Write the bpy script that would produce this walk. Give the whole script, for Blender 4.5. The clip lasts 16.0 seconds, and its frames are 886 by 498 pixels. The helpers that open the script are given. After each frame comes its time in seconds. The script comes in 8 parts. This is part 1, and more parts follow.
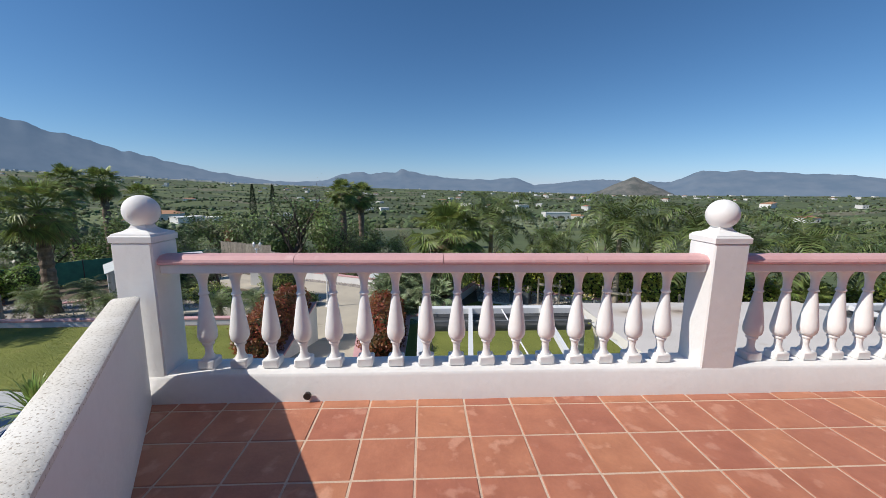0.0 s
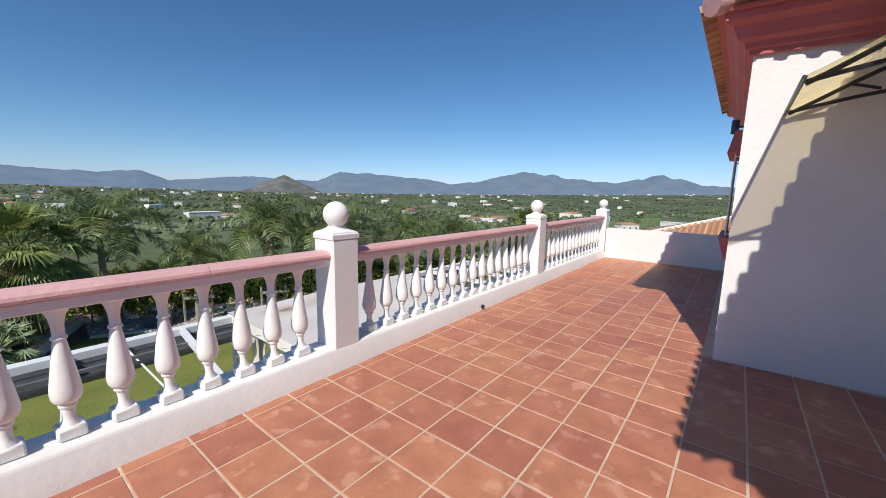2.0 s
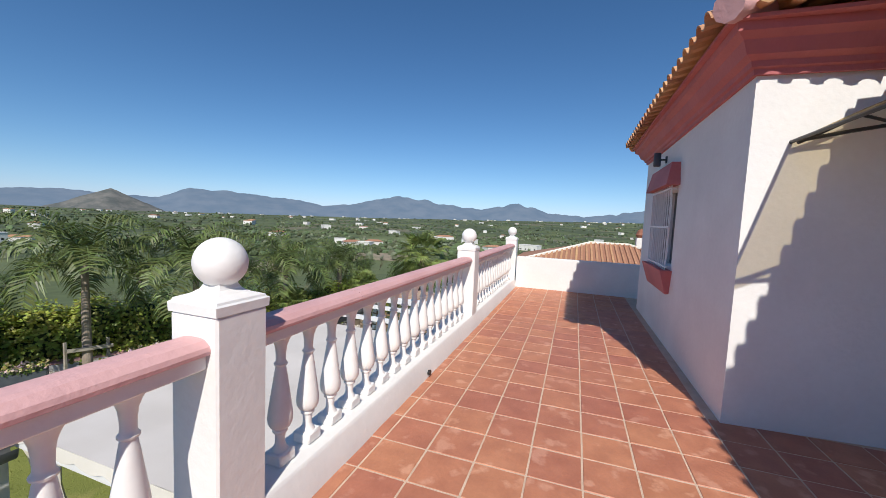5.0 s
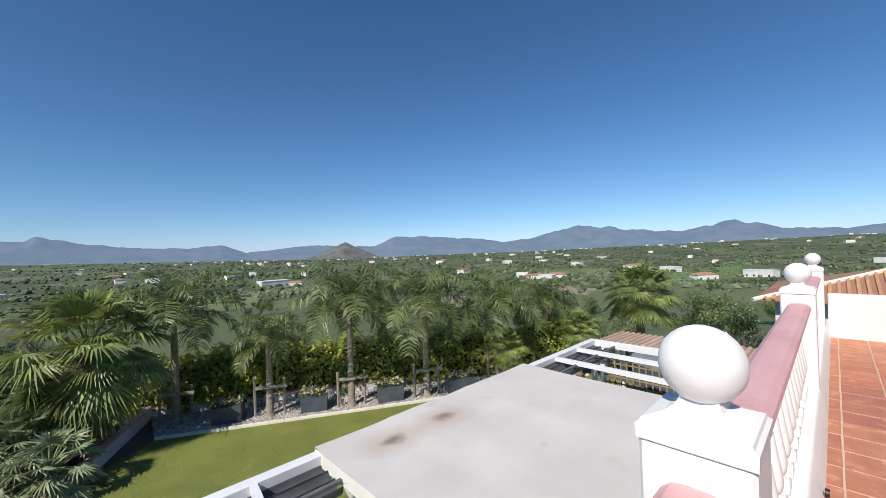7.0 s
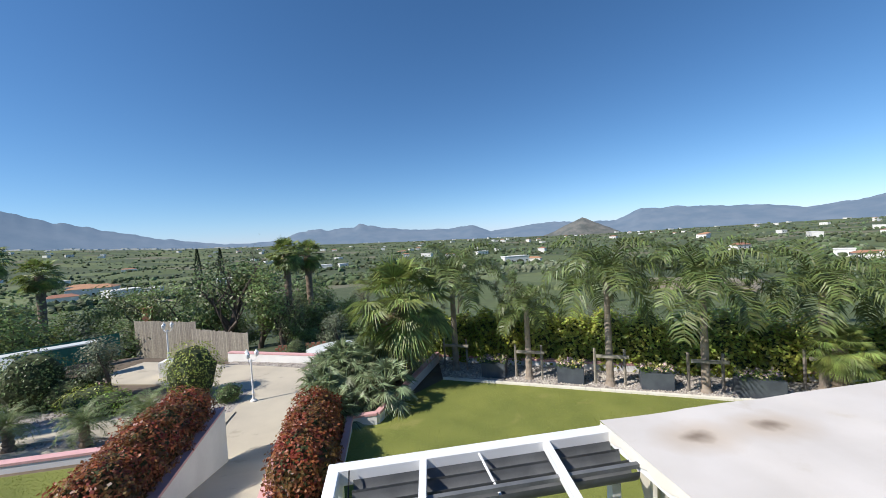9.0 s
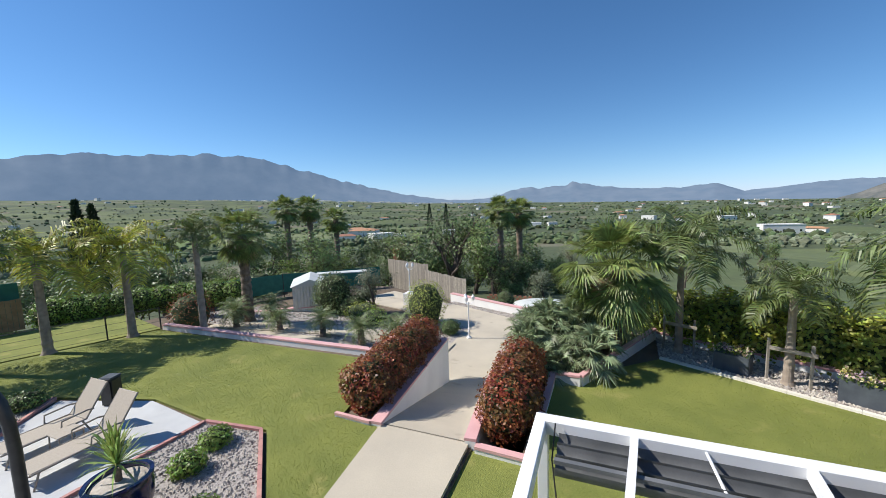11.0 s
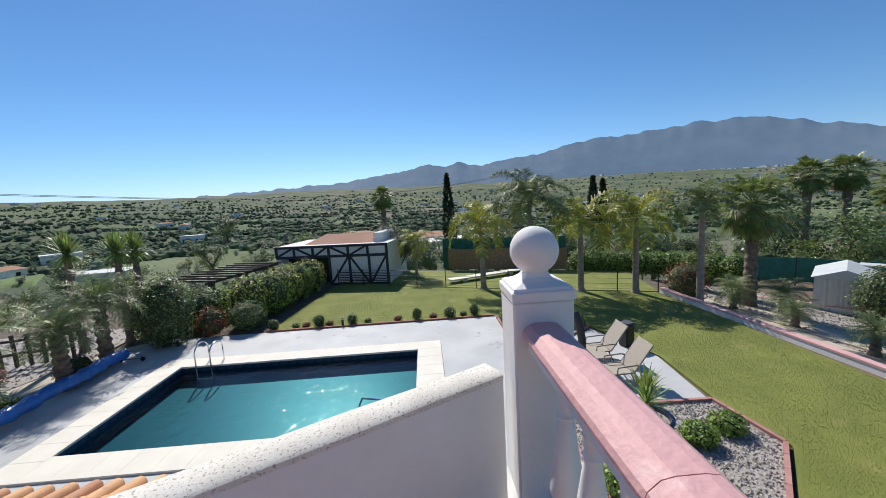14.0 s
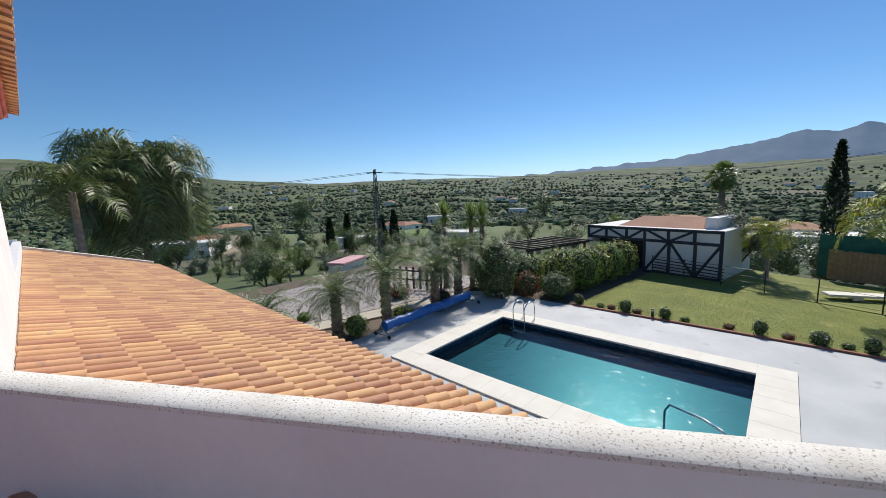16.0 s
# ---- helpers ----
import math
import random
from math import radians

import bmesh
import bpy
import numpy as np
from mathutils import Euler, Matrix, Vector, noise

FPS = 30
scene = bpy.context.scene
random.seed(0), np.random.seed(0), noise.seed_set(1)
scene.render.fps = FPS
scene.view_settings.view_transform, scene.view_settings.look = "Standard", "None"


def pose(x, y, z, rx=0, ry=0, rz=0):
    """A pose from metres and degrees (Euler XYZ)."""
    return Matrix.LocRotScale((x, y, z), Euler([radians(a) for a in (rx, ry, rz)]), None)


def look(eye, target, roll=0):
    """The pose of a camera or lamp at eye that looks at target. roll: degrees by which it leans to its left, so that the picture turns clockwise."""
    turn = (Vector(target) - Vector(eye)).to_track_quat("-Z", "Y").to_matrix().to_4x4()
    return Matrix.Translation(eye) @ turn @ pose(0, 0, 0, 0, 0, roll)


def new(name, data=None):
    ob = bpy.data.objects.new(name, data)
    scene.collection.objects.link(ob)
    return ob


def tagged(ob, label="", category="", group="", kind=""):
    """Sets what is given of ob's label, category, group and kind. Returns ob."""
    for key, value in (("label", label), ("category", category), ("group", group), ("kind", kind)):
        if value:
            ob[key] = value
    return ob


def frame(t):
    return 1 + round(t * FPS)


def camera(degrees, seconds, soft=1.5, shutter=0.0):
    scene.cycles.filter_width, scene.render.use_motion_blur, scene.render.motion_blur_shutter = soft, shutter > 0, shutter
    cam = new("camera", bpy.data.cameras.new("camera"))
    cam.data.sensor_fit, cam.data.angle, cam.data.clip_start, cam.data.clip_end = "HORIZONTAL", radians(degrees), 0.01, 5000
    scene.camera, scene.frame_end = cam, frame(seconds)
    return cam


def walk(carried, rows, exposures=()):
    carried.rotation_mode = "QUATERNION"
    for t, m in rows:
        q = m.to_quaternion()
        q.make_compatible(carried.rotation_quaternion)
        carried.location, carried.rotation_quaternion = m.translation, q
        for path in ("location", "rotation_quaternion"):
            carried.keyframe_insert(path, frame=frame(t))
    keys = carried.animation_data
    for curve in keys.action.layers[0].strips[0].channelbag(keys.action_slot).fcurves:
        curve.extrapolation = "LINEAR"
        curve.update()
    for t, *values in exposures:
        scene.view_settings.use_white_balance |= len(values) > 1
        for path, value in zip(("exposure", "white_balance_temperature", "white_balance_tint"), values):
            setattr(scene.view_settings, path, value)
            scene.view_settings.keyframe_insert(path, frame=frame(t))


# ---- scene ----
cam = camera(99.3, 16.0, soft=0.8)
PATH = [
    (0, (0.046, -2.098, 1.505), (0.147, -0.126, 1.189), 0.5),
    (0.5, (0.101, -2.119, 1.51), (0.672, -0.237, 1.149), 0.4),
    (1, (0.172, -2.139, 1.518), (1.181, -0.449, 1.165), 0.8),
    (1.5, (0.221, -2.14, 1.531), (1.542, -0.675, 1.202), 0.6),
    (2, (0.274, -2.125, 1.548), (1.835, -0.911, 1.247), 1.3),
    (2.5, (0.398, -2.037, 1.558), (2.085, -1.008, 1.249), 1.3),
    (3, (0.596, -1.887, 1.562), (2.371, -1.011, 1.272), 1.3),
    (5.5, (1.055, -0.522, 1.574), (2.94, 0.127, 1.42), 2.6),
    (6, (1.011, -0.191, 1.622), (2.818, 0.657, 1.506), 1.6),
    (6.5, (0.993, 0.096, 1.659), (2.602, 1.283, 1.604), -0.1),
    (7, (0.993, 0.341, 1.681), (2.38, 1.781, 1.694), -1.8),
    (7.5, (0.921, 0.544, 1.664), (1.987, 2.236, 1.671), -2.5),
    (8, (0.833, 0.666, 1.642), (1.66, 2.487, 1.638), -2.9),
    (8.5, (0.68, 0.706, 1.629), (1.289, 2.611, 1.622), -3.1),
    (9, (0.646, 0.786, 1.575), (0.955, 2.761, 1.517), -3.3),
    (11.5, (0.444, 0.696, 1.62), (-0.552, 2.408, 1.341), -1.5),
    (12, (0.296, 0.621, 1.61), (-0.938, 2.167, 1.313), -1.2),
    (12.5, (0.167, 0.504, 1.6), (-1.266, 1.867, 1.305), -1.2),
    (13, (0.016, 0.362, 1.585), (-1.626, 1.468, 1.3), -2.2),
    (13.5, (-0.085, 0.21, 1.594), (-1.973, 0.81, 1.321), -3.1),
    (14, (-0.223, 0.128, 1.592), (-2.204, 0.212, 1.327), -3.4),
    (14.5, (-0.286, 0.043, 1.579), (-2.24, -0.257, 1.273), -2.6),
    (15, (-0.309, -0.019, 1.591), (-2.174, -0.661, 1.259), -2.8),
    (15.5, (-0.302, -0.08, 1.581), (-2.017, -1.061, 1.271), -3.0),
    (16, (-0.253, -0.118, 1.575), (-1.712, -1.454, 1.279), -2.3),
]
walk(cam, [(t, look(eye, target, roll)) for t, eye, target, roll in PATH], exposures=[(0.0, 0.0), (3.0, 0.12), (6.0, 0.08), (9.0, 0.4), (12.5, 0.44), (13.5, 0.3), (15.0, 0.1), (16.0, 0.1)])

# ---- light ----
SUN_AZ, SUN_EL = radians(-106), radians(44)
world = bpy.data.worlds.new("sky")
scene.world = world
world.use_nodes = True
wn = world.node_tree
sky = wn.nodes.new("ShaderNodeTexSky")
sky.sky_type = 'NISHITA'
sky.sun_disc = False
sky.sun_elevation, sky.sun_rotation = SUN_EL, SUN_AZ
sky.altitude, sky.air_density, sky.dust_density, sky.ozone_density = 100, 1.0, 0.1, 3.4
tint = wn.nodes.new("ShaderNodeMixRGB")
tint.blend_type = 'MULTIPLY'
tint.inputs[0].default_value = 1.0
tint.inputs[2].default_value = (0.73, 0.90, 0.93, 1)
tone = wn.nodes.new("ShaderNodeHueSaturation")
tone.inputs["Saturation"].default_value = 1.13
wn.links.new(sky.outputs[0], tone.inputs["Color"])
wn.links.new(tone.outputs[0], tint.inputs[1])
# pale air keeps its blue: a share of red is added to blue
split, join = wn.nodes.new("ShaderNodeSeparateColor"), wn.nodes.new("ShaderNodeCombineColor")
more_blue = wn.nodes.new("ShaderNodeMath")
more_blue.operation = 'MULTIPLY_ADD'
more_blue.inputs[1].default_value = 0.55
wn.links.new(tint.outputs[0], split.inputs[0])
wn.links.new(split.outputs[0], more_blue.inputs[0])
wn.links.new(split.outputs[2], more_blue.inputs[2])
wn.links.new(split.outputs[0], join.inputs[0])
wn.links.new(split.outputs[1], join.inputs[1])
wn.links.new(more_blue.outputs[0], join.inputs[2])
wn.links.new(join.outputs[0], wn.nodes["Background"].inputs[0])
wn.nodes["Background"].inputs[1].default_value = 0.091
sun = new("sun", bpy.data.lights.new("sun", 'SUN'))
sun.data.energy, sun.data.angle, sun.data.color = 4.5, radians(0.53), (1.0, 0.95, 0.87)
SUN_DIR = Vector((math.sin(SUN_AZ) * math.cos(SUN_EL), math.cos(SUN_AZ) * math.cos(SUN_EL), math.sin(SUN_EL)))
sun.matrix_world = look(SUN_DIR * 80, (0, 0, 0))


# ---- materials ----
def material(name, c1, c2=None, scale=2.0, rough=0.7, bump=0.0, bump_scale=60.0, fine=0.15, island=0.0, objrand=0.0,
             metal=0.0, leaf=0.0, spots=None, spot_scale=8.0, spot_at=0.62):
    """Two-scale noise colour between c1 and c2, fine value grain, optional bump, random shift, blotches and leaf translucency."""
    m = bpy.data.materials.new(name)
    m.use_nodes = True
    n, l = m.node_tree.nodes, m.node_tree.links
    p = n["Principled BSDF"]
    p.inputs["Roughness"].default_value, p.inputs["Metallic"].default_value = rough, metal
    tc = n.new("ShaderNodeNewGeometry")
    big = n.new("ShaderNodeTexNoise")
    big.inputs["Scale"].default_value, big.inputs["Detail"].default_value = scale, 5
    l.new(tc.outputs["Position"], big.inputs["Vector"])
    ramp = n.new("ShaderNodeValToRGB")
    ramp.color_ramp.elements[0].position, ramp.color_ramp.elements[1].position = 0.35, 0.65
    ramp.color_ramp.elements[0].color, ramp.color_ramp.elements[1].color = (*c1, 1), (*(c2 or [v * 0.85 for v in c1]), 1)
    l.new(big.outputs["Fac"], ramp.inputs["Fac"])
    out = ramp.outputs["Color"]
    if spots:
        sp = n.new("ShaderNodeTexNoise")
        sp.inputs["Scale"].default_value, sp.inputs["Detail"].default_value = spot_scale, 6
        l.new(tc.outputs["Position"], sp.inputs["Vector"])
        mr = n.new("ShaderNodeMapRange")
        mr.inputs["From Min"].default_value, mr.inputs["From Max"].default_value = spot_at, spot_at + 0.08
        l.new(sp.outputs["Fac"], mr.inputs["Value"])
        mx = n.new("ShaderNodeMixRGB")
        mx.inputs[2].default_value = (*spots, 1)
        l.new(mr.outputs[0], mx.inputs[0])
        l.new(out, mx.inputs[1])
        out = mx.outputs[0]
    hsv = n.new("ShaderNodeHueSaturation")
    l.new(out, hsv.inputs["Color"])
    gr = n.new("ShaderNodeTexNoise")
    gr.inputs["Scale"].default_value, gr.inputs["Detail"].default_value = bump_scale, 4
    l.new(tc.outputs["Position"], gr.inputs["Vector"])
    val = n.new("ShaderNodeMapRange")
    val.inputs["To Min"].default_value, val.inputs["To Max"].default_value = 1 - fine, 1 + fine
    l.new(gr.outputs["Fac"], val.inputs["Value"])
    vout = val.outputs[0]
    amount = island or objrand
    if amount:
        src = n.new("ShaderNodeNewGeometry" if island else "ShaderNodeObjectInfo")
        rnd = n.new("ShaderNodeMapRange")
        rnd.inputs["To Min"].default_value, rnd.inputs["To Max"].default_value = 1 - amount, 1 + amount
        l.new(src.outputs["Random Per Island" if island else "Random"], rnd.inputs["Value"])
        mul = n.new("ShaderNodeMath")
        mul.operation = 'MULTIPLY'
        l.new(vout, mul.inputs[0])
        l.new(rnd.outputs[0], mul.inputs[1])
        vout = mul.outputs[0]
        hue = n.new("ShaderNodeMapRange")
        hue.inputs["To Min"].default_value, hue.inputs["To Max"].default_value = 0.5 - amount * 0.06, 0.5 + amount * 0.06
        l.new(src.outputs["Random Per Island" if island else "Random"], hue.inputs["Value"])
        l.new(hue.outputs[0], hsv.inputs["Hue"])
    l.new(vout, hsv.inputs["Value"])
    l.new(hsv.outputs[0], p.inputs["Base Color"])
    if bump:
        b = n.new("ShaderNodeBump")
        b.inputs["Strength"].default_value, b.inputs["Distance"].default_value = bump, 0.02
        l.new(gr.outputs["Fac"], b.inputs["Height"])
        l.new(b.outputs[0], p.inputs["Normal"])
    if leaf:
        tr = n.new("ShaderNodeBsdfTranslucent")
        l.new(hsv.outputs[0], tr.inputs["Color"])
        ms = n.new("ShaderNodeMixShader")
        ms.inputs[0].default_value = leaf
        l.new(p.outputs[0], ms.inputs[1])
        l.new(tr.outputs[0], ms.inputs[2])
        l.new(ms.outputs[0], n["Material Output"].inputs["Surface"])
    return m


def leafy(name, c1, c2, vary=0.35, rough=0.45, scale=3.0, through_light=0.3):
    return material(name, c1, c2, scale=scale, rough=rough, fine=0.1, island=vary, leaf=through_light)


WHITE = material("white_paint", (0.82, 0.805, 0.78), (0.75, 0.735, 0.715), scale=1.3, rough=0.75, bump=0.14, bump_scale=22, fine=0.04)
WHITE_OLD = material("weathered_white", (0.78, 0.75, 0.69), (0.66, 0.62, 0.55), scale=3, rough=0.9, bump=0.14, bump_scale=110, fine=0.16,
                     spots=(0.36, 0.31, 0.25), spot_scale=95, spot_at=0.57)
WHITE_PLAIN = material("white_lacquer", (0.80, 0.80, 0.80), (0.75, 0.75, 0.75), scale=3, rough=0.4, fine=0.02)
PINK = material("pink_paint", (0.70, 0.41, 0.40), (0.63, 0.355, 0.35), scale=2.5, rough=0.6, bump=0.25, bump_scale=30, fine=0.05,
                spots=(0.72, 0.47, 0.45), spot_scale=5, spot_at=0.66)
PINK_DARK = material("pink_cornice_paint", (0.55, 0.17, 0.16), (0.48, 0.14, 0.14), scale=2, rough=0.7, bump=0.2, bump_scale=30, fine=0.05)
TERRACOTTA = material("terracotta_tile", (0.50, 0.20, 0.115), (0.41, 0.155, 0.09), scale=5.5, rough=0.5, bump=0.12, bump_scale=40, fine=0.1,
                      objrand=0.1, spots=(0.57, 0.27, 0.175), spot_scale=6, spot_at=0.58)
GROUT = material("grout", (0.66, 0.50, 0.38), (0.56, 0.41, 0.30), scale=6, rough=0.9, bump=0.3, bump_scale=90)
ROOF_TILE = material("roof_tile_clay", (0.60, 0.345, 0.18), (0.53, 0.28, 0.15), scale=2.5, rough=0.8, bump=0.2, bump_scale=35, fine=0.1, objrand=0.2,
                     spots=(0.40, 0.23, 0.17), spot_scale=4, spot_at=0.64)
ROOF_TILE_MASS = material("roof_tile_clay_mass", (0.60, 0.345, 0.18), (0.53, 0.28, 0.15), scale=2.5, rough=0.8, bump=0.2, bump_scale=35, fine=0.1, island=0.2,
                          spots=(0.40, 0.23, 0.17), spot_scale=4, spot_at=0.64)
DECK = material("deck_grey_stone", (0.52, 0.53, 0.53), (0.43, 0.44, 0.45), scale=0.9, rough=0.7, bump=0.15, bump_scale=50, fine=0.06,
                spots=(0.36, 0.36, 0.36), spot_scale=1.6, spot_at=0.63)
COPING = material("pool_coping_stone", (0.78, 0.74, 0.65), (0.72, 0.68, 0.59), scale=2, rough=0.8, bump=0.2, bump_scale=60, fine=0.06)
CONCRETE = material("beige_concrete", (0.52, 0.46, 0.36), (0.44, 0.39, 0.31), scale=0.7, rough=0.85, bump=0.2, bump_scale=40, fine=0.08,
                    spots=(0.38, 0.33, 0.26), spot_scale=1.4, spot_at=0.63)
LAWN = material("mown_grass", (0.225, 0.245, 0.052), (0.165, 0.19, 0.038), scale=0.9, rough=0.9, bump=0.9, bump_scale=70, fine=0.4,
                spots=(0.26, 0.26, 0.07), spot_scale=1.2, spot_at=0.62)
BLADES = leafy("grass_blades", (0.28, 0.305, 0.065), (0.20, 0.23, 0.046), vary=0.3)
GRAVEL = material("gravel_bed", (0.42, 0.38, 0.35), (0.30, 0.27, 0.25), scale=30, rough=0.9, bump=0.8, bump_scale=45, fine=0.4)
PEBBLE = material("pebbles", (0.44, 0.395, 0.35), (0.30, 0.265, 0.235), scale=14, rough=0.8, fine=0.15, island=0.45)
DIRT = material("garden_soil", (0.16, 0.12, 0.085), (0.11, 0.085, 0.06), scale=2, rough=0.95, bump=0.6, bump_scale=30, fine=0.3)
FABRIC = material("cream_awning_cloth", (0.74, 0.70, 0.63), (0.66, 0.62, 0.55), scale=1.1, rough=0.85, bump=0.1, bump_scale=120, fine=0.04,
                  spots=(0.62, 0.57, 0.49), spot_scale=2.0, spot_at=0.66)
GREY_CLOTH = material("grey_folded_awning", (0.16, 0.165, 0.17), (0.10, 0.105, 0.11), scale=3, rough=0.6, fine=0.1)
BLACK = material("black_metal", (0.015, 0.015, 0.016), (0.03, 0.03, 0.03), scale=6, rough=0.4, fine=0.1)
DARK_GREY = material("anthracite_planter", (0.085, 0.10, 0.115), (0.06, 0.07, 0.085), scale=4, rough=0.55, fine=0.08)
WOOD = material("grey_wood", (0.34, 0.30, 0.25), (0.24, 0.21, 0.175), scale=9, rough=0.85, bump=0.3, bump_scale=70, fine=0.2, objrand=0.2)
DARK_WOOD = material("dark_stained_wood", (0.05, 0.035, 0.028), (0.08, 0.055, 0.04), scale=8, rough=0.7, fine=0.2)
BAMBOO = material("reed_screen", (0.33, 0.23, 0.14), (0.25, 0.17, 0.10), scale=5, rough=0.85, bump=0.3, bump_scale=50, fine=0.25)
BARK = material("palm_bark", (0.25, 0.19, 0.14), (0.15, 0.11, 0.08), scale=7, rough=0.95, bump=0.9, bump_scale=24, fine=0.3)
BARK_PALE = material("queen_palm_bark", (0.36, 0.30, 0.24), (0.25, 0.20, 0.16), scale=6, rough=0.9, bump=0.6, bump_scale=24, fine=0.25)
BARK_TREE = material("tree_bark", (0.13, 0.10, 0.075), (0.08, 0.06, 0.05), scale=6, rough=0.95, bump=0.8, bump_scale=30, fine=0.3)
QUEEN = leafy("queen_palm_leaf", (0.19, 0.235, 0.07), (0.085, 0.115, 0.036), vary=0.4, rough=0.45)
QUEEN_YELLOW = leafy("yellow_queen_palm_leaf", (0.50, 0.47, 0.06), (0.17, 0.22, 0.04), vary=0.45, rough=0.5)
FAN = leafy("fan_palm_leaf", (0.30, 0.36, 0.10), (0.13, 0.17, 0.05), vary=0.4, rough=0.45)
DEAD = leafy("dry_palm_leaf", (0.390, 0.286, 0.156), (0.247, 0.169, 0.098), vary=0.35, rough=0.8)
DATE = leafy("date_palm_leaf", (0.26, 0.31, 0.13), (0.17, 0.22, 0.085), vary=0.4, rough=0.45)
BUSHPALM = leafy("dwarf_palm_leaf", (0.33, 0.39, 0.22), (0.21, 0.26, 0.14), vary=0.45, rough=0.4)
YUCCA = leafy("yucca_leaf", (0.350, 0.438, 0.123), (0.175, 0.263, 0.079), vary=0.45, rough=0.4)
SHRUB = leafy("green_shrub_leaf", (0.13, 0.2, 0.05), (0.085, 0.14, 0.037), vary=0.5)
SHRUB_LIGHT = leafy("bright_shrub_leaf", (0.25, 0.36, 0.06), (0.16, 0.25, 0.045), vary=0.45)
HEDGE = leafy("hedge_leaf", (0.42, 0.44, 0.08), (0.26, 0.31, 0.055), vary=0.5, scale=0.9)
HEDGE_YELLOW = leafy("yellow_green_hedge_leaf", (0.42, 0.40, 0.05), (0.22, 0.26, 0.04), vary=0.45, scale=0.9)
REDLEAF = leafy("photinia_leaf", (0.33, 0.075, 0.035), (0.16, 0.095, 0.03), vary=0.35, scale=2.6)
REDSMALL = leafy("red_groundcover_leaf", (0.390, 0.065, 0.065), (0.208, 0.065, 0.039), vary=0.4)
# dark green that paints the shade inside shrubs and hedges
CORE = material("painted_shade_core", (0.06, 0.075, 0.028), (0.04, 0.055, 0.02), scale=8, rough=0.95, fine=0.3)
OLIVE = leafy("olive_leaf", (0.208, 0.234, 0.143), (0.130, 0.156, 0.098), vary=0.4, rough=0.5)
DARKTREE = leafy("dark_tree_leaf", (0.15, 0.20, 0.065), (0.085, 0.125, 0.04), vary=0.5)
MIDTREE = leafy("mid_green_tree_leaf", (0.23, 0.29, 0.09), (0.13, 0.18, 0.055), vary=0.5)
DRYTREE = leafy("budding_tree_leaf", (0.263, 0.245, 0.131), (0.175, 0.184, 0.088), vary=0.4)
CYPRESS = leafy("cypress_leaf", (0.026, 0.046, 0.018), (0.018, 0.033, 0.013), vary=0.4)
FLOWERS = leafy("flower_petals", (0.600, 0.390, 0.585), (0.600, 0.585, 0.104), vary=0.5, scale=7)
GLAZE = material("cobalt_glazed_clay", (0.012, 0.018, 0.075), (0.008, 0.01, 0.045), scale=4, rough=0.12, fine=0.05)
SLING = material("taupe_sling_fabric", (0.42, 0.37, 0.30), (0.37, 0.32, 0.26), scale=30, rough=0.8, fine=0.08)
SLING_FRAME = material("taupe_lounger_frame", (0.30, 0.26, 0.21), (0.25, 0.22, 0.18), scale=5, rough=0.45, fine=0.05)
CHROME = material("chrome", (0.7, 0.7, 0.7), (0.6, 0.6, 0.6), rough=0.15, metal=1.0, fine=0.02)
HOSE = material("blue_hose", (0.12, 0.30, 0.52), (0.09, 0.24, 0.45), rough=0.4, fine=0.05)
BLUE_COVER = material("blue_solar_cover", (0.025, 0.16, 0.50), (0.02, 0.11, 0.38), scale=3, rough=0.35, bump=0.3, bump_scale=40, fine=0.12)
GREEN_NET = material("green_screen_net", (0.03, 0.16, 0.12), (0.02, 0.12, 0.09), scale=3, rough=0.8, fine=0.15)
SHED = material("white_corrugated_metal", (0.62, 0.64, 0.62), (0.55, 0.57, 0.55), scale=2, rough=0.5, fine=0.05)
TIMBER = material("black_timber", (0.025, 0.028, 0.04), (0.04, 0.04, 0.05), scale=5, rough=0.7, fine=0.15)
HOUSE_WHITE = material("distant_render_wall", (0.78, 0.76, 0.72), (0.68, 0.66, 0.62), scale=0.5, rough=0.85, fine=0.04, objrand=0.08)
HOUSE_ROOF = material("distant_clay_roof", (0.40, 0.20, 0.12), (0.32, 0.16, 0.10), scale=0.6, rough=0.85, fine=0.1, objrand=0.2)
WINDOW_DARK = material("dark_window_glass", (0.02, 0.025, 0.03), (0.03, 0.035, 0.04), rough=0.08, fine=0.02)
POOL_TILE = material("teal_pool_mosaic", (0.003, 0.044, 0.085), (0.002, 0.030, 0.062), scale=3, rough=0.4, fine=0.25, bump_scale=20)
POOL_TRIM = material("dark_pool_border_tile", (0.01, 0.045, 0.075), (0.02, 0.07, 0.10), scale=12, rough=0.25, fine=0.2)
PALE_TILE = material("pale_clay_tile", (0.50, 0.36, 0.27), (0.42, 0.29, 0.21), scale=3, rough=0.85, bump=0.2, bump_scale=35, fine=0.12, objrand=0.15)
PINK_EDGE = material("pink_edging_brick", (0.50, 0.25, 0.22), (0.40, 0.20, 0.18), scale=6, rough=0.85, fine=0.12, objrand=0.12)
BRICK = material("red_clay_brick", (0.33, 0.14, 0.085), (0.26, 0.11, 0.07), scale=4, rough=0.85, fine=0.15)
PLASTIC = material("amber_canopy_plastic", (0.82, 0.72, 0.50), (0.78, 0.68, 0.46), rough=0.25, fine=0.03, leaf=0.88)

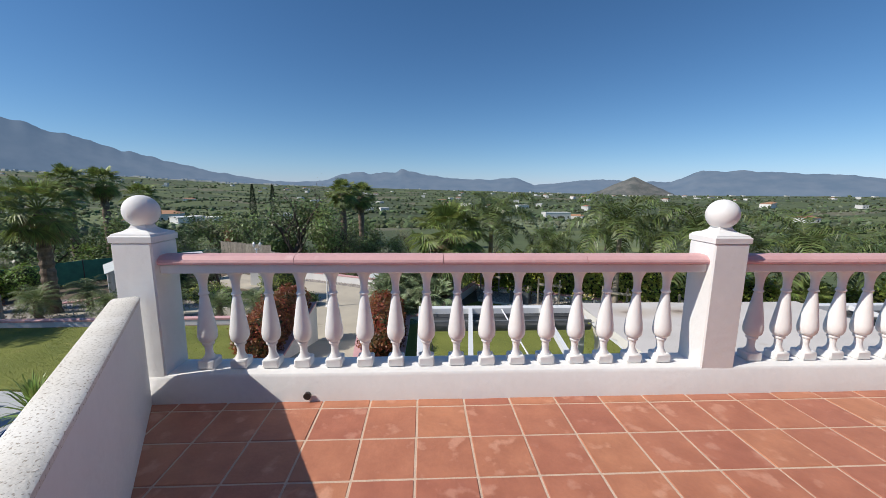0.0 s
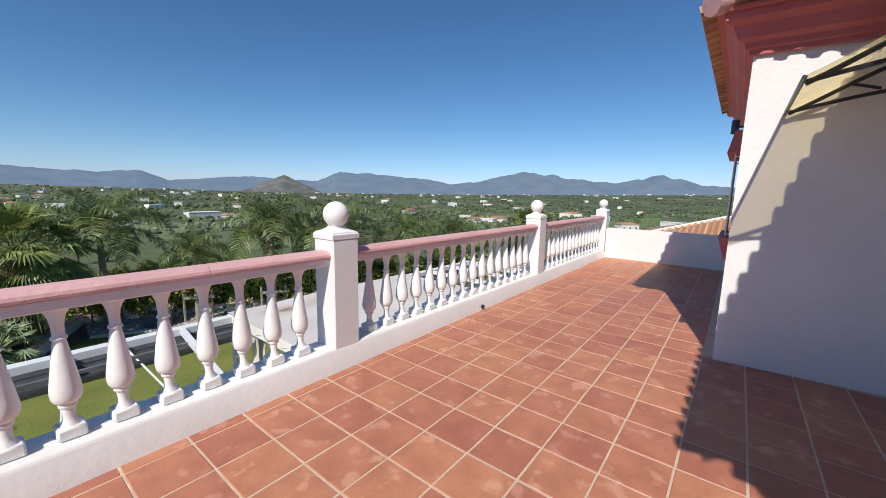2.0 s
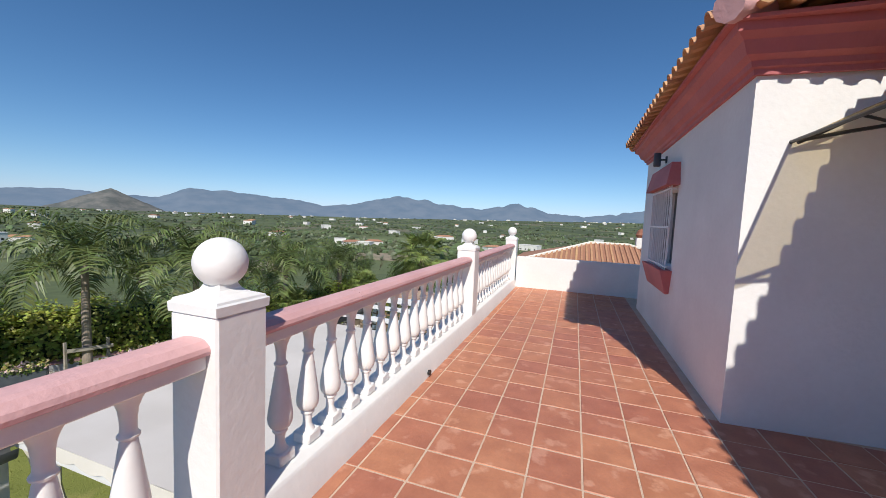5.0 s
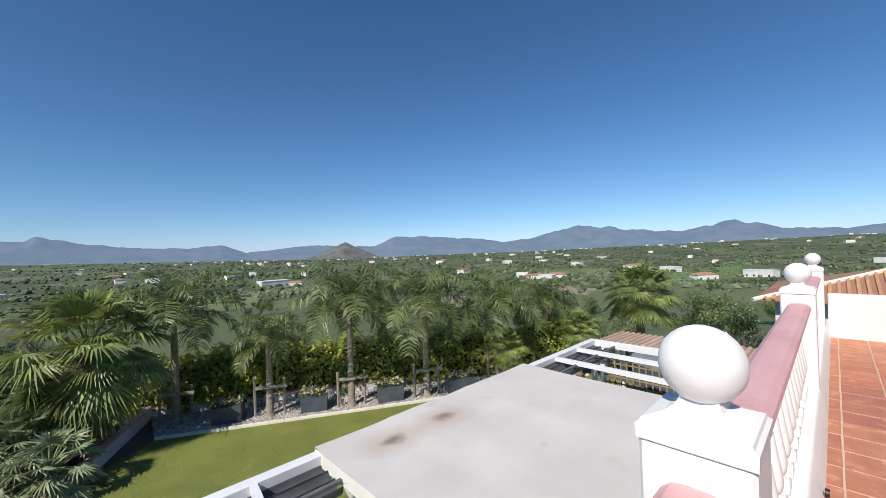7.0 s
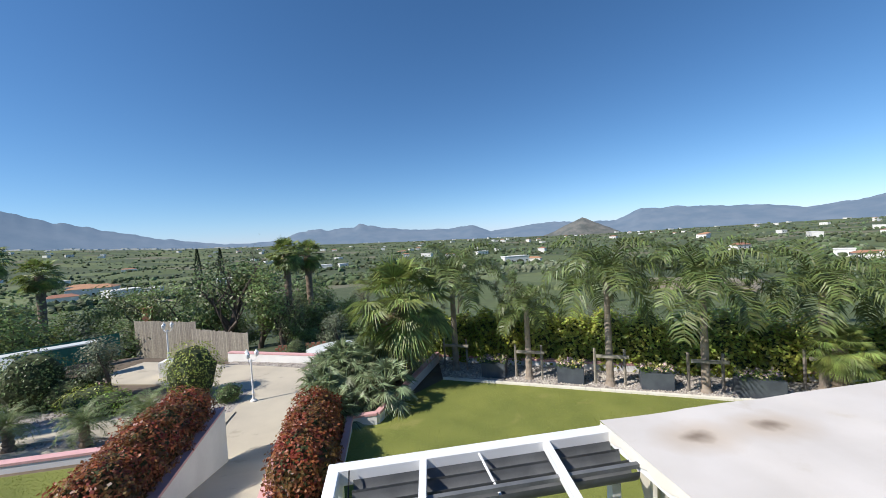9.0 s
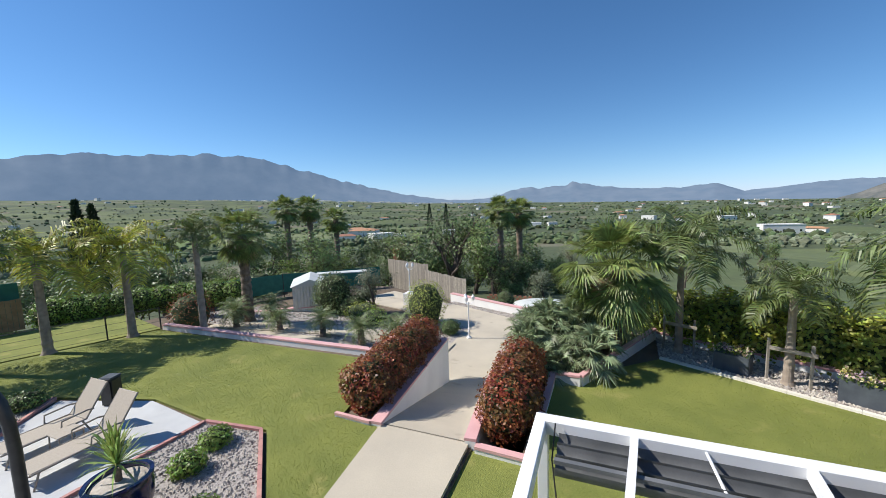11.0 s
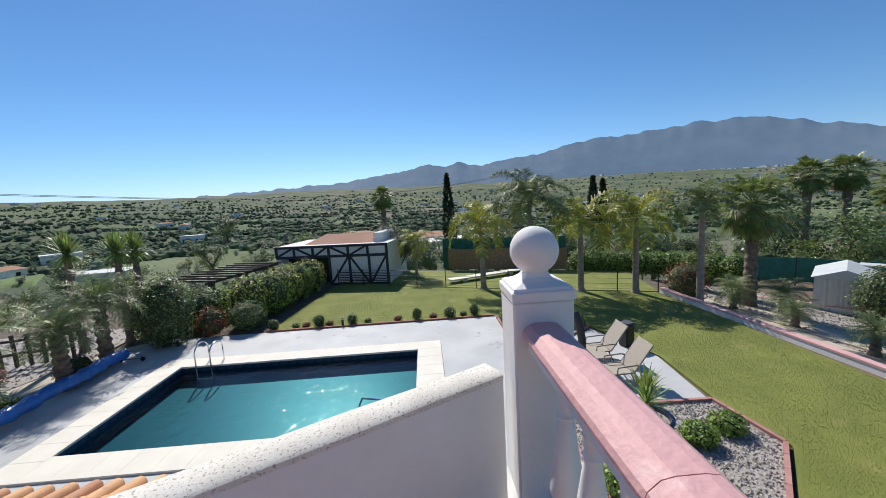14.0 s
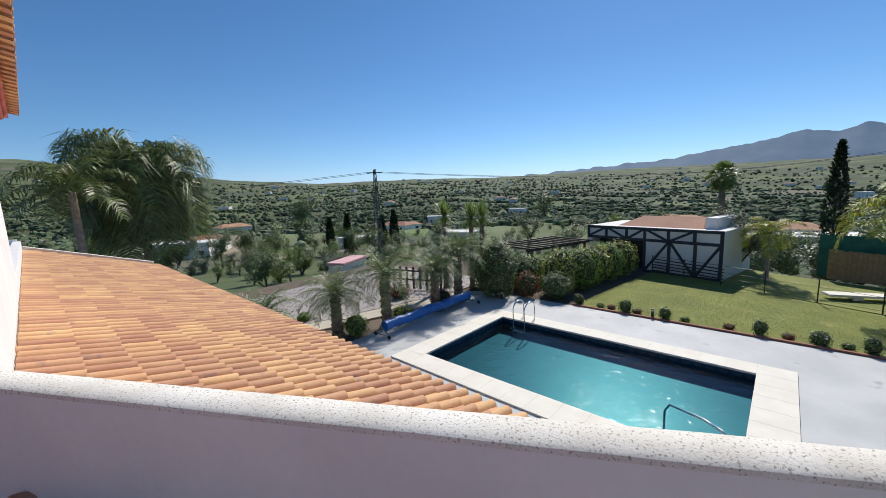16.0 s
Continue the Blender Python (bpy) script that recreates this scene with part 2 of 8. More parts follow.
tr_nodes = PLASTIC.node_tree
clear, blend = tr_nodes.nodes.new("ShaderNodeBsdfTransparent"), tr_nodes.nodes.new("ShaderNodeMixShader")
clear.inputs[0].default_value = (0.96, 0.90, 0.74, 1)
blend.inputs[0].default_value = 0.68
tr_nodes.links.new(tr_nodes.nodes["Material Output"].inputs["Surface"].links[0].from_socket, blend.inputs[1])
tr_nodes.links.new(clear.outputs[0], blend.inputs[2])
tr_nodes.links.new(blend.outputs[0], tr_nodes.nodes["Material Output"].inputs["Surface"])


def cloth_material():
    """Awning cloth with two soft round burn marks of its own."""
    m = material("cream_awning_cloth_burnt", (0.64, 0.60, 0.565), (0.57, 0.53, 0.49), scale=1.1, rough=0.85, bump=0.1, bump_scale=120, fine=0.04,
                 spots=(0.55, 0.50, 0.44), spot_scale=2.0, spot_at=0.64)
    n, l = m.node_tree.nodes, m.node_tree.links
    hsv = [k for k in n if k.type == 'HUE_SAT'][0]
    tc = n.new("ShaderNodeTexCoord")
    wob = n.new("ShaderNodeTexNoise")
    wob.inputs["Scale"].default_value = 5
    l.new(tc.outputs["Object"], wob.inputs["Vector"])
    mixv = n.new("ShaderNodeMixRGB")
    mixv.blend_type = 'ADD'
    mixv.inputs[0].default_value = 0.16
    l.new(tc.outputs["Object"], mixv.inputs[1])
    l.new(wob.outputs["Color"], mixv.inputs[2])
    for cx, cy in ((0.86, 3.51), (1.76, 3.49)):
        mp = n.new("ShaderNodeMapping")
        mp.inputs["Location"].default_value = (-cx * 0.75, -cy * 1.25, 0)
        mp.inputs["Scale"].default_value = (0.75, 1.25, 0)
        l.new(mixv.outputs[0], mp.inputs["Vector"])
        ln = n.new("ShaderNodeVectorMath")
        ln.operation = 'LENGTH'
        l.new(mp.outputs[0], ln.inputs[0])
        for r0, r1, amount, colour in ((0.46, 0.14, 0.62, (0.47, 0.37, 0.27)), (0.17, 0.03, 0.8, (0.17, 0.125, 0.09))):
            mr = n.new("ShaderNodeMapRange")
            mr.inputs["From Min"].default_value, mr.inputs["From Max"].default_value = r0, r1
            mr.inputs["To Max"].default_value = amount
            l.new(ln.outputs["Value"], mr.inputs["Value"])
            mx = n.new("ShaderNodeMixRGB")
            mx.inputs[2].default_value = (*colour, 1)
            l.new(hsv.inputs["Color"].links[0].from_socket, mx.inputs[1])
            l.new(mr.outputs[0], mx.inputs[0])
            l.new(mx.outputs[0], hsv.inputs["Color"])
    return m


def water_material():
    """Clear tinted water with a rippled, glossy surface."""
    m = bpy.data.materials.new("pool_water")
    m.use_nodes = True
    n, l = m.node_tree.nodes, m.node_tree.links
    n.remove(n["Principled BSDF"])
    clear, gloss, mix, fres = (n.new("ShaderNode" + k) for k in ("BsdfTransparent", "BsdfGlossy", "MixShader", "Fresnel"))
    clear.inputs[0].default_value = (0.22, 0.76, 0.86, 1)
    gloss.inputs["Roughness"].default_value = 0.07
    fres.inputs["IOR"].default_value = 1.33
    tc = n.new("ShaderNodeTexCoord")
    heights = []
    for s, d in ((3.4, 1), (9.0, 2)):
        t = n.new("ShaderNodeTexNoise")
        t.inputs["Scale"].default_value, t.inputs["Detail"].default_value = s, d
        l.new(tc.outputs["Object"], t.inputs["Vector"])
        heights.append(t)
    add = n.new("ShaderNodeMath")
    add.operation = 'MULTIPLY_ADD'
    l.new(heights[0].outputs["Fac"], add.inputs[0])
    add.inputs[1].default_value = 1.6
    l.new(heights[1].outputs["Fac"], add.inputs[2])
    b = n.new("ShaderNodeBump")
    b.inputs["Strength"].default_value, b.inputs["Distance"].default_value = 1.0, 0.016
    l.new(add.outputs[0], b.inputs["Height"])
    l.new(b.outputs[0], gloss.inputs["Normal"])
    l.new(b.outputs[0], fres.inputs["Normal"])
    l.new(fres.outputs[0], mix.inputs[0])
    l.new(clear.outputs[0], mix.inputs[1])
    l.new(gloss.outputs[0], mix.inputs[2])
    l.new(mix.outputs[0], n["Material Output"].inputs["Surface"])
    return m


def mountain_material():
    # bluish base and blue emission stand in for the haze of distance
    m = material("mountain_painted_haze", (0.05, 0.066, 0.08), (0.085, 0.095, 0.105), scale=0.006, rough=1.0, fine=0.15, bump_scale=0.02)
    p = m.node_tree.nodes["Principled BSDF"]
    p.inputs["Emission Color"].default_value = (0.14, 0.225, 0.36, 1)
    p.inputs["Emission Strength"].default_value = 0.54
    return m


def country_material():
    """Farmland: patchwork of fields and scrub at two sizes."""
    m = material("farmland", (0.06, 0.082, 0.034), (0.088, 0.102, 0.046), scale=0.012, rough=1.0, fine=0.45, bump_scale=0.35,
                 spots=(0.06, 0.085, 0.034), spot_scale=0.05, spot_at=0.52)
    n, l = m.node_tree.nodes, m.node_tree.links
    tc = n.new("ShaderNodeTexCoord")
    vo = n.new("ShaderNodeTexVoronoi")
    vo.inputs["Scale"].default_value = 0.016
    l.new(tc.outputs["Object"], vo.inputs["Vector"])
    ramp = n.new("ShaderNodeValToRGB")
    ramp.color_ramp.interpolation = 'CONSTANT'
    stops = [(0.0, (0.055, 0.075, 0.032)), (0.3, (0.10, 0.13, 0.045)), (0.54, (0.19, 0.165, 0.11)), (0.62, (0.065, 0.085, 0.036)), (0.82, (0.14, 0.17, 0.06))]
    ramp.color_ramp.elements[0].color = (*stops[0][1], 1)
    ramp.color_ramp.elements[1].position, ramp.color_ramp.elements[1].color = stops[1][0], (*stops[1][1], 1)
    for at, c in stops[2:]:
        ramp.color_ramp.elements.new(at).color = (*c, 1)
    sep = n.new("ShaderNodeSeparateColor")
    l.new(vo.outputs["Color"], sep.inputs[0])
    l.new(sep.outputs[0], ramp.inputs["Fac"])
    hsv = [k for k in n if k.type == 'HUE_SAT'][0]
    before = hsv.inputs["Color"].links[0].from_socket
    mx = n.new("ShaderNodeMixRGB")
    mx.inputs[0].default_value = 0.6
    l.new(before, mx.inputs[1])
    l.new(ramp.outputs[0], mx.inputs[2])
    l.new(mx.outputs[0], hsv.inputs["Color"])
    return m


WATER, MOUNTAIN, COUNTRY, CLOTH = water_material(), mountain_material(), country_material(), cloth_material()


# ---- mesh helpers ----
class Shape:
    """Gathers vertices and faces for one mesh."""

    def __init__(self):
        self.v, self.f = [], []

    def add(self, verts, faces):
        k = len(self.v)
        self.v.extend(tuple(map(float, p)) for p in verts)
        self.f.extend(tuple(i + k for i in f) for f in faces)
        return self

    def box(self, a, b, bevel=0.0, turn=0.0):
        bm = bmesh.new()
        bmesh.ops.create_cube(bm, size=1)
        c = [(a[i] + b[i]) / 2 for i in range(3)]
        for v in bm.verts:
            v.co = Vector([v.co[i] * (b[i] - a[i]) for i in range(3)])
        if bevel:
            bmesh.ops.bevel(bm, geom=bm.edges[:], offset=bevel, segments=1 if bevel < 0.012 else 2, affect='EDGES')
        m = Matrix.Translation(c) @ Matrix.Rotation(turn, 4, 'Z')
        bm.verts.index_update()
        self.add([m @ v.co for v in bm.verts], [[v.index for v in f.verts] for f in bm.faces])
        bm.free()
        return self

    def beam(self, p, q, w, h, up=(0, 0, 1)):
        p, q = Vector(p), Vector(q)
        d = (q - p).normalized()
        s = d.cross(Vector(up))
        if s.length < 1e-4:
            s = Vector((1, 0, 0))
        s.normalize()
        u = s.cross(d).normalized()
        vs = [e + s * (w / 2 * i) + u * (h / 2 * j) for e in (p, q) for i, j in ((-1, -1), (1, -1), (1, 1), (-1, 1))]
        return self.add(vs, [(3, 2, 1, 0), (4, 5, 6, 7), (0, 1, 5, 4), (1, 2, 6, 5), (2, 3, 7, 6), (3, 0, 4, 7)])

    def tube(self, pts, radii, n=8, cap=True):
        pts = [Vector(p) for p in pts]
        if not hasattr(radii, "__len__"):
            radii = [radii] * len(pts)
        vs, fs, u = [], [], None
        for i, p in enumerate(pts):
            d = (pts[min(i + 1, len(pts) - 1)] - pts[max(i - 1, 0)]).normalized()
            if u is None:
                u = d.orthogonal().normalized()
            u = (u - d * u.dot(d)).normalized()
            w = d.cross(u)
            vs += [p + (u * math.cos(a) + w * math.sin(a)) * radii[i] for a in (2 * math.pi * k / n for k in range(n))]
        for i in range(len(pts) - 1):
            fs += [(i * n + k, i * n + (k + 1) % n, (i + 1) * n + (k + 1) % n, (i + 1) * n + k) for k in range(n)]
        if cap:
            fs += [tuple(range(n - 1, -1, -1)), tuple((len(pts) - 1) * n + k for k in range(n))]
        return self.add(vs, fs)

    def lathe(self, profile, n=20, at=(0, 0, 0)):
        vs = [(at[0] + r * math.cos(2 * math.pi * k / n), at[1] + r * math.sin(2 * math.pi * k / n), at[2] + z) for r, z in profile for k in range(n)]
        fs = [(i * n + k, i * n + (k + 1) % n, (i + 1) * n + (k + 1) % n, (i + 1) * n + k) for i in range(len(profile) - 1) for k in range(n)]
        fs += [tuple(range(n - 1, -1, -1)), tuple((len(profile) - 1) * n + k for k in range(n))]
        return self.add(vs, fs)

    def slab(self, poly, z0, z1):
        """A flat polygon (counter-clockwise) with thickness; z1 may be a function of x, y."""
        n = len(poly)
        top = z1 if callable(z1) else (lambda x, y: z1)
        low = z0 if callable(z0) else (lambda x, y: z0)
        vs = [(x, y, low(x, y)) for x, y in poly] + [(x, y, top(x, y)) for x, y in poly]
        fs = [tuple(range(n - 1, -1, -1)), tuple(range(n, 2 * n))] + [(i, (i + 1) % n, n + (i + 1) % n, n + i) for i in range(n)]
        return self.add(vs, fs)

    def wall(self, p, q, t, z0, z1):
        """An upright wall along p to q, t thick to its left."""
        d = Vector((q[0] - p[0], q[1] - p[1])).normalized()
        nx, ny = -d.y * t, d.x * t
        return self.slab([p, q, (q[0] + nx, q[1] + ny), (p[0] + nx, p[1] + ny)], z0, z1)

    def leaves(self, pts, length, width, rng, along=None, flat=0.0, face=None):
        """Pointed leaves at random turns."""
        pts = np.asarray(pts, float)
        n = len(pts)
        d = rng.normal(size=(n, 3))
        if along is not None:
            d = d * 0.6 + np.asarray(along)
        d[:, 2] *= 1 - flat
        d /= np.linalg.norm(d, axis=1)[:, None] + 1e-9
        if face is None:
            s = np.cross(d, rng.normal(size=(n, 3)))
        else:
            out = np.asarray(face) + rng.normal(size=(n, 3)) * 0.45
            s = np.cross(d, out)
            d = d - out * (np.sum(d * out, 1) / np.sum(out * out, 1))[:, None] * 0.7
        s /= np.linalg.norm(s, axis=1)[:, None] + 1e-9
        ln = (length * rng.uniform(0.6, 1.3, n))[:, None]
        wd = (width * rng.uniform(0.7, 1.3, n))[:, None]
        v = np.stack([pts, pts + d * ln * 0.5 + s * wd / 2, pts + d * ln, pts + d * ln * 0.5 - s * wd / 2], 1).reshape(-1, 3)
        k = len(self.v)
        self.v.extend(map(tuple, v.tolist()))
        self.f.extend((k + 4 * i, k + 4 * i + 1, k + 4 * i + 2, k + 4 * i + 3) for i in range(n))
        return self

    def mesh(self, name, mat, smooth=False):
        me = bpy.data.meshes.new(name)
        me.from_pydata(self.v, [], self.f)
        me.materials.append(mat)
        if smooth:
            me.polygons.foreach_set("use_smooth", [True] * len(me.polygons))
            me.set_sharp_from_angle(angle=radians(40))
        me.update()
        return me


def thing(name, label, category, at=(0, 0, 0), group="", kind="", turn=0.0):
    ob = new(name)
    ob.empty_display_size = 0.2
    ob.matrix_basis = pose(*at, 0, 0, turn)
    return tagged(ob, label, category, group, kind)


def part(name, shape, mat, parent=None, label="", smooth=False, at=None):
    ob = new(name, shape if isinstance(shape, bpy.types.Mesh) else shape.mesh(name, mat, smooth))
    if parent is not None:
        ob.parent = parent
    if at is not None:
        ob.matrix_basis = at
    return tagged(ob, label)


def single(name, shape, mat, label, category, smooth=False, group="", kind="", at=None):
    ob = new(name, shape.mesh(name, mat, smooth))
    if at is not None:
        ob.matrix_basis = at
    return tagged(ob, label, category, group, kind)


def structure(name, shape, mat, label="", smooth=False):
    return single(name, shape, mat, label, "", smooth, kind="structure")



# ---- ground and distance ----
HORIZON_AZ = [-180, -167, -160, -150, -139, -122, -107, -90, -60, -40, -25, 0, 30, 60, 100, 140, 180]
HORIZON_EL = [5.0, 3.2, 2.6, 1.9, 2.1, 1.9, 2.2, 2.0, 1.8, 1.2, 0.4, -0.2, -0.7, -0.4, 0.6, 3.0, 5.0]
NEAR_R = [0, 27, 45, 70, 120, 250, 500, 900, 2000]


def ground_height(x, y):
    r = math.hypot(x, y)
    az = math.degrees(math.atan2(x, y))
    far = 1.5 + 2000 * math.tan(radians(np.interp(az, HORIZON_AZ, HORIZON_EL)))
    south = min(1.0, max(0.0, (abs(az) - 80) / 50)) if az < 0 else min(1.0, max(0.0, (az - 110) / 40))
    valley = np.interp(r, NEAR_R, [-5.2, -5.2, -8.5, -11.5, -15, -21, -24, -22, far])
    slope = np.interp(r, NEAR_R, [-5.2, -5.2, -8.5, -10.5, -14, -17, -9, 10, far])
    z = valley * (1 - south) + slope * south
    if r > 2000:
        z = far + (r - 2000) * (far - 1.5) / 2000 * 0.9
    rough = min(1.0, max(0.0, (r - 40) / 120))
    z += rough * noise.noise(Vector((x / 90, y / 90, 0))) * min(6.0, r / 60)
    return z


def make_ground():
    rings = [0, 14, 22, 27, 33, 39, 45] + [45 * 1.075 ** k for k in range(1, 64)]
    rings = [r for r in rings if r < 4500]
    steps = 300
    g = Shape()
    vs = [(0, 0, -5.2)]
    for r in rings[1:]:
        for k in range(steps):
            a = 2 * math.pi * k / steps
            x, y = r * math.sin(a), r * math.cos(a)
            vs.append((x, y, ground_height(x, y)))
    fs = [(0, 1 + (k + 1) % steps, 1 + k) for k in range(steps)]
    for i in range(len(rings) - 2):
        o = 1 + i * steps
        fs += [(o + k, o + (k + 1) % steps, o + steps + (k + 1) % steps, o + steps + k) for k in range(steps)]
    g.add(vs, fs)
    return structure("ground", g, COUNTRY, "green and brown farmland sloping into a wide valley", smooth=True)


make_ground()

RIDGE_AZ = [-122, -110, -103, -96, -92, -89, -86.5, -84.7, -81, -77.4, -72, -69.3, -65, -61, -54, -48, -44, -39, -32, -25.5, -22,
            -18, -14.7, -11.5, -9, -6.7, -3.6, 1, 6, 10, 13.4, 16.3, 20.6, 25, 28, 33.8, 36.3, 39.5, 45, 50, 53, 57, 64, 69.5, 76, 81.8, 86, 91, 97, 101, 112, 130]
RIDGE_EL = [1.9, 2.6, 3.0, 3.9, 4.5, 5.2, 4.65, 5.2, 4.5, 5.2, 5.5, 6.5, 6.95, 6.9, 7.4, 7.2, 6.15, 4.6, 2.85, 1.45, 0.95,
            0.75, 1.0, 2.0, 2.35, 2.05, 2.68, 2.0, 1.38, 1.4, 1.75, 0.65, 1.1, 1.45, 1.3, 1.1, 2.4, 2.4, 2.1, 1.7, 1.1, 1.6, 3.2, 2.35, 1.65, 2.7, 1.55, 1.1, 2.0, 2.4, 1.8, 1.0]


def make_mountains():
    g = Shape()
    rows, steps = 14, 900
    vs, fs = [], []
    for i in range(rows + 1):
        s = i / rows
        r = 4050 + 650 * s
        for k in range(steps + 1):
            az = -122 + 252 * k / steps
            crag = noise.fractal(Vector((az * 0.55, 3.1, 0)), 1.0, 2.0, 5) * 0.3
            el = np.interp(az, RIDGE_AZ, RIDGE_EL) + s ** 4 * crag * min(1, np.interp(az, RIDGE_AZ, RIDGE_EL) / 2)
            fold = noise.fractal(Vector((az * 0.22 + s * 1.5, s * 3.5, 9)), 1.0, 2.0, 4) * 14 * math.sin(math.pi * min(1, s))
            a, rr = radians(az), r + fold
            vs.append((rr * math.sin(a), rr * math.cos(a), 1.5 + (r * math.tan(radians(el)) + 60) * s ** 0.8 - 60))
    w = steps + 1
    for i in range(rows):
        fs += [(i * w + k, i * w + k + 1, (i + 1) * w + k + 1, (i + 1) * w + k) for k in range(steps)]
    g.add(vs, [f[::-1] for f in fs])
    structure("backdrop", g, MOUNTAIN, "blue mountain ranges on the horizon, haze painted as a glow", smooth=True)
    # the low cone-shaped hill in front of the ranges
    h = Shape()
    n, m = 26, 10
    c = Vector((1290, 2290, -45))
    vs = [(c.x, c.y, c.z + 130)]
    for i in range(1, m + 1):
        for k in range(n):
            a = 2 * math.pi * k / n
            q = i / m
            rr = 230 * q * (1 + 0.25 * noise.noise(Vector((math.cos(a) * 2, math.sin(a) * 2, q))))
            vs.append((c.x + rr * 1.25 * math.cos(a), c.y + rr * math.sin(a), c.z + 130 * (1 - q) ** 0.98 + 8 * noise.noise(Vector((a, q * 4, 1)))))
    fs = [(0, 1 + k, 1 + (k + 1) % n) for k in range(n)]
    for i in range(m - 1):
        fs += [(1 + i * n + k, 1 + (i + 1) * n + k, 1 + (i + 1) * n + (k + 1) % n, 1 + i * n + (k + 1) % n) for k in range(n)]
    h.add(vs, fs)
    hill = material("scrubby_hill", (0.17, 0.165, 0.15), (0.09, 0.10, 0.095), scale=0.02, rough=1, fine=0.3, bump_scale=0.1)
    structure("hill", h, hill, "low scrubby cone-shaped hill", smooth=True)


make_mountains()

GZ = -3.1          # garden and pool deck level
RZ = -3.2          # lawn in front of the awning frame
DZ = -4.5          # driveway level


def low_z(x, y):
    """Ground beside the driveway: higher along the lawn wall, falling away behind."""
    a = min(1, max(0, (x + 9) / 3.2))
    b = -3.8 - 1.0 * min(1, max(0, (y - 13.5) / 6.5))
    return b * (1 - a) + DZ * a


def ramp_z(x, y):
    return GZ + (DZ - GZ) * min(1, max(0, (y - 7.4) / 4.9))


# garden body: earth platforms under the lawns
platform = Shape()
platform.slab([(-17, -21), (-11.6, -21), (-11.6, -7.65), (-11.6, 0), (-14.5, 5), (-19, 2.9), (-22.6, -5.2), (-27.6, -4.2), (-28.2, -9.2), (-22.5, -12.5)], -5.6, GZ - 0.06)
platform.slab([(-11.6, -21), (-7.48, -21), (-7.48, -7.65), (-11.6, -7.65)], -5.6, GZ - 0.06)
platform.slab([(-11.6, -0.33), (-7.48, -0.33), (-7.48, 7), (-3.9, 7.35), (-5.0, 10.75), (-16.2, 10.55), (-19, 2.9), (-14.5, 5)], -5.6, GZ - 0.06)
platform.slab([(-7.48, -21), (12, -21), (12, 0.8), (-1.7, 0.8), (-1.7, 7.35), (-3.9, 7.35), (-7.48, 7)], -5.6, GZ - 0.06)
structure("terrain_platform", platform, DIRT, "earth platform of the upper garden")
front = Shape()
front.slab([(-0.75, 7.35), (16, 7.35), (16, 9.0), (2.0, 16.3), (-0.75, 11.0)], -5.6, RZ - 0.06)
front.slab([(-1.7, 0.82), (16, 0.82), (16, 7.35), (-1.7, 7.35)], RZ - 0.3, RZ - 0.05)
structure("terrain_platform_front", front, DIRT, "earth platform of the front garden")
low = Shape()
low.slab([(-24, 10.5), (-0.7, 10.5), (2.5, 17.4), (0.5, 18.8), (-2.2, 20.5), (-8.1, 23.1), (-14.5, 26), (-24, 25)], -6.2, DZ - 0.05)
structure("terrain_platform_low", low, DIRT, "earth platform of the driveway")

lawn = Shape()
lawn.slab([(-22.2, -5.3), (-14.55, -6.2), (-14.55, 2.6), (-14.2, 2.6), (-12.6, 5.6), (-9.9, 6.4), (-7.65, 6.2), (-6.05, 6.35), (-3.4, 3.85), (-3.8, 7.32), (-4.85, 7.4), (-5.3, 10.35), (-16.1, 10.25)], GZ - 0.06, GZ + 0.004)
structure("lawn", lawn, LAWN, "mown green lawn beside the pool")
lawn2 = Shape()
lawn2.slab([(-1.68, 1.0), (15, 1.0), (15, 7.0), (9.6, 9.4), (2.36, 13.28), (-0.45, 10.85), (-0.55, 7.3), (-1.75, 7.3)], RZ - 0.06, RZ + 0.004)
structure("lawn_front", lawn2, LAWN, "mown green lawn below the balustrade")
lawn3 = Shape()
lawn3.slab([(-27, -5.2), (-22.3, -5.25), (-16.3, 10.4), (-21, 11.5)], GZ - 0.06, GZ - 0.01)
structure("lawn_back", lawn3, LAWN, "sunlit grass strip behind the wire fence")

# pool deck with the pool opening
deck = Shape()
X0, X1, Y0, Y1 = -11.58, -7.5, -7.63, -0.35
for poly in ([(-14.4, -10.3), (X0, -10.3), (X0, 2.62), (-14.4, 2.62)], [(X1, -10.3), (-2.0, -10.3), (-2.0, 2.62), (X1, 2.62)],
             [(X0, -10.3), (X1, -10.3), (X1, Y0), (X0, Y0)], [(X0, Y1), (X1, Y1), (X1, 2.62), (X0, 2.62)],
             [(-11.2, 2.62), (-7.72, 2.62), (-7.62, 6.05), (-9.9, 6.32), (-12.3, 5.5), (-11.5, 4.2)]):
    deck.slab(poly, GZ - 0.05, GZ + 0.01)
structure("deck", deck, DECK, "grey stone terrace round the swimming pool")
drive = Shape()
drive.slab([(-4.3, 12.3), (-2.3, 12.3), (-0.9, 15.5), (-2.7, 19.8), (-5.5, 21.2), (-8.0, 22.3), (-13.2, 24.5), (-14.5, 21.5), (-10.2, 20.2), (-7.6, 18.2), (-5.9, 17.8),
            (-5.4, 15.6), (-5.6, 13.2), (-5.6, 10.8), (-4.3, 10.8)], DZ - 0.05, DZ + 0.005)
for i in range(14):
    xa, xb = -5.6 - 0.8 * i, -5.6 - 0.8 * (i + 1)
    drive.slab([(xb, 10.62), (xa, 10.62), (xa, 13.1), (xb, 13.1)], -5.2, lambda x, y: low_z(x, 13.0) + 0.01)
structure("driveway", drive, CONCRETE, "pale concrete driveway")
ramp = Shape()
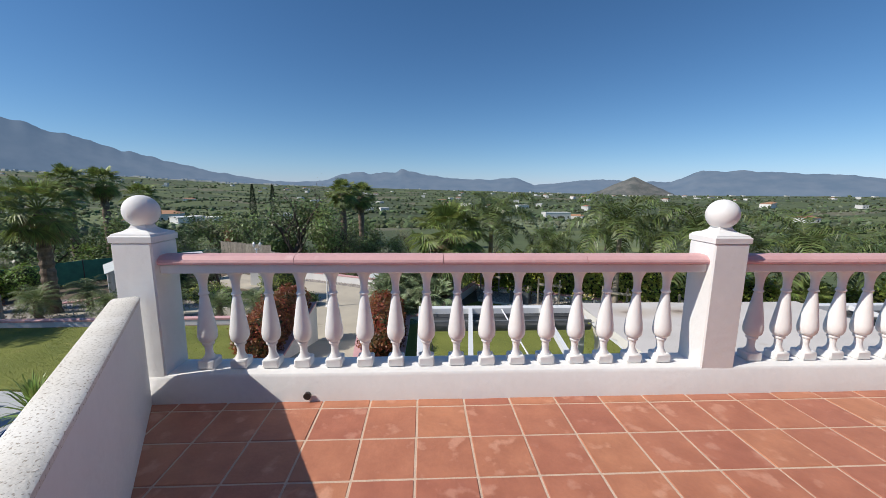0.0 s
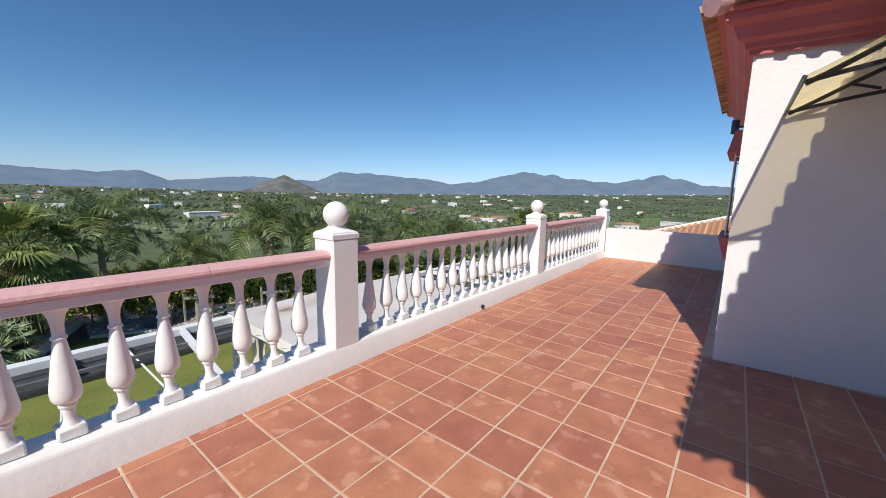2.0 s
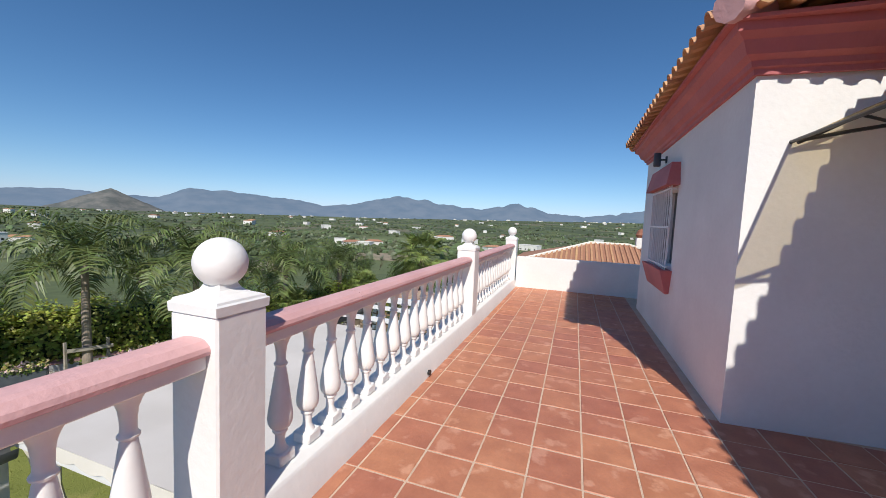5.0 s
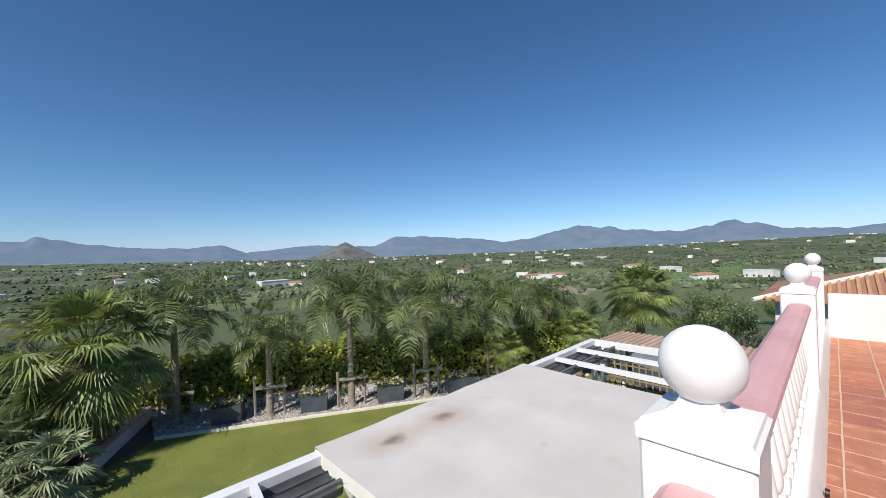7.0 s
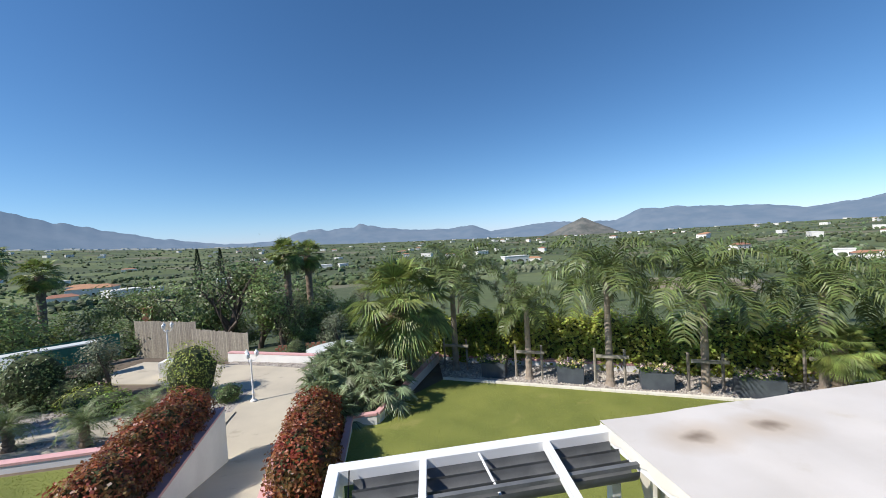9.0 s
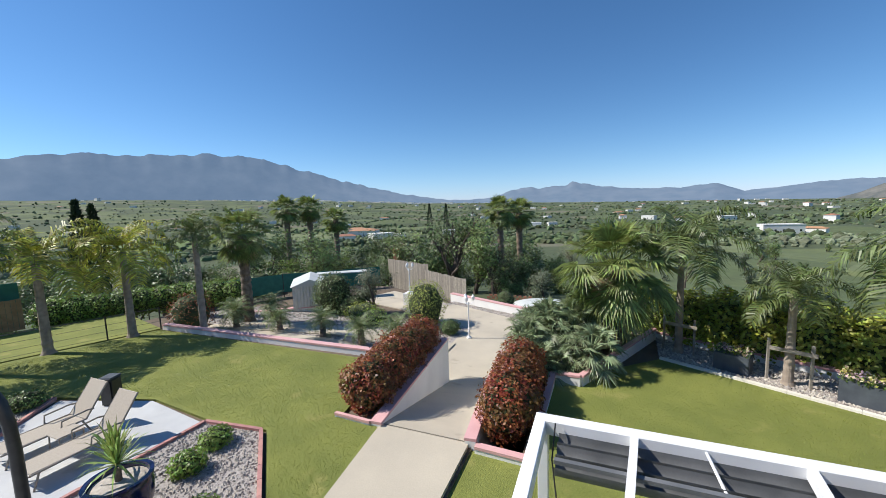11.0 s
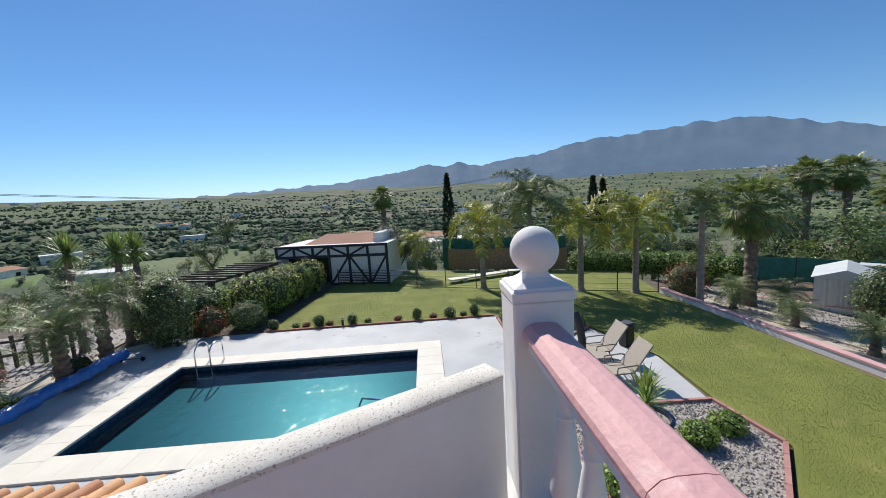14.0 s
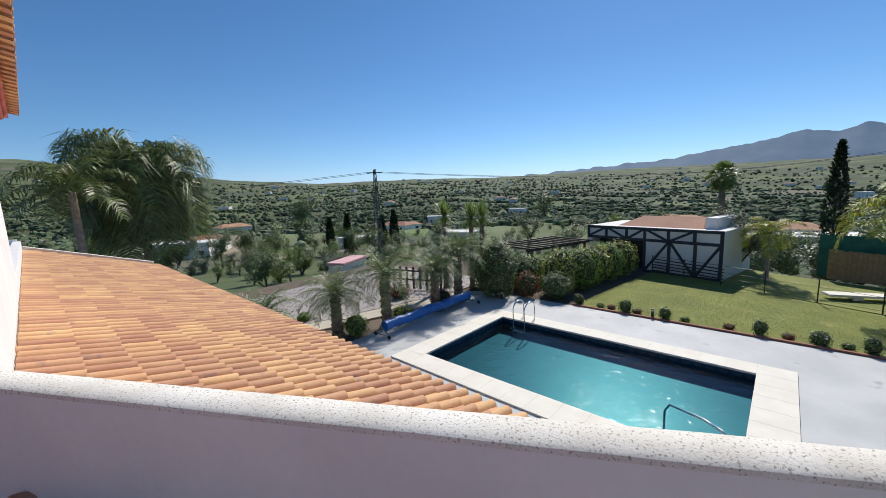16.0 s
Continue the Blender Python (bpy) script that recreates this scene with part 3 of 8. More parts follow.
ya, yb = 7.4, 12.3
l0, l1, r0, r1 = -3.8, -4.35, -1.75, -2.28
ramp.slab([(l0, ya), (r0, ya), (r1, yb), (l1, yb)], lambda x, y: ramp_z(x, y) - 1.0, lambda x, y: ramp_z(x, y) + 0.012)
ramp.slab([(-3.8, 7.36), (-3.45, 4.25), (-3.3, 1.0), (-1.7, 1.0), (-1.76, 7.36)], GZ - 0.1, GZ + 0.012)
structure("ramp", ramp, CONCRETE, "pale concrete ramp down to the driveway")
southpath = Shape()
southpath.slab([(-5.0, -12.6), (-4.6, -13.6), (-13.4, -11.4), (-14.5, -10.2), (-13.2, -10.4)], GZ - 0.05, GZ + 0.012)
structure("path", southpath, CONCRETE, "pale concrete garden path")


def gravel_area(name, poly, z, count, label, seed, size=0.035):
    base = Shape().slab(poly, z - 0.05, z + 0.006) if not callable(z) else Shape()
    if callable(z):
        zf, n = z, 16
        xa, xb, ya, yb = min(p[0] for p in poly), max(p[0] for p in poly), min(p[1] for p in poly), max(p[1] for p in poly)
        base.v = [(xa + (xb - xa) * i / n, ya + (yb - ya) * j / n, zf(xa + (xb - xa) * i / n, ya + (yb - ya) * j / n)) for i in range(n + 1) for j in range(n + 1)]
        base.f = [(i * (n + 1) + j, (i + 1) * (n + 1) + j, (i + 1) * (n + 1) + j + 1, i * (n + 1) + j + 1) for i in range(n) for j in range(n)]
    else:
        zf = lambda x, y: z  # noqa: E731
    ob = structure(name, base, GRAVEL, label)
    rng = np.random.default_rng(seed)
    xs, ys = [p[0] for p in poly], [p[1] for p in poly]
    pts = []
    while len(pts) < count:
        x, y = rng.uniform(min(xs), max(xs)), rng.uniform(min(ys), max(ys))
        inside = False
        for (ax, ay), (bx, by) in zip(poly, poly[1:] + poly[:1]):
            if (ay > y) != (by > y) and x < (bx - ax) * (y - ay) / (by - ay) + ax:
                inside = not inside
        if inside:
            pts.append((x, y))
    st = Shape()
    for x, y in pts:
        s = size * rng.uniform(0.6, 1.5)
        a = rng.uniform(0, 6.3)
        c, d, h = math.cos(a) * s, math.sin(a) * s, zf(x, y)
        st.add([(x + c, y + d, h), (x - d * 0.7, y + c * 0.7, h), (x - c, y - d, h), (x + d * 0.7, y - c * 0.7, h), (x + 0.2 * c, y + 0.2 * d, h + s * 0.8)],
               [(0, 1, 4), (1, 2, 4), (2, 3, 4), (3, 0, 4)])
    p = part("pebbles", st, PEBBLE, ob)
    p["kind"] = "stuff"
    return ob


BED_RIGHT = [(-7.7, 2.62), (-3.3, 2.62), (-3.3, 3.65), (-6.1, 6.26), (-7.6, 6.08)]
BED_LEFT = [(-14.2, 2.65), (-11.2, 2.65), (-11.5, 4.2), (-12.5, 5.5)]
gravel_area("gravel_bed_1", BED_RIGHT, GZ + 0.012, 5200, "grey gravel bed edged with pink brick", 1)
gravel_area("gravel_bed_2", BED_LEFT, GZ + 0.012, 2600, "grey gravel bed edged with pink brick", 2)
gravel_area("gravel_strip", [(2.36, 13.33), (9.6, 9.45), (15.0, 6.9), (15.0, 8.4), (2.5, 15.2)], RZ, 6500, "pale pebble strip along the hedge", 3, 0.05)
gravel_area("gravel_south", [(-4.0, -13.8), (-2.5, -18.5), (-16, -19.5), (-16.5, -11.6), (-13.4, -11.5)], GZ + 0.0, 2500, "grey gravel garden beyond the pool", 4, 0.05)
gravel_area("gravel_drive", [(-20, 13.1), (-7.6, 13.1), (-7.6, 21.0), (-20, 21.0)], low_z, 4200, "grey gravel planting bed beside the driveway", 5, 0.05)
gravel_area("gravel_corner", [(-7.6, 13.1), (-5.6, 13.1), (-5.4, 15.6), (-5.9, 17.8), (-7.6, 18.2)], lambda x, y: low_z(x, y) + 0.006, 900, "grey gravel bed at the driveway corner", 8, 0.05)
gravel_area("gravel_verge", [(-8.0, 22.35), (-5.5, 21.25), (-2.65, 19.85), (-2.2, 20.6), (-7.7, 23.2)], DZ, 900, "grey gravel verge beside the driveway", 6, 0.05)


def edging(name, pts, z, w, h, mat, label, closed=False):
    t = thing(name, label, "garden edging", (pts[0][0], pts[0][1], z))
    ps = pts + ([pts[0]] if closed else [])
    for (ax, ay), (bx, by) in zip(ps, ps[1:]):
        ln = math.hypot(bx - ax, by - ay)
        n = max(1, round(ln / 0.42))
        for i in range(n):
            u, v = (i + 0.01) / n, (i + 0.99) / n
            s = Shape().beam((ax + (bx - ax) * u - pts[0][0], ay + (by - ay) * u - pts[0][1], h / 2), (ax + (bx - ax) * v - pts[0][0], ay + (by - ay) * v - pts[0][1], h / 2), w, h)
            part("edging_brick", s, mat, t)
    return t


edging("bed_edging", BED_RIGHT, GZ, 0.075, 0.08, PINK_EDGE, "pink painted brick edging round the gravel bed", True)
edging("bed_edging", BED_LEFT, GZ, 0.075, 0.08, PINK_EDGE, "pink painted brick edging round the gravel bed", True)
edging("strip_edging", [(2.36, 13.3), (9.6, 9.42), (14.8, 6.95)], RZ, 0.12, 0.06, COPING, "stone edging between lawn and pebbles")
edging("deck_edging", [(-14.46, -6.2), (-14.46, 2.6)], GZ, 0.09, 0.07, BRICK, "brick edging between pool terrace and lawn")


def low_wall(name, pts, z0, z1, t, label, cop=0.06, over=0.015):
    """White wall with a pink coping, one coping piece a stretch; heights may be pairs for a slope."""
    w = thing(name, label, "garden wall", (pts[0][0], pts[0][1], z0), kind="structure")
    o = Vector((pts[0][0], pts[0][1], z0))
    for (ax, ay, az), (bx, by, bz) in zip(pts, pts[1:]):
        d = Vector((bx - ax, by - ay, 0)).normalized()
        s = Vector((-d.y, d.x, 0))
        body, top = Shape(), Shape()
        a, b = Vector((ax, ay, 0)), Vector((bx, by, 0))
        q = [a - s * t / 2, b - s * t / 2, b + s * t / 2, a + s * t / 2]
        hz = [az, bz, bz, az]
        body.add([Vector((p.x, p.y, z0)) - o for p in q] + [Vector((p.x, p.y, h)) - o for p, h in zip(q, hz)],
                 [(3, 2, 1, 0), (4, 5, 6, 7), (0, 1, 5, 4), (1, 2, 6, 5), (2, 3, 7, 6), (3, 0, 4, 7)])
        q = [a - s * (t / 2 + over), b - s * (t / 2 + over), b + s * (t / 2 + over), a + s * (t / 2 + over)]
        top.add([Vector((p.x, p.y, h)) - o for p, h in zip(q, hz)] + [Vector((p.x, p.y, h + cop)) - o for p, h in zip(q, hz)],
                [(3, 2, 1, 0), (4, 5, 6, 7), (0, 1, 5, 4), (1, 2, 6, 5), (2, 3, 7, 6), (3, 0, 4, 7)])
        part("wall_body", body, WHITE, w)
        part("coping", top, PINK, w, "pink painted coping")
    return w


low_wall("retaining_wall_1", [(-16.2, 10.5, GZ + 0.12), (-10.5, 10.62, GZ + 0.12), (-5.1, 10.75, GZ + 0.12)], DZ - 0.2, 0, 0.2, "white retaining wall with pink coping beside the lawn")
low_wall("retaining_wall_2", [(-3.85, 7.25, GZ + 0.05), (-4.3, 12.4, GZ + 0.12)], DZ - 0.3, 0, 0.24, "white ramp wall with sloping pink coping")
low_wall("retaining_wall_3", [(-4.95, 7.3, GZ + 0.05), (-3.99, 7.25, GZ + 0.05)], GZ - 0.2, 0, 0.05, "low pink-topped bed wall")
low_wall("retaining_wall_4", [(-1.72, 7.32, GZ + 0.08), (-1.95, 9.6, GZ + 0.1), (-2.2, 12.4, GZ - 0.1)], DZ - 0.3, 0, 0.22, "white ramp wall with pink coping")
low_wall("retaining_wall_5", [(-1.6, 7.3, GZ + 0.0), (-0.58, 7.25, GZ + 0.0), (-0.5, 10.85, RZ + 0.2), (0.2, 10.75, RZ + 0.25), (2.45, 15.3, RZ + 0.28)], DZ - 0.2, 0, 0.13, "white planting bed wall with pink coping")
low_wall("retaining_wall_6", [(2.3, 15.5, RZ + 0.16), (15.5, 8.7, RZ + 0.16)], -5.4, 0, 0.22, "pink-topped boundary wall behind the pebbles")
low_wall("retaining_wall_7", [(-8.1, 23.0, DZ + 0.45), (-2.2, 20.5, DZ + 0.4), (0.5, 18.8, DZ + 0.4)], DZ - 0.8, 0, 0.25, "white boundary wall with pink coping")
low_wall("retaining_wall_8", [(-20.0, 15.3, DZ + 0.2), (-16.9, 17.6, DZ + 0.2), (-12.5, 20.6, DZ + 0.2)], DZ - 0.3, 0, 0.22, "low pink-topped planting wall")

# ---- the house ----
PAR_A, PAR_B = (-1.86, 0.44), (0.32, -3.41)
body = Shape()
body.slab([(-2.03, 0.80), (-2.03, 0.5), (-0.1, -2.88), (0.0, -3.42), (0.0, -19), (10.45, -19), (10.45, 0.80)], -3.6, -0.06)
structure("wall_lower", body, WHITE, "white rendered wall of the lower storey")
slab = Shape()
slab.slab([(-2.0, 0.42), (-2.0, 0.38), (0.2, -3.38), (0.0, -3.6), (10.3, -3.6), (10.3, 0.42)], -0.06, -0.0035)
floor = structure("floor", slab, GROUT, "terrace floor of square terracotta tiles with pale joints")

# sloped parapet beside the tiled porch roof
d = Vector((PAR_B[0] - PAR_A[0], PAR_B[1] - PAR_A[1])).normalized()
par = Shape()
nseg = 24
for i in range(nseg + 1):
    u = i / nseg
    cx, cy = PAR_A[0] + (PAR_B[0] - PAR_A[0]) * u, PAR_A[1] + (PAR_B[1] - PAR_A[1]) * u
    ox, oy = d.y * 0.15, -d.x * 0.15
    jog = 0.004 * noise.noise(Vector((u * 9, 0, 0)))
    row = [(cx, cy, -0.02), (cx, cy, 0.76 + jog), (cx + ox * 0.1, cy + oy * 0.1, 0.774 + jog), (cx + ox * 0.9, cy + oy * 0.9, 0.772 - jog), (cx + ox, cy + oy, 0.757), (cx + ox, cy + oy, -0.6)]
    par.v += row
for i in range(nseg):
    par.f += [(i * 6 + k, i * 6 + k + 1, i * 6 + 7 + k, i * 6 + 6 + k) for k in range(5)]
par.f += [(0, 1, 2, 3, 4, 5), tuple(nseg * 6 + k for k in (5, 4, 3, 2, 1, 0))]
bm = bmesh.new()
me = par.mesh("tmp", WHITE_OLD)
bm.from_mesh(me)
bmesh.ops.recalc_face_normals(bm, faces=bm.faces[:])
bm.to_mesh(me)
bm.free()
me.materials[0] = WHITE
parapet = tagged(new("wall_parapet_left", me), "white parapet with a weathered, speckled top", kind="structure")
pc = Shape()
for i in range(nseg + 1):
    u = i / nseg
    cx, cy = PAR_A[0] + (PAR_B[0] - PAR_A[0]) * u, PAR_A[1] + (PAR_B[1] - PAR_A[1]) * u
    ox, oy = d.y * 0.15, -d.x * 0.15
    jog = 0.004 * noise.noise(Vector((u * 9, 0, 0)))
    pc.v += [(cx + ox * a, cy + oy * a, 0.7745 + h + jog * b) for a, h, b in ((-0.02, -0.03, 0), (-0.02, -0.008, 1), (0.1, 0.004, 1), (0.9, 0.003, -1), (1.02, -0.01, 0), (1.02, -0.03, 0))]
for i in range(nseg):
    pc.f += [(i * 6 + k + 1, i * 6 + k, i * 6 + 6 + k, i * 6 + 7 + k) for k in range(5)]
part("coping", pc, WHITE_OLD, parapet, "weathered, lichen-speckled top", smooth=True)
rp = Shape()
rp.box((10.25, -9.0, -0.05), (10.41, 0.44, 0.745), 0.012)
structure("wall_parapet_right", rp, WHITE, "white parapet closing the end of the terrace")

# upper storey: door wall, wing and main block
TOP = 2.80
w = Shape()
w.box((0.0, -3.62, 0), (3.62, -3.42, TOP), 0.008)
w.box((4.58, -3.62, 0), (4.7, -3.42, TOP), 0.0)
w.box((3.62, -3.62, 2.16), (4.58, -3.42, TOP), 0.0)
structure("wall_door", w, WHITE, "white rendered wall with the terrace door")
w = Shape()
w.slab([(4.62, -2.08), (4.82, -2.08), (4.9, -3.43), (4.72, -3.43)], 0, TOP)
structure("wall_wing_side", w, WHITE, "white rendered side wall of the house wing")
w = Shape()
WX0, WX1, WZ0, WZ1 = 6.72, 8.0, 1.02, 2.14
w.box((4.82, -2.28, 0), (WX0, -2.08, TOP)).box((WX1, -2.28, 0), (9.15, -2.08, TOP)).box((WX0, -2.28, 0), (WX1, -2.08, WZ0)).box((WX0, -2.28, WZ1), (WX1, -2.08, TOP))
structure("wall_wing_front", w, WHITE, "white rendered front wall of the house wing")
w = Shape()
w.box((8.95, -9.4, 0), (9.15, -2.28, TOP)).box((0.0, -9.4, 0), (0.2, -3.62, TOP)).box((0.2, -9.4, 0), (8.95, -9.2, TOP))
structure("wall_main", w, WHITE, "white rendered walls of the house")
w = Shape()
w.box((0.1, -9.3, TOP - 0.02), (9.0, -3.5, TOP + 0.04)).box((4.7, -3.5, TOP - 0.02), (9.0, -2.2, TOP + 0.04))
structure("ceiling", w, WHITE, "")
w = Shape()
w.box((0.08, -19, 0), (10.2, -18.8, 0.6)).box((0.0, -18.8, 0), (0.18, -9.4, 0.55))
structure("wall_rear", w, WHITE, "low white wall along the porch roof")

# door in the recess
door = thing("door_1", "white panelled terrace door in a white frame", "door", (3.62, -3.6, 0), kind="structure")
s = Shape().box((0.0, -0.02, 0), (0.07, 0.1, 2.16), 0.006).box((0.89, -0.02, 0), (0.96, 0.1, 2.16), 0.006).box((0.07, -0.02, 2.09), (0.89, 0.1, 2.16), 0.006)
part("door_frame", s, WHITE_PLAIN, door)
s = Shape().box((0.09, 0.0, 0.03), (0.865, 0.045, 2.08), 0.006).box((0.2, 0.045, 0.2), (0.75, 0.055, 0.9), 0.005).box((0.2, 0.045, 1.05), (0.75, 0.055, 1.95), 0.005)
leaf = part("door_leaf", s, WHITE_PLAIN, door)
for z in (0.25, 1.05, 1.85):
    part("hinge", Shape().tube([(0.878, 0.06, z), (0.878, 0.06, z + 0.1)], 0.011, 8), CHROME, leaf, "brass hinge")
part("threshold", Shape().box((-0.02, -0.02, -0.005), (0.98, 0.23, 0.02), 0.006), COPING, door, "pale stone threshold")

# window with bars, hood and sill
win = thing("window_1", "small window with white bars, pink hood and pink sill", "window", (WX0, -2.08, WZ0), kind="structure")
wl, wh = WX1 - WX0, WZ1 - WZ0
s = Shape().box((0, -0.14, 0), (0.06, -0.07, wh), 0.004).box((wl - 0.06, -0.14, 0), (wl, -0.07, wh), 0.004).box((0.06, -0.14, 0), (wl - 0.06, -0.07, 0.06)).box((0.06, -0.14, wh - 0.06), (wl - 0.06, -0.07, wh)).box((wl / 2 - 0.03, -0.14, 0.06), (wl / 2 + 0.03, -0.07, wh - 0.06))
part("window_frame", s, WHITE_PLAIN, win)
for a, b in ((0.06, wl / 2 - 0.03), (wl / 2 + 0.03, wl - 0.06)):
    part("pane", Shape().box((a, -0.115, 0.06), (b, -0.105, wh - 0.06)), WINDOW_DARK, win)
grille = part("grille", Shape().box((0.0, 0.06, 0.03), (wl, 0.075, 0.055)).box((0.0, 0.06, wh / 2), (wl, 0.075, wh / 2 + 0.025)).box((0.0, 0.06, wh - 0.05), (wl, 0.075, wh - 0.025))
              .box((0.02, -0.02, 0.03), (0.04, 0.065, 0.05)).box((wl - 0.04, -0.02, 0.03), (wl - 0.02, 0.065, 0.05)).box((0.02, -0.02, wh - 0.05), (0.04, 0.065, wh - 0.03)).box((wl - 0.04, -0.02, wh - 0.05), (wl - 0.02, 0.065, wh - 0.03)), WHITE_PLAIN, win, "white metal grille")
for i in range(11):
    x = 0.03 + (wl - 0.06) * i / 10
    part("bar", Shape().tube([(x, 0.067, 0.0), (x, 0.067, wh)], 0.009, 8), WHITE_PLAIN, grille)
hood = Shape()
hood.add([(-0.1, 0, wh), (wl + 0.1, 0, wh), (wl + 0.1, 0, wh + 0.3), (-0.02, 0, wh + 0.3), (-0.1, 0.16, wh), (wl + 0.1, 0.16, wh), (wl + 0.02, 0.1, wh + 0.3), (-0.02, 0.1, wh + 0.3)],
         [(0, 1, 2, 3), (4, 7, 6, 5), (0, 4, 5, 1), (3, 2, 6, 7), (0, 3, 7, 4), (1, 5, 6, 2)])
part("window_hood", hood, PINK_DARK, win, "pink painted hood")
sill = Shape()
sill.add([(0.0, 0, -0.32), (wl, 0, -0.32), (wl + 0.08, 0, 0), (-0.08, 0, 0), (0.0, 0.05, -0.32), (wl, 0.05, -0.32), (wl + 0.08, 0.14, 0), (-0.08, 0.14, 0)],
         [(0, 1, 2, 3), (4, 7, 6, 5), (0, 4, 5, 1), (3, 2, 6, 7), (0, 3, 7, 4), (1, 5, 6, 2)])
part("window_sill", sill, PINK_DARK, win, "pink painted sill")

lamp = thing("wall_lamp", "dark grey up-and-down wall lamp above the window", "wall lamp", (7.55, -2.08, 2.6))
part("mount", Shape().box((-0.03, 0, -0.05), (0.03, 0.02, 0.05), 0.004), DARK_GREY, lamp)
part("arm", Shape().tube([(0, 0.02, 0), (0, 0.1, 0)], 0.015, 8), DARK_GREY, lamp)
part("housing", Shape().lathe([(0.045, -0.1), (0.05, -0.09), (0.05, 0.09), (0.045, 0.1)], 16, (0, 0.13, 0)), DARK_GREY, lamp, smooth=True)

# cornice profile round the eaves
CORN = [(0.0, -0.04), (0.03, -0.04), (0.035, 0.0), (0.06, 0.01), (0.07, 0.05), (0.12, 0.08), (0.16, 0.17), (0.22, 0.21), (0.23, 0.28), (0.0, 0.28)]


def cornice(name, path, label):
    """Moulded band along a polyline of wall corners, pushed outward to the left of travel."""
    s = Shape()
    n = len(CORN)
    for i, p in enumerate(path):
        p = Vector(p)
        ds = []
        if i:
            ds.append((p - Vector(path[i - 1])).normalized())
        if i < len(path) - 1:
            ds.append((Vector(path[i + 1]) - p).normalized())
        ns = [Vector((-q.y, q.x)) for q in ds]
        m = ns[0] if len(ns) == 1 else (ns[0] + ns[1]) / (1 + ns[0].dot(ns[1]))
        s.v += [(p.x + m.x * o, p.y + m.y * o, TOP + h) for o, h in CORN]
    for i in range(len(path) - 1):
        s.f += [(i * n + k, i * n + (k + 1) % n, (i + 1) * n + (k + 1) % n, (i + 1) * n + k) for k in range(n)]
    s.f += [tuple(range(n - 1, -1, -1)), tuple((len(path) - 1) * n + k for k in range(n))]
    return structure(name, s, PINK_DARK, label)


cornice("trim_cornice", [(9.15, -9.4), (9.15, -2.08), (4.62, -2.08), (4.70, -3.42), (0.0, -3.42), (0.0, -9.4)][::-1], "pink moulded cornice under the eaves")


# ---- clay roofs ----
def barrel_tile(pitch=0.206, length=0.42, arc=0.55):
    """One S-shaped clay tile: a raised barrel and a flat channel, running down local +x."""
    s = Shape()
    prof = []
    rad = pitch * 0.31
    for k in range(7):
        a = math.pi * k / 6
        prof.append((-math.cos(a) * rad, math.sin(a) * rad * 0.95))
    prof += [(rad + (pitch - 2 * rad) * 0.5, -0.012), (pitch - rad + 0.004, 0.004)]
    n = len(prof)
    for x, lift, wide in ((0, -0.018, 0.93), (length, 0.012, 1.04)):
        for th in (0, -0.014):
            s.v += [(x, y * wide, z * wide + lift + th) for y, z in prof]
    for k in range(n - 1):
        s.f += [(k, 2 * n + k, 2 * n + k + 1, k + 1), (n + k, n + k + 1, 3 * n + k + 1, 3 * n + k), (2 * n + k, 3 * n + k, 3 * n + k + 1, 2 * n + k + 1)]
    return s


def tile_matrix(o, down, side, i, j, pitch, step):
    n = down.cross(side).normalized()
    if n.z < 0:
        n = -n
    m = Matrix((down, side, n)).transposed().to_4x4()
    m.translation = Vector(o) + side * (pitch * i) + down * (step * j) + n * 0.05
    return m


porch = thing("roof_porch", "lean-to porch roof of orange and ochre clay barrel tiles", "roof", (0, 0, 0), kind="structure")
RX0, RX1, RZ0, RZ1 = 0.0, -3.42, 0.17, -0.9
RY0, RY1 = -0.95, -19.0
s = Shape()
s.add([(RX0, RY0, RZ0), (RX0, RY1, RZ0), (RX1, RY1, RZ1), (RX1, RY0, RZ1), (RX0, RY0, RZ0 - 0.12), (RX0, RY1, RZ0 - 0.12), (RX1, RY1, RZ1 - 0.12), (RX1, RY0, RZ1 - 0.12)],
      [(0, 1, 2, 3), (7, 6, 5, 4), (0, 3, 7, 4), (1, 5, 6, 2), (2, 6, 7, 3), (0, 4, 5, 1)])
part("roof_deck", s, ROOF_TILE_MASS, porch)
part("gable_trim", Shape().beam((RX0, RY1 + 0.05, RZ0 + 0.13), (RX1, RY1 + 0.05, RZ1 + 0.13), 0.3, 0.12), WHITE_OLD, porch, "white mortar verge")
pillars = Shape()
for y in (-1.3, -5.5, -10, -14.5, -18.6):
    pillars.box((-3.2, y - 0.15, GZ), (-2.9, y + 0.15, -0.9), 0.01)
structure("wall_porch_pillars", pillars, WHITE, "white porch pillars")


# pale path between the lawn wall and the gravel bed
sp = Shape()
NX = 30
for i in range(NX + 1):
    x = -15.5 + 10.3 * i / NX
    for y in (13.6 + 0.13 * (x + 9), 15.3 + 0.13 * (x + 9)):
        sp.v.append((x, y, low_z(x, y) + 0.05))
        sp.v.append((x, y, low_z(x, y) - 0.1))
for i in range(NX):
    a = 4 * i
    sp.f += [(a, a + 4, a + 6, a + 2), (a + 1, a, a + 2, a + 3), (a, a + 1, a + 5, a + 4), (a + 2, a + 6, a + 7, a + 3)]
structure("path", sp, CONCRETE, "pale concrete path through the gravel bed")



# ---- balustrade ----
POSTS = [-1.907, 2.277, 6.417, 10.463]
BY = 0.615


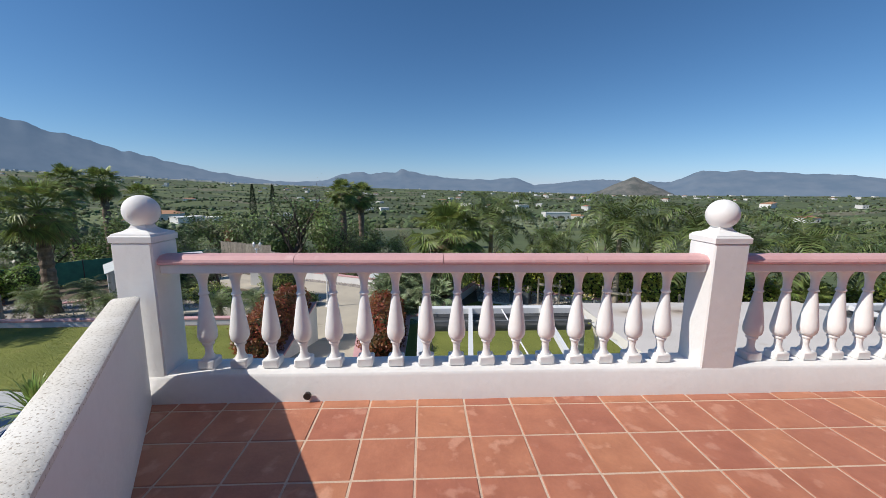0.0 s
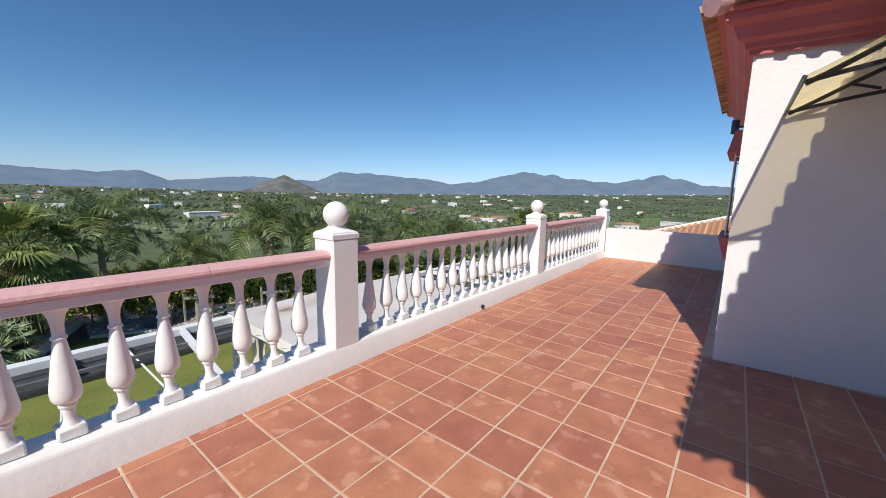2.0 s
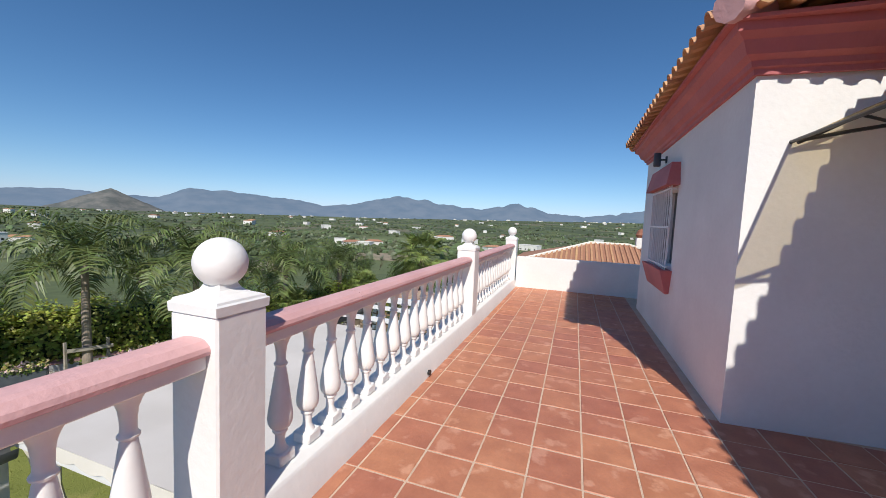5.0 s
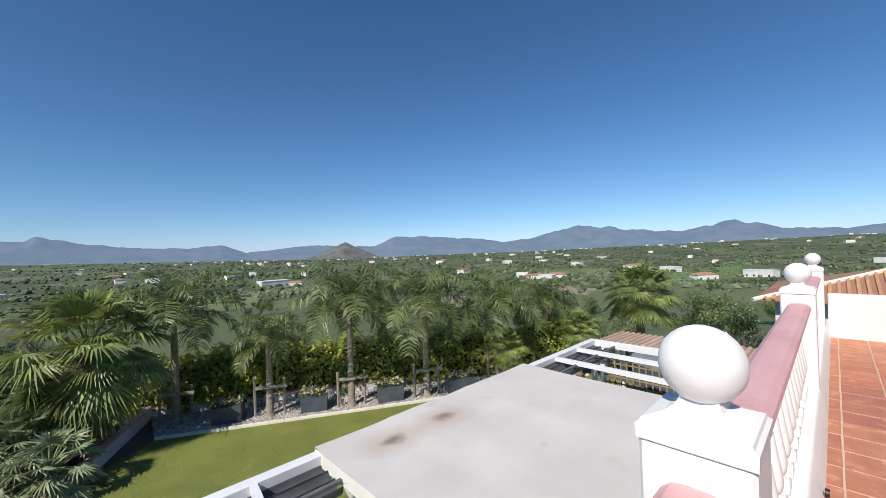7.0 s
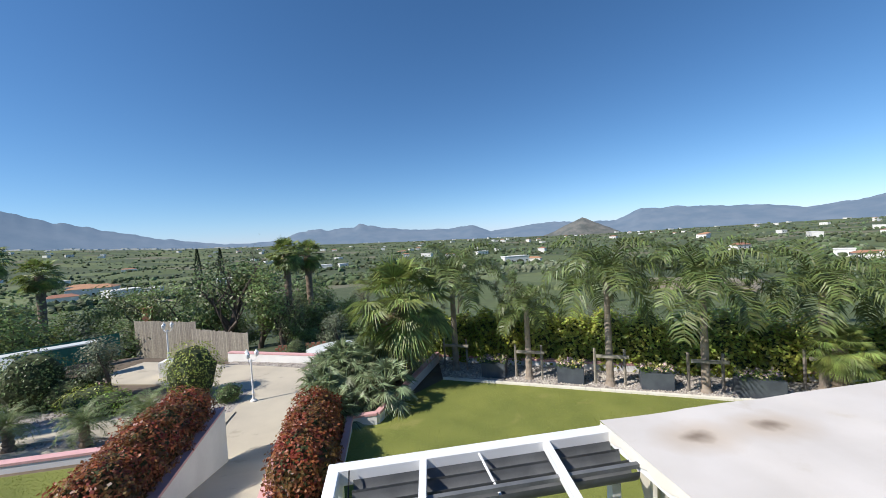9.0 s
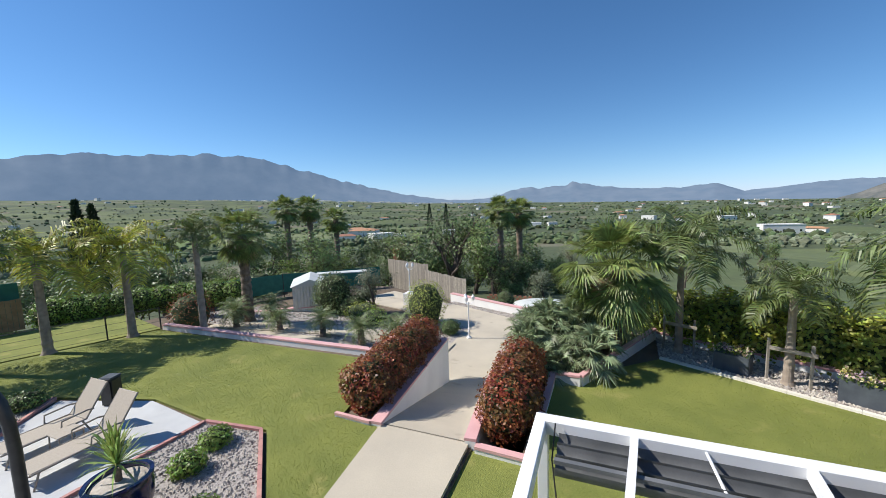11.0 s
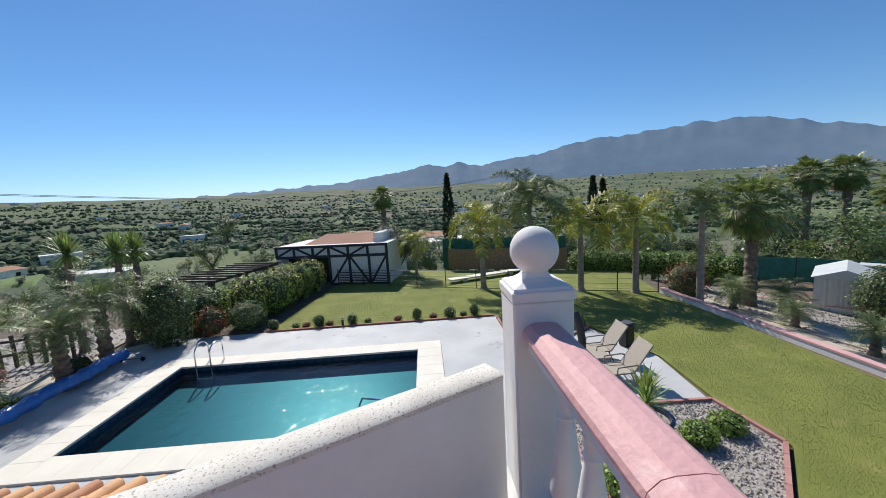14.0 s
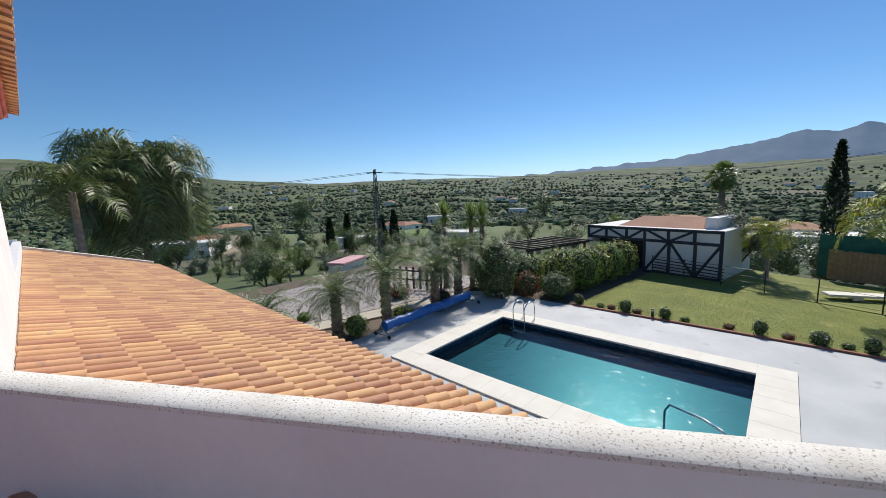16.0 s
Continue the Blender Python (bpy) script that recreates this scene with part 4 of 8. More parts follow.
def post(x, label):
    t = thing("balustrade_post", label, "post", (x, BY, 0.235), "posts of the balustrade")
    part("shaft", Shape().box((-0.132, -0.134, -0.28), (0.132, 0.134, 0.895), 0.01), WHITE, t)
    s = Shape()
    prof = [(0.138, 0.895), (0.14, 0.935), (0.13, 0.942), (0.126, 0.952), (0.082, 0.968), (0.058, 0.985), (0.048, 1.005), (0.048, 1.012)]
    for r, z in prof:
        s.v += [(-r, -r, z), (r, -r, z), (r, r, z), (-r, r, z)]
    s.f = [(3, 2, 1, 0), tuple(4 * (len(prof) - 1) + k for k in range(4))]
    for i in range(len(prof) - 1):
        s.f += [(4 * i + k, 4 * i + (k + 1) % 4, 4 * i + 4 + (k + 1) % 4, 4 * i + 4 + k) for k in range(4)]
    part("cap", s, WHITE, t)
    R = 0.110
    ball = [(0.045, -0.012)] + [(R * math.sin(a), 0.1 - R * math.cos(a)) for a in np.linspace(0.4, math.pi - 0.01, 16)]
    part("ball", Shape().lathe([(r, z + 1.0) for r, z in ball], 32), WHITE, t, "round white finial ball", smooth=True)
    return t


for i, x in enumerate(POSTS):
    post(x, "square white post with a ball finial, painted masonry")

BAL = [(0.046, 0.07), (0.040, 0.08), (0.029, 0.10), (0.026, 0.125), (0.029, 0.165), (0.040, 0.176), (0.041, 0.186), (0.037, 0.194), (0.053, 0.206), (0.063, 0.226), (0.067, 0.255), (0.065, 0.287),
       (0.057, 0.345), (0.046, 0.42), (0.036, 0.49), (0.029, 0.535), (0.026, 0.548), (0.034, 0.553), (0.036, 0.562), (0.028, 0.572), (0.026, 0.585), (0.027, 0.62), (0.032, 0.66), (0.042, 0.69), (0.052, 0.708), (0.055, 0.7225)]


def baluster_mesh():
    s = Shape()
    s.box((-0.06, -0.06, 0), (0.06, 0.06, 0.07), 0.01)
    s.lathe(BAL, 18)
    return s.mesh("baluster", WHITE, True)


BALUSTER = baluster_mesh()
for a, b in zip(POSTS, POSTS[1:]):
    t = thing("balustrade", "white balustrade of turned balusters with a pink handrail", "balustrade", (a, BY, 0), "balustrade bays")
    ln = b - a
    section = [(-0.196, -0.05), (-0.194, 0.0), (-0.140, 0.16), (-0.132, 0.179), (-0.124, 0.185), (0.124, 0.185), (0.132, 0.179), (0.14, 0.16), (0.19, -0.05)]
    plinth, m, xs = Shape(), len(section), [-0.13 + ln * k / 40 for k in range(41)]
    for x in xs:
        plinth.v += [(x, y + 0.004 * noise.noise(Vector((x * 5 + a, y * 9, z * 9))), z) for y, z in section]
    plinth.f = [(i * m + k, i * m + k + 1, (i + 1) * m + k + 1, (i + 1) * m + k) for i in range(40) for k in range(m - 1)]
    plinth.f += [tuple(range(m - 1, -1, -1)), tuple(40 * m + k for k in range(m))]
    plinth.f = [f[::-1] for f in plinth.f]
    part("plinth", plinth, WHITE, t, "white plinth with a rough painted face", smooth=True)
    part("under_rail", Shape().box((0.13, -0.078, 0.907), (ln - 0.13, 0.066, 0.972), 0.008), WHITE, t, "white rail bed")
    prof = [(-0.118, 0.974), (-0.122, 0.99), (-0.114, 1.008), (-0.078, 1.031), (-0.04, 1.037), (0.04, 1.037), (0.078, 1.031), (0.114, 1.008), (0.122, 0.99), (0.118, 0.974)]
    cuts = [0.126] + [ln * k / 4 for k in (1, 2, 3)] + [ln - 0.126]
    for u, v in zip(cuts, cuts[1:]):
        n = len(prof)
        rail = Shape()
        rail.add([(u + 0.0015, y * 0.76 - 0.008, z) for y, z in prof] + [(v - 0.0015, y * 0.76 - 0.008, z) for y, z in prof],
                 [tuple(range(n)), tuple(2 * n - 1 - k for k in range(n))] + [(k, n + k, n + (k + 1) % n, (k + 1) % n) for k in range(n)])
        part("handrail", rail, PINK, t, "pink painted handrail piece")
    for k in range(16):
        part("baluster", BALUSTER, WHITE, t, at=pose(0.367 + (ln - 0.744) * k / 15, 0, 0.185, 0, 0, 0))
for x in (-0.777, 4.426):
    single("drain_hole", Shape().tube([(x, 0.423, 0.05), (x, 0.40, 0.05)], 0.026, 12), BLACK, "small black drain pipe end in the plinth", "drain")

# ---- canopy over the door ----
can = thing("door_canopy", "curved amber plastic door canopy on black brackets", "canopy", (4.05, -3.42, 2.26))


def arch(u):
    """Height of the canopy sheet above its front edge at u from front (0) to wall (1)."""
    return 0.42 * math.sin(u * math.pi / 2) ** 1.1


for x in (-0.52, 0.53):
    br = Shape()
    top = [(x, 1.06 * (1 - u), arch(u) - 0.012) for u in np.linspace(0, 1, 12)]
    bot = [(x, 1.06 * (1 - u), 0.13 * math.sin(u * math.pi * 0.55)) for u in np.linspace(0, 1, 10)]
    br.tube(top, 0.016, 6).tube(bot, 0.014, 6).beam((x, 0.015, 0.06), (x, 0.015, 0.43), 0.05, 0.03, (0, 1, 0))
    for u in (0.3, 0.5, 0.72):
        br.tube([(x, 1.06 * (1 - u), arch(u)), (x, 1.06 * (1 - u - 0.07), arch(u) * 0.6 + 0.05), (x, 1.06 * (1 - u - 0.17), 0.12)], 0.011, 6)
    part("bracket", br, BLACK, can, "black cast bracket")
sh = Shape()
us = np.linspace(0, 1, 14)
for u in us:
    sh.v += [(-0.62, 1.08 * (1 - u), arch(u) + 0.004), (0.62, 1.08 * (1 - u), arch(u) + 0.004), (-0.62, 1.08 * (1 - u), arch(u) + 0.009), (0.62, 1.08 * (1 - u), arch(u) + 0.009)]
for i in range(len(us) - 1):
    k = 4 * i
    sh.f += [(k, k + 1, k + 5, k + 4), (k + 2, k + 6, k + 7, k + 3), (k, k + 4, k + 6, k + 2), (k + 1, k + 3, k + 7, k + 5)]
part("sheet", sh, PLASTIC, can, "amber translucent plastic sheet", smooth=True)
part("front_bar", Shape().tube([(-0.62, 1.075, 0.004), (0.62, 1.075, 0.004)], 0.014, 8), BLACK, can)

# ---- awning frame below the terrace ----
PZ = -0.68
frame_ = thing("pergola", "white metal pergola frame below the terrace", "pergola", (-0.05, 0.82, PZ))
part("front_beam", Shape().box((0, 3.78, -0.16), (10.5, 3.93, 0), 0.008), WHITE_PLAIN, frame_)
for x in (0.0, 3.05, 7.42, 10.38):
    part("side_beam", Shape().box((x, 0.0, -0.16), (x + 0.12, 3.78, -0.002), 0.008), WHITE_PLAIN, frame_)
for x in (0.86, 2.2, 8.35, 9.35):
    part("rafter", Shape().beam((x + 0.1, 3.78, -0.05), (x - (0.35 if x < 3 else 0), 0.05, -0.05), 0.07, 0.09), WHITE_PLAIN, frame_)
for x in (0.03, 3.06, 7.43, 10.4):
    part("upright", Shape().box((x, 3.79, GZ - PZ - 0.1), (x + 0.11, 3.91, -0.16), 0.006), WHITE_PLAIN, frame_)
part("tie_rod", Shape().tube([(1.55, 3.8, -0.03), (1.72, 2.9, -0.35), (1.8, 2.2, -0.5)], 0.014, 8), WHITE_PLAIN, frame_)
part("cable", Shape().tube([(0.22, 3.75, 0.01), (0.2, 3.6, -0.3), (0.26, 3.5, -0.7), (0.2, 3.45, -1.3), (0.24, 3.5, -2.3)], 0.008, 6), BLACK, frame_, "black cable")
cloth = thing("awning_cloth", "cream awning cloth with two brown burn marks, stretched over the frame", "awning", (3.0, 0.82, PZ))
s = Shape()
nx, ny = 36, 20
for i in range(nx + 1):
    for j in range(ny + 1):
        x, y = 0.0 + 4.45 * i / nx, 0.02 + 3.95 * j / ny
        seam = 0.006 if i in (9, 22) else 0.0
        sag = -0.012 * math.sin(math.pi * ((i / nx * 3) % 1)) ** 2 - 0.012 * math.sin(math.pi * j / ny)
        s.v.append((x, y, 0.03 + sag + seam + 0.006 * noise.noise(Vector((x * 1.5, y * 1.5, 0)))))
for i in range(nx):
    for j in range(ny):
        k = i * (ny + 1) + j
        s.f.append((k, k + ny + 1, k + ny + 2, k + 1))
cl = part("cloth", s, CLOTH, cloth, smooth=True)

val = Shape()
for k in range(81):
    y = 0.05 + 3.9 * k / 80
    val.v += [(-0.004, y, 0.022), (-0.012, y, -0.07 - 0.045 * abs(math.sin(k * math.pi / 8)))]
val.f = [(2 * k, 2 * k + 1, 2 * k + 3, 2 * k + 2) for k in range(80)]
part("valance", val, FABRIC, cloth, "scalloped cream valance")

for x0, x1, y, n_, lab in ((0.2, 3.0, 3.72, 3, "grey folded awning cloth under the frame"), (7.6, 10.3, 3.72, 3, "grey folded awning cloth under the frame")):
    fold = thing("folded_awning", lab, "awning", (x0, y + 0.92, PZ - 0.17), "folded awnings")
    for k in range(n_):
        q = Shape()
        m = 10
        for i in range(2):
            for j in range(m + 1):
                a = math.pi * j / m
                q.v.append((i * (x1 - x0), -0.12 - 0.17 * k + 0.08 * math.cos(a), -0.02 * k - 0.13 * math.sin(a) + 0.06))
        q.f = [(j, j + 1, m + 2 + j, m + 1 + j) for j in range(m)]
        part("fold", q, GREY_CLOTH, fold, smooth=True)
    part("fold_rail", Shape().box((0, -0.55, 0.06), (x1 - x0, -0.5, 0.1)), GREY_CLOTH, fold)
curtain = thing("tied_curtain", "cream curtain gathered at the awning post", "curtain", (3.15, 4.45, PZ - 0.16))
q = Shape()
for i in range(9):
    z = -1.6 * i / 8
    r = 0.14 - 0.08 * math.sin(math.pi * min(1, i / 5)) + 0.02
    q.v += [(0.12 + r * (1 + 0.35 * math.sin(5 * a)) * math.cos(a), -0.2 + r * (1 + 0.35 * math.sin(5 * a)) * math.sin(a), z) for a in np.linspace(0, 2 * math.pi, 30, endpoint=False)]
q.f = [(i * 30 + k, i * 30 + (k + 1) % 30, i * 30 + 30 + (k + 1) % 30, i * 30 + 30 + k) for i in range(8) for k in range(30)]
part("drape", q, FABRIC, curtain, smooth=True)



# ---- pool ----
pool = thing("swimming_pool", "rectangular swimming pool with teal water and pale stone rim", "swimming pool", (-9.54, -3.99, GZ), kind="structure")
hx, hy = 2.04, 3.64
s = Shape()
D = -0.42
s.add([(-hx, -hy, D), (hx, -hy, D), (hx, hy, D), (-hx, hy, D), (-hx, -hy, 0), (hx, -hy, 0), (hx, hy, 0), (-hx, hy, 0)],
      [(0, 1, 2, 3), (0, 4, 5, 1), (1, 5, 6, 2), (2, 6, 7, 3), (3, 7, 4, 0)])
part("basin", s, POOL_TILE, pool)
b = Shape()
for p, q in (((-hx, -hy), (hx, -hy)), ((hx, -hy), (hx, hy)), ((hx, hy), (-hx, hy)), ((-hx, hy), (-hx, -hy))):
    b.wall(p, q, 0.012, -0.22, 0.004)
part("border_tiles", b, POOL_TRIM, pool, "dark blue border tiles with a wave pattern")
waves = Shape()
for k in range(27):
    y = -hy + 0.14 + 0.27 * k
    waves.add([(-hx + 0.02, y + 0.13 * math.cos(a), 0.0 - 0.13 * math.sin(a)) for a in np.linspace(0, math.pi, 9)], [tuple(range(9))])
for k in range(15):
    x = -hx + 0.14 + 0.27 * k
    waves.add([(x + 0.13 * math.cos(a), -hy + 0.02, 0.0 - 0.13 * math.sin(a)) for a in np.linspace(0, math.pi, 9)], [tuple(range(9))])
part("wave_border", waves, POOL_TILE, pool, "dark blue scalloped tile band under the rim")
for poly, long_axis in (((-2.66, -4.33, 2.76, -3.62), 0), ((-2.66, 3.62, 2.76, 4.36), 0), ((-2.66, -3.62, -2.02, 3.62), 1), ((2.02, -3.62, 2.76, 3.62), 1)):
    x0, y0, x1, y1 = poly
    n = round(((x1 - x0) if long_axis == 0 else (y1 - y0)) / 0.6)
    for i in range(n):
        if long_axis == 0:
            a, z = (x0 + (x1 - x0) * i / n + 0.0006, y0), (x0 + (x1 - x0) * (i + 1) / n - 0.0006, y1)
        else:
            a, z = (x0, y0 + (y1 - y0) * i / n + 0.0006), (x1, y0 + (y1 - y0) * (i + 1) / n - 0.0006)
        part("coping_stone", Shape().box((a[0], a[1], 0.0), (z[0], z[1], 0.055), 0.004), COPING, pool)
wv = Shape()
wv.add([(-hx, -hy, -0.12), (hx, -hy, -0.12), (hx, hy, -0.12), (-hx, hy, -0.12)], [(0, 1, 2, 3)])
water = part("water", wv, WATER, pool, "rippled teal water")
water.visible_shadow = False


def ladder(name, x, y, turn, label, drop=0.9):
    t = thing(name, label, "pool ladder", (x, y, GZ + 0.05), turn=turn)
    for sx in (-0.22, 0.22):
        arcp = [(sx, -0.35, 0)] + [(sx, -0.35 + 0.36 * (1 - math.cos(a)), 0.45 + 0.28 * math.sin(a)) for a in np.linspace(0, math.pi, 9)] + [(sx, 0.37, -drop)]
        part("rail", Shape().tube(arcp, 0.021, 10), CHROME, t, smooth=True)
    for z in (-0.3, -0.6, -0.85):
        part("step", Shape().box((-0.22, 0.32, z), (0.22, 0.42, z + 0.025), 0.006), CHROME, t)
    return t


ladder("pool_ladder", -11.62, -6.75, -90, "chrome pool ladder at the far rim")
hr = thing("pool_handrail", "chrome bent handrail standing in the pool", "handrail", (-8.2, -0.85, GZ - 0.1))
part("tube", Shape().tube([(0.35, 0.3, -1.2), (0.35, 0.3, 0.28), (0.3, 0.22, 0.42), (0.1, -0.1, 0.45), (-0.35, -0.75, 0.3), (-0.42, -0.85, 0.1), (-0.42, -0.85, -1.2)], 0.022, 10), CHROME, hr, smooth=True)

rol = thing("pool_cover_roller", "rolled blue solar pool cover on a wheeled roller", "pool cover", (-7.75, -9.75, GZ + 0.01))
L = 4.6
pts = [(-L * u, -0.12 * u, 0.34 + 0.02 * math.sin(u * 17)) for u in np.linspace(0, 1, 26)]
part("rolled_cover", Shape().tube(pts, [0.17 + 0.018 * math.sin(k * 2.3) + 0.012 * math.cos(k * 4.1) for k in range(26)], 16), BLUE_COVER, rol, "crumpled blue cover", smooth=True)
for x in (0.12, -L - 0.12):
    e = part("stand", Shape().tube([(x, -0.35, 0.08), (x, 0, 0.36), (x, 0.35, 0.08)], 0.025, 8).tube([(x, -0.35, 0.08), (x, 0.35, 0.08)], 0.02, 8), CHROME, rol)
    for y in (-0.35, 0.35):
        part("wheel", Shape().tube([(x - 0.025, y, 0.07), (x + 0.025, y, 0.07)], 0.07, 14), BLACK, e)

# ---- loungers and terrace things ----


def lounger(x, y, label):
    t = thing("sun_lounger", label, "sun lounger", (x, y, GZ + 0.01), "sun loungers")
    w = 0.31
    part("frame", Shape().tube([(-w, 0, 0.3), (-w, 1.28, 0.33)], 0.02, 8).tube([(w, 0, 0.3), (w, 1.28, 0.33)], 0.02, 8).tube([(-w, 0, 0.3), (w, 0, 0.3)], 0.02, 8).tube([(-w, 1.28, 0.33), (w, 1.28, 0.33)], 0.02, 8), SLING_FRAME, t)
    part("seat_sling", Shape().box((-w + 0.02, 0.02, 0.305), (w - 0.02, 1.26, 0.325), 0.006), SLING, t, "taupe mesh sling")
    bx = Shape()
    bx.add([(-w, 1.26, 0.33), (w, 1.26, 0.33), (w, 1.72, 0.98), (-w, 1.72, 0.98), (-w, 1.28, 0.31), (w, 1.28, 0.31), (w, 1.74, 0.965), (-w, 1.74, 0.965)],
           [(0, 1, 2, 3), (7, 6, 5, 4), (0, 4, 5, 1), (1, 5, 6, 2), (2, 6, 7, 3), (3, 7, 4, 0)])
    part("backrest", bx, SLING, t, "raised taupe mesh backrest")
    part("backrest_frame", Shape().tube([(-w, 1.27, 0.32), (-w, 1.73, 0.97), (w, 1.73, 0.97), (w, 1.27, 0.32)], 0.02, 8), SLING_FRAME, t)
    for sx in (-w, w):
        part("leg", Shape().tube([(sx, 0.12, 0.3), (sx, 0.02, 0.0)], 0.018, 8), SLING_FRAME, t)
        part("leg", Shape().tube([(sx, 1.2, 0.33), (sx, 1.35, 0.0)], 0.018, 8), SLING_FRAME, t)
        part("armrest", Shape().tube([(sx * 1.08, 0.85, 0.32), (sx * 1.12, 0.87, 0.5), (sx * 1.12, 1.3, 0.53), (sx * 1.08, 1.42, 0.5)], 0.018, 8), SLING_FRAME, t)
    return t


lounger(-10.05, 3.65, "taupe mesh sun lounger with a raised backrest on the terrace")
lounger(-8.75, 3.55, "taupe mesh sun lounger with a raised backrest on the terrace")
tb = thing("side_table", "small taupe side table between the loungers", "side table", (-9.4, 4.45, GZ + 0.01))
part("tabletop", Shape().box((-0.22, -0.22, 0.38), (0.22, 0.22, 0.41), 0.008), SLING, tb)
for sx in (-0.19, 0.19):
    for sy in (-0.19, 0.19):
        part("leg", Shape().tube([(sx, sy, 0.38), (sx * 1.05, sy * 1.05, 0)], 0.014, 8), SLING_FRAME, tb)
shw = thing("solar_shower", "tall black curved solar shower post", "shower", (-7.18, 3.06, GZ + 0.02))
part("base_box", Shape().box((-0.1, -0.1, 0), (0.1, 0.1, 0.22), 0.015), BLACK, shw)
part("column", Shape().tube([(0, 0, 0.2), (0, 0, 1.4), (-0.02, -0.01, 1.8), (-0.08, -0.04, 2.1), (-0.16, -0.08, 2.28)], 0.075, 16), BLACK, shw, smooth=True)
part("tap", Shape().tube([(0.07, 0.05, 0.55), (0.14, 0.1, 0.55), (0.15, 0.11, 0.48)], 0.018, 8), CHROME, shw, "chrome tap")
ho = thing("garden_hose", "coiled pale blue garden hose on the gravel", "hose", (-6.72, 3.55, GZ + 0.05))
pts = []
rng = random.Random(4)
for k in range(260):
    a = k * 0.21
    r = 0.27 + 0.09 * math.sin(k * 0.37) + 0.03 * math.sin(k * 1.3)
    pts.append((r * math.cos(a) + 0.04 * math.sin(k * 0.05), r * math.sin(a), 0.02 + 0.05 * (k / 260) + 0.025 * math.sin(k * 0.8)))
part("coil", Shape().tube(pts, 0.013, 6), HOSE, ho, smooth=True)
bn = thing("speaker_box", "dark weathered box standing on the terrace edge", "box", (-10.75, 5.9, GZ + 0.01), turn=20)
part("case", Shape().box((-0.16, -0.16, 0), (0.16, 0.16, 0.68), 0.03), BLACK, bn)
part("lid", Shape().box((-0.17, -0.17, 0.681), (0.17, 0.17, 0.73), 0.02), DARK_GREY, bn)


def bollard(x, y, z, label="small black garden lamp with a white head"):
    t = thing("garden_lamp", label, "garden lamp", (x, y, z), "small garden lamps")
    part("stem", Shape().tube([(0, 0, 0), (0, 0, 0.24)], 0.045, 12), BLACK, t)
    part("light_head", Shape().tube([(0, 0, 0.24), (0, 0, 0.3)], 0.04, 12), WHITE_PLAIN, t)
    part("top_cap", Shape().tube([(0, 0, 0.3), (0, 0, 0.33)], 0.05, 12), BLACK, t)


for x, y in ((-14.6, -3.35), (-14.6, 0.95), (-11.55, 3.1), (-13.6, -9.0), (-11.4, 2.95)):
    bollard(x, y, GZ + 0.01)
bollard(-3.9, 3.2, GZ + 0.02, "small white garden lamp in the gravel")


def lamp_post(x, y, z, h=2.05):
    t = thing("lamp_post", "white three-armed garden lamp post", "lamp post", (x, y, z), "garden lamp posts")
    part("pole", Shape().lathe([(0.12, 0), (0.12, 0.05), (0.06, 0.1), (0.045, 0.3), (0.06, 0.33), (0.035, 0.4), (0.03, h - 0.35)], 14), WHITE_PLAIN, t, smooth=True)
    for k in range(3):
        a = 2.1 * k + 0.4
        x1, y1 = 0.22 * math.cos(a), 0.22 * math.sin(a)
        arm = part("arm", Shape().tube([(0, 0, h - 0.38), (x1 * 0.6, y1 * 0.6, h - 0.45), (x1, y1, h - 0.35), (x1, y1, h - 0.27)], 0.015, 8), WHITE_PLAIN, t)
        part("lantern", Shape().lathe([(0.03, 0), (0.075, 0.05), (0.085, 0.18), (0.03, 0.25), (0.01, 0.29)], 8, (x1, y1, h - 0.27)), WHITE_PLAIN, arm)
    return t


lamp_post(-4.86, 16.7, DZ)
lamp_post(-10.3, 21.4, DZ + 0.75, 1.9)
single("gate_pillar", Shape().box((-10.65, 21.1, DZ), (-10.0, 21.75, DZ + 0.75), 0.02), WHITE, "white masonry block under the lamp", "pillar")
lamp_post(13.3, 2.6, RZ, 2.5)

# ---- fences, shed, screens ----
wf = thing("wire_fence", "low black wire fence round the lawn", "fence", (-22.3, -5.2, GZ))
A, B = Vector((0, 0, 0)), Vector((6.15, 15.5, 0))
N = 10
for i in range(N + 1):
    p = A.lerp(B, i / N)
    part("post", Shape().box((p.x - 0.02, p.y - 0.02, 0), (p.x + 0.02, p.y + 0.02, 0.95), 0.004), BLACK, wf)
for z in (0.12, 0.35, 0.6, 0.9):
    part("wire", Shape().tube([A + Vector((0, 0, z)), B + Vector((0, 0, z))], 0.006 if z < 0.8 else 0.012, 5), BLACK, wf)
wf2 = thing("wire_fence", "dark slatted fence along the lawn", "fence", (-22.3, -5.2, GZ))
for i in range(5):
    part("slat", Shape().beam((0, 0, 0.15 + 0.15 * i), (1.3, 3.2, 0.15 + 0.15 * i), 0.03, 0.05), DARK_WOOD, wf2)


def board_fence(name, p, q, zb, h, label, mat=WOOD, n=None, dz=0.0):
    t = thing(name, label, "fence", (p[0], p[1], zb))
    ln = math.hypot(q[0] - p[0], q[1] - p[1])
    n = n or round(ln / 0.16)
    rng = random.Random(len(label))
    for i in range(n):
        u, v = (i + 0.03) / n, (i + 0.97) / n
        lift = dz * i / n
        ax, ay, bx, by = (q[0] - p[0]) * u, (q[1] - p[1]) * u, (q[0] - p[0]) * v, (q[1] - p[1]) * v
        hh = h + rng.uniform(-0.03, 0.03)
        part("board", Shape().beam((ax, ay, lift + hh / 2), (bx, by, lift + hh / 2), 0.025, hh), mat, t)
    return t


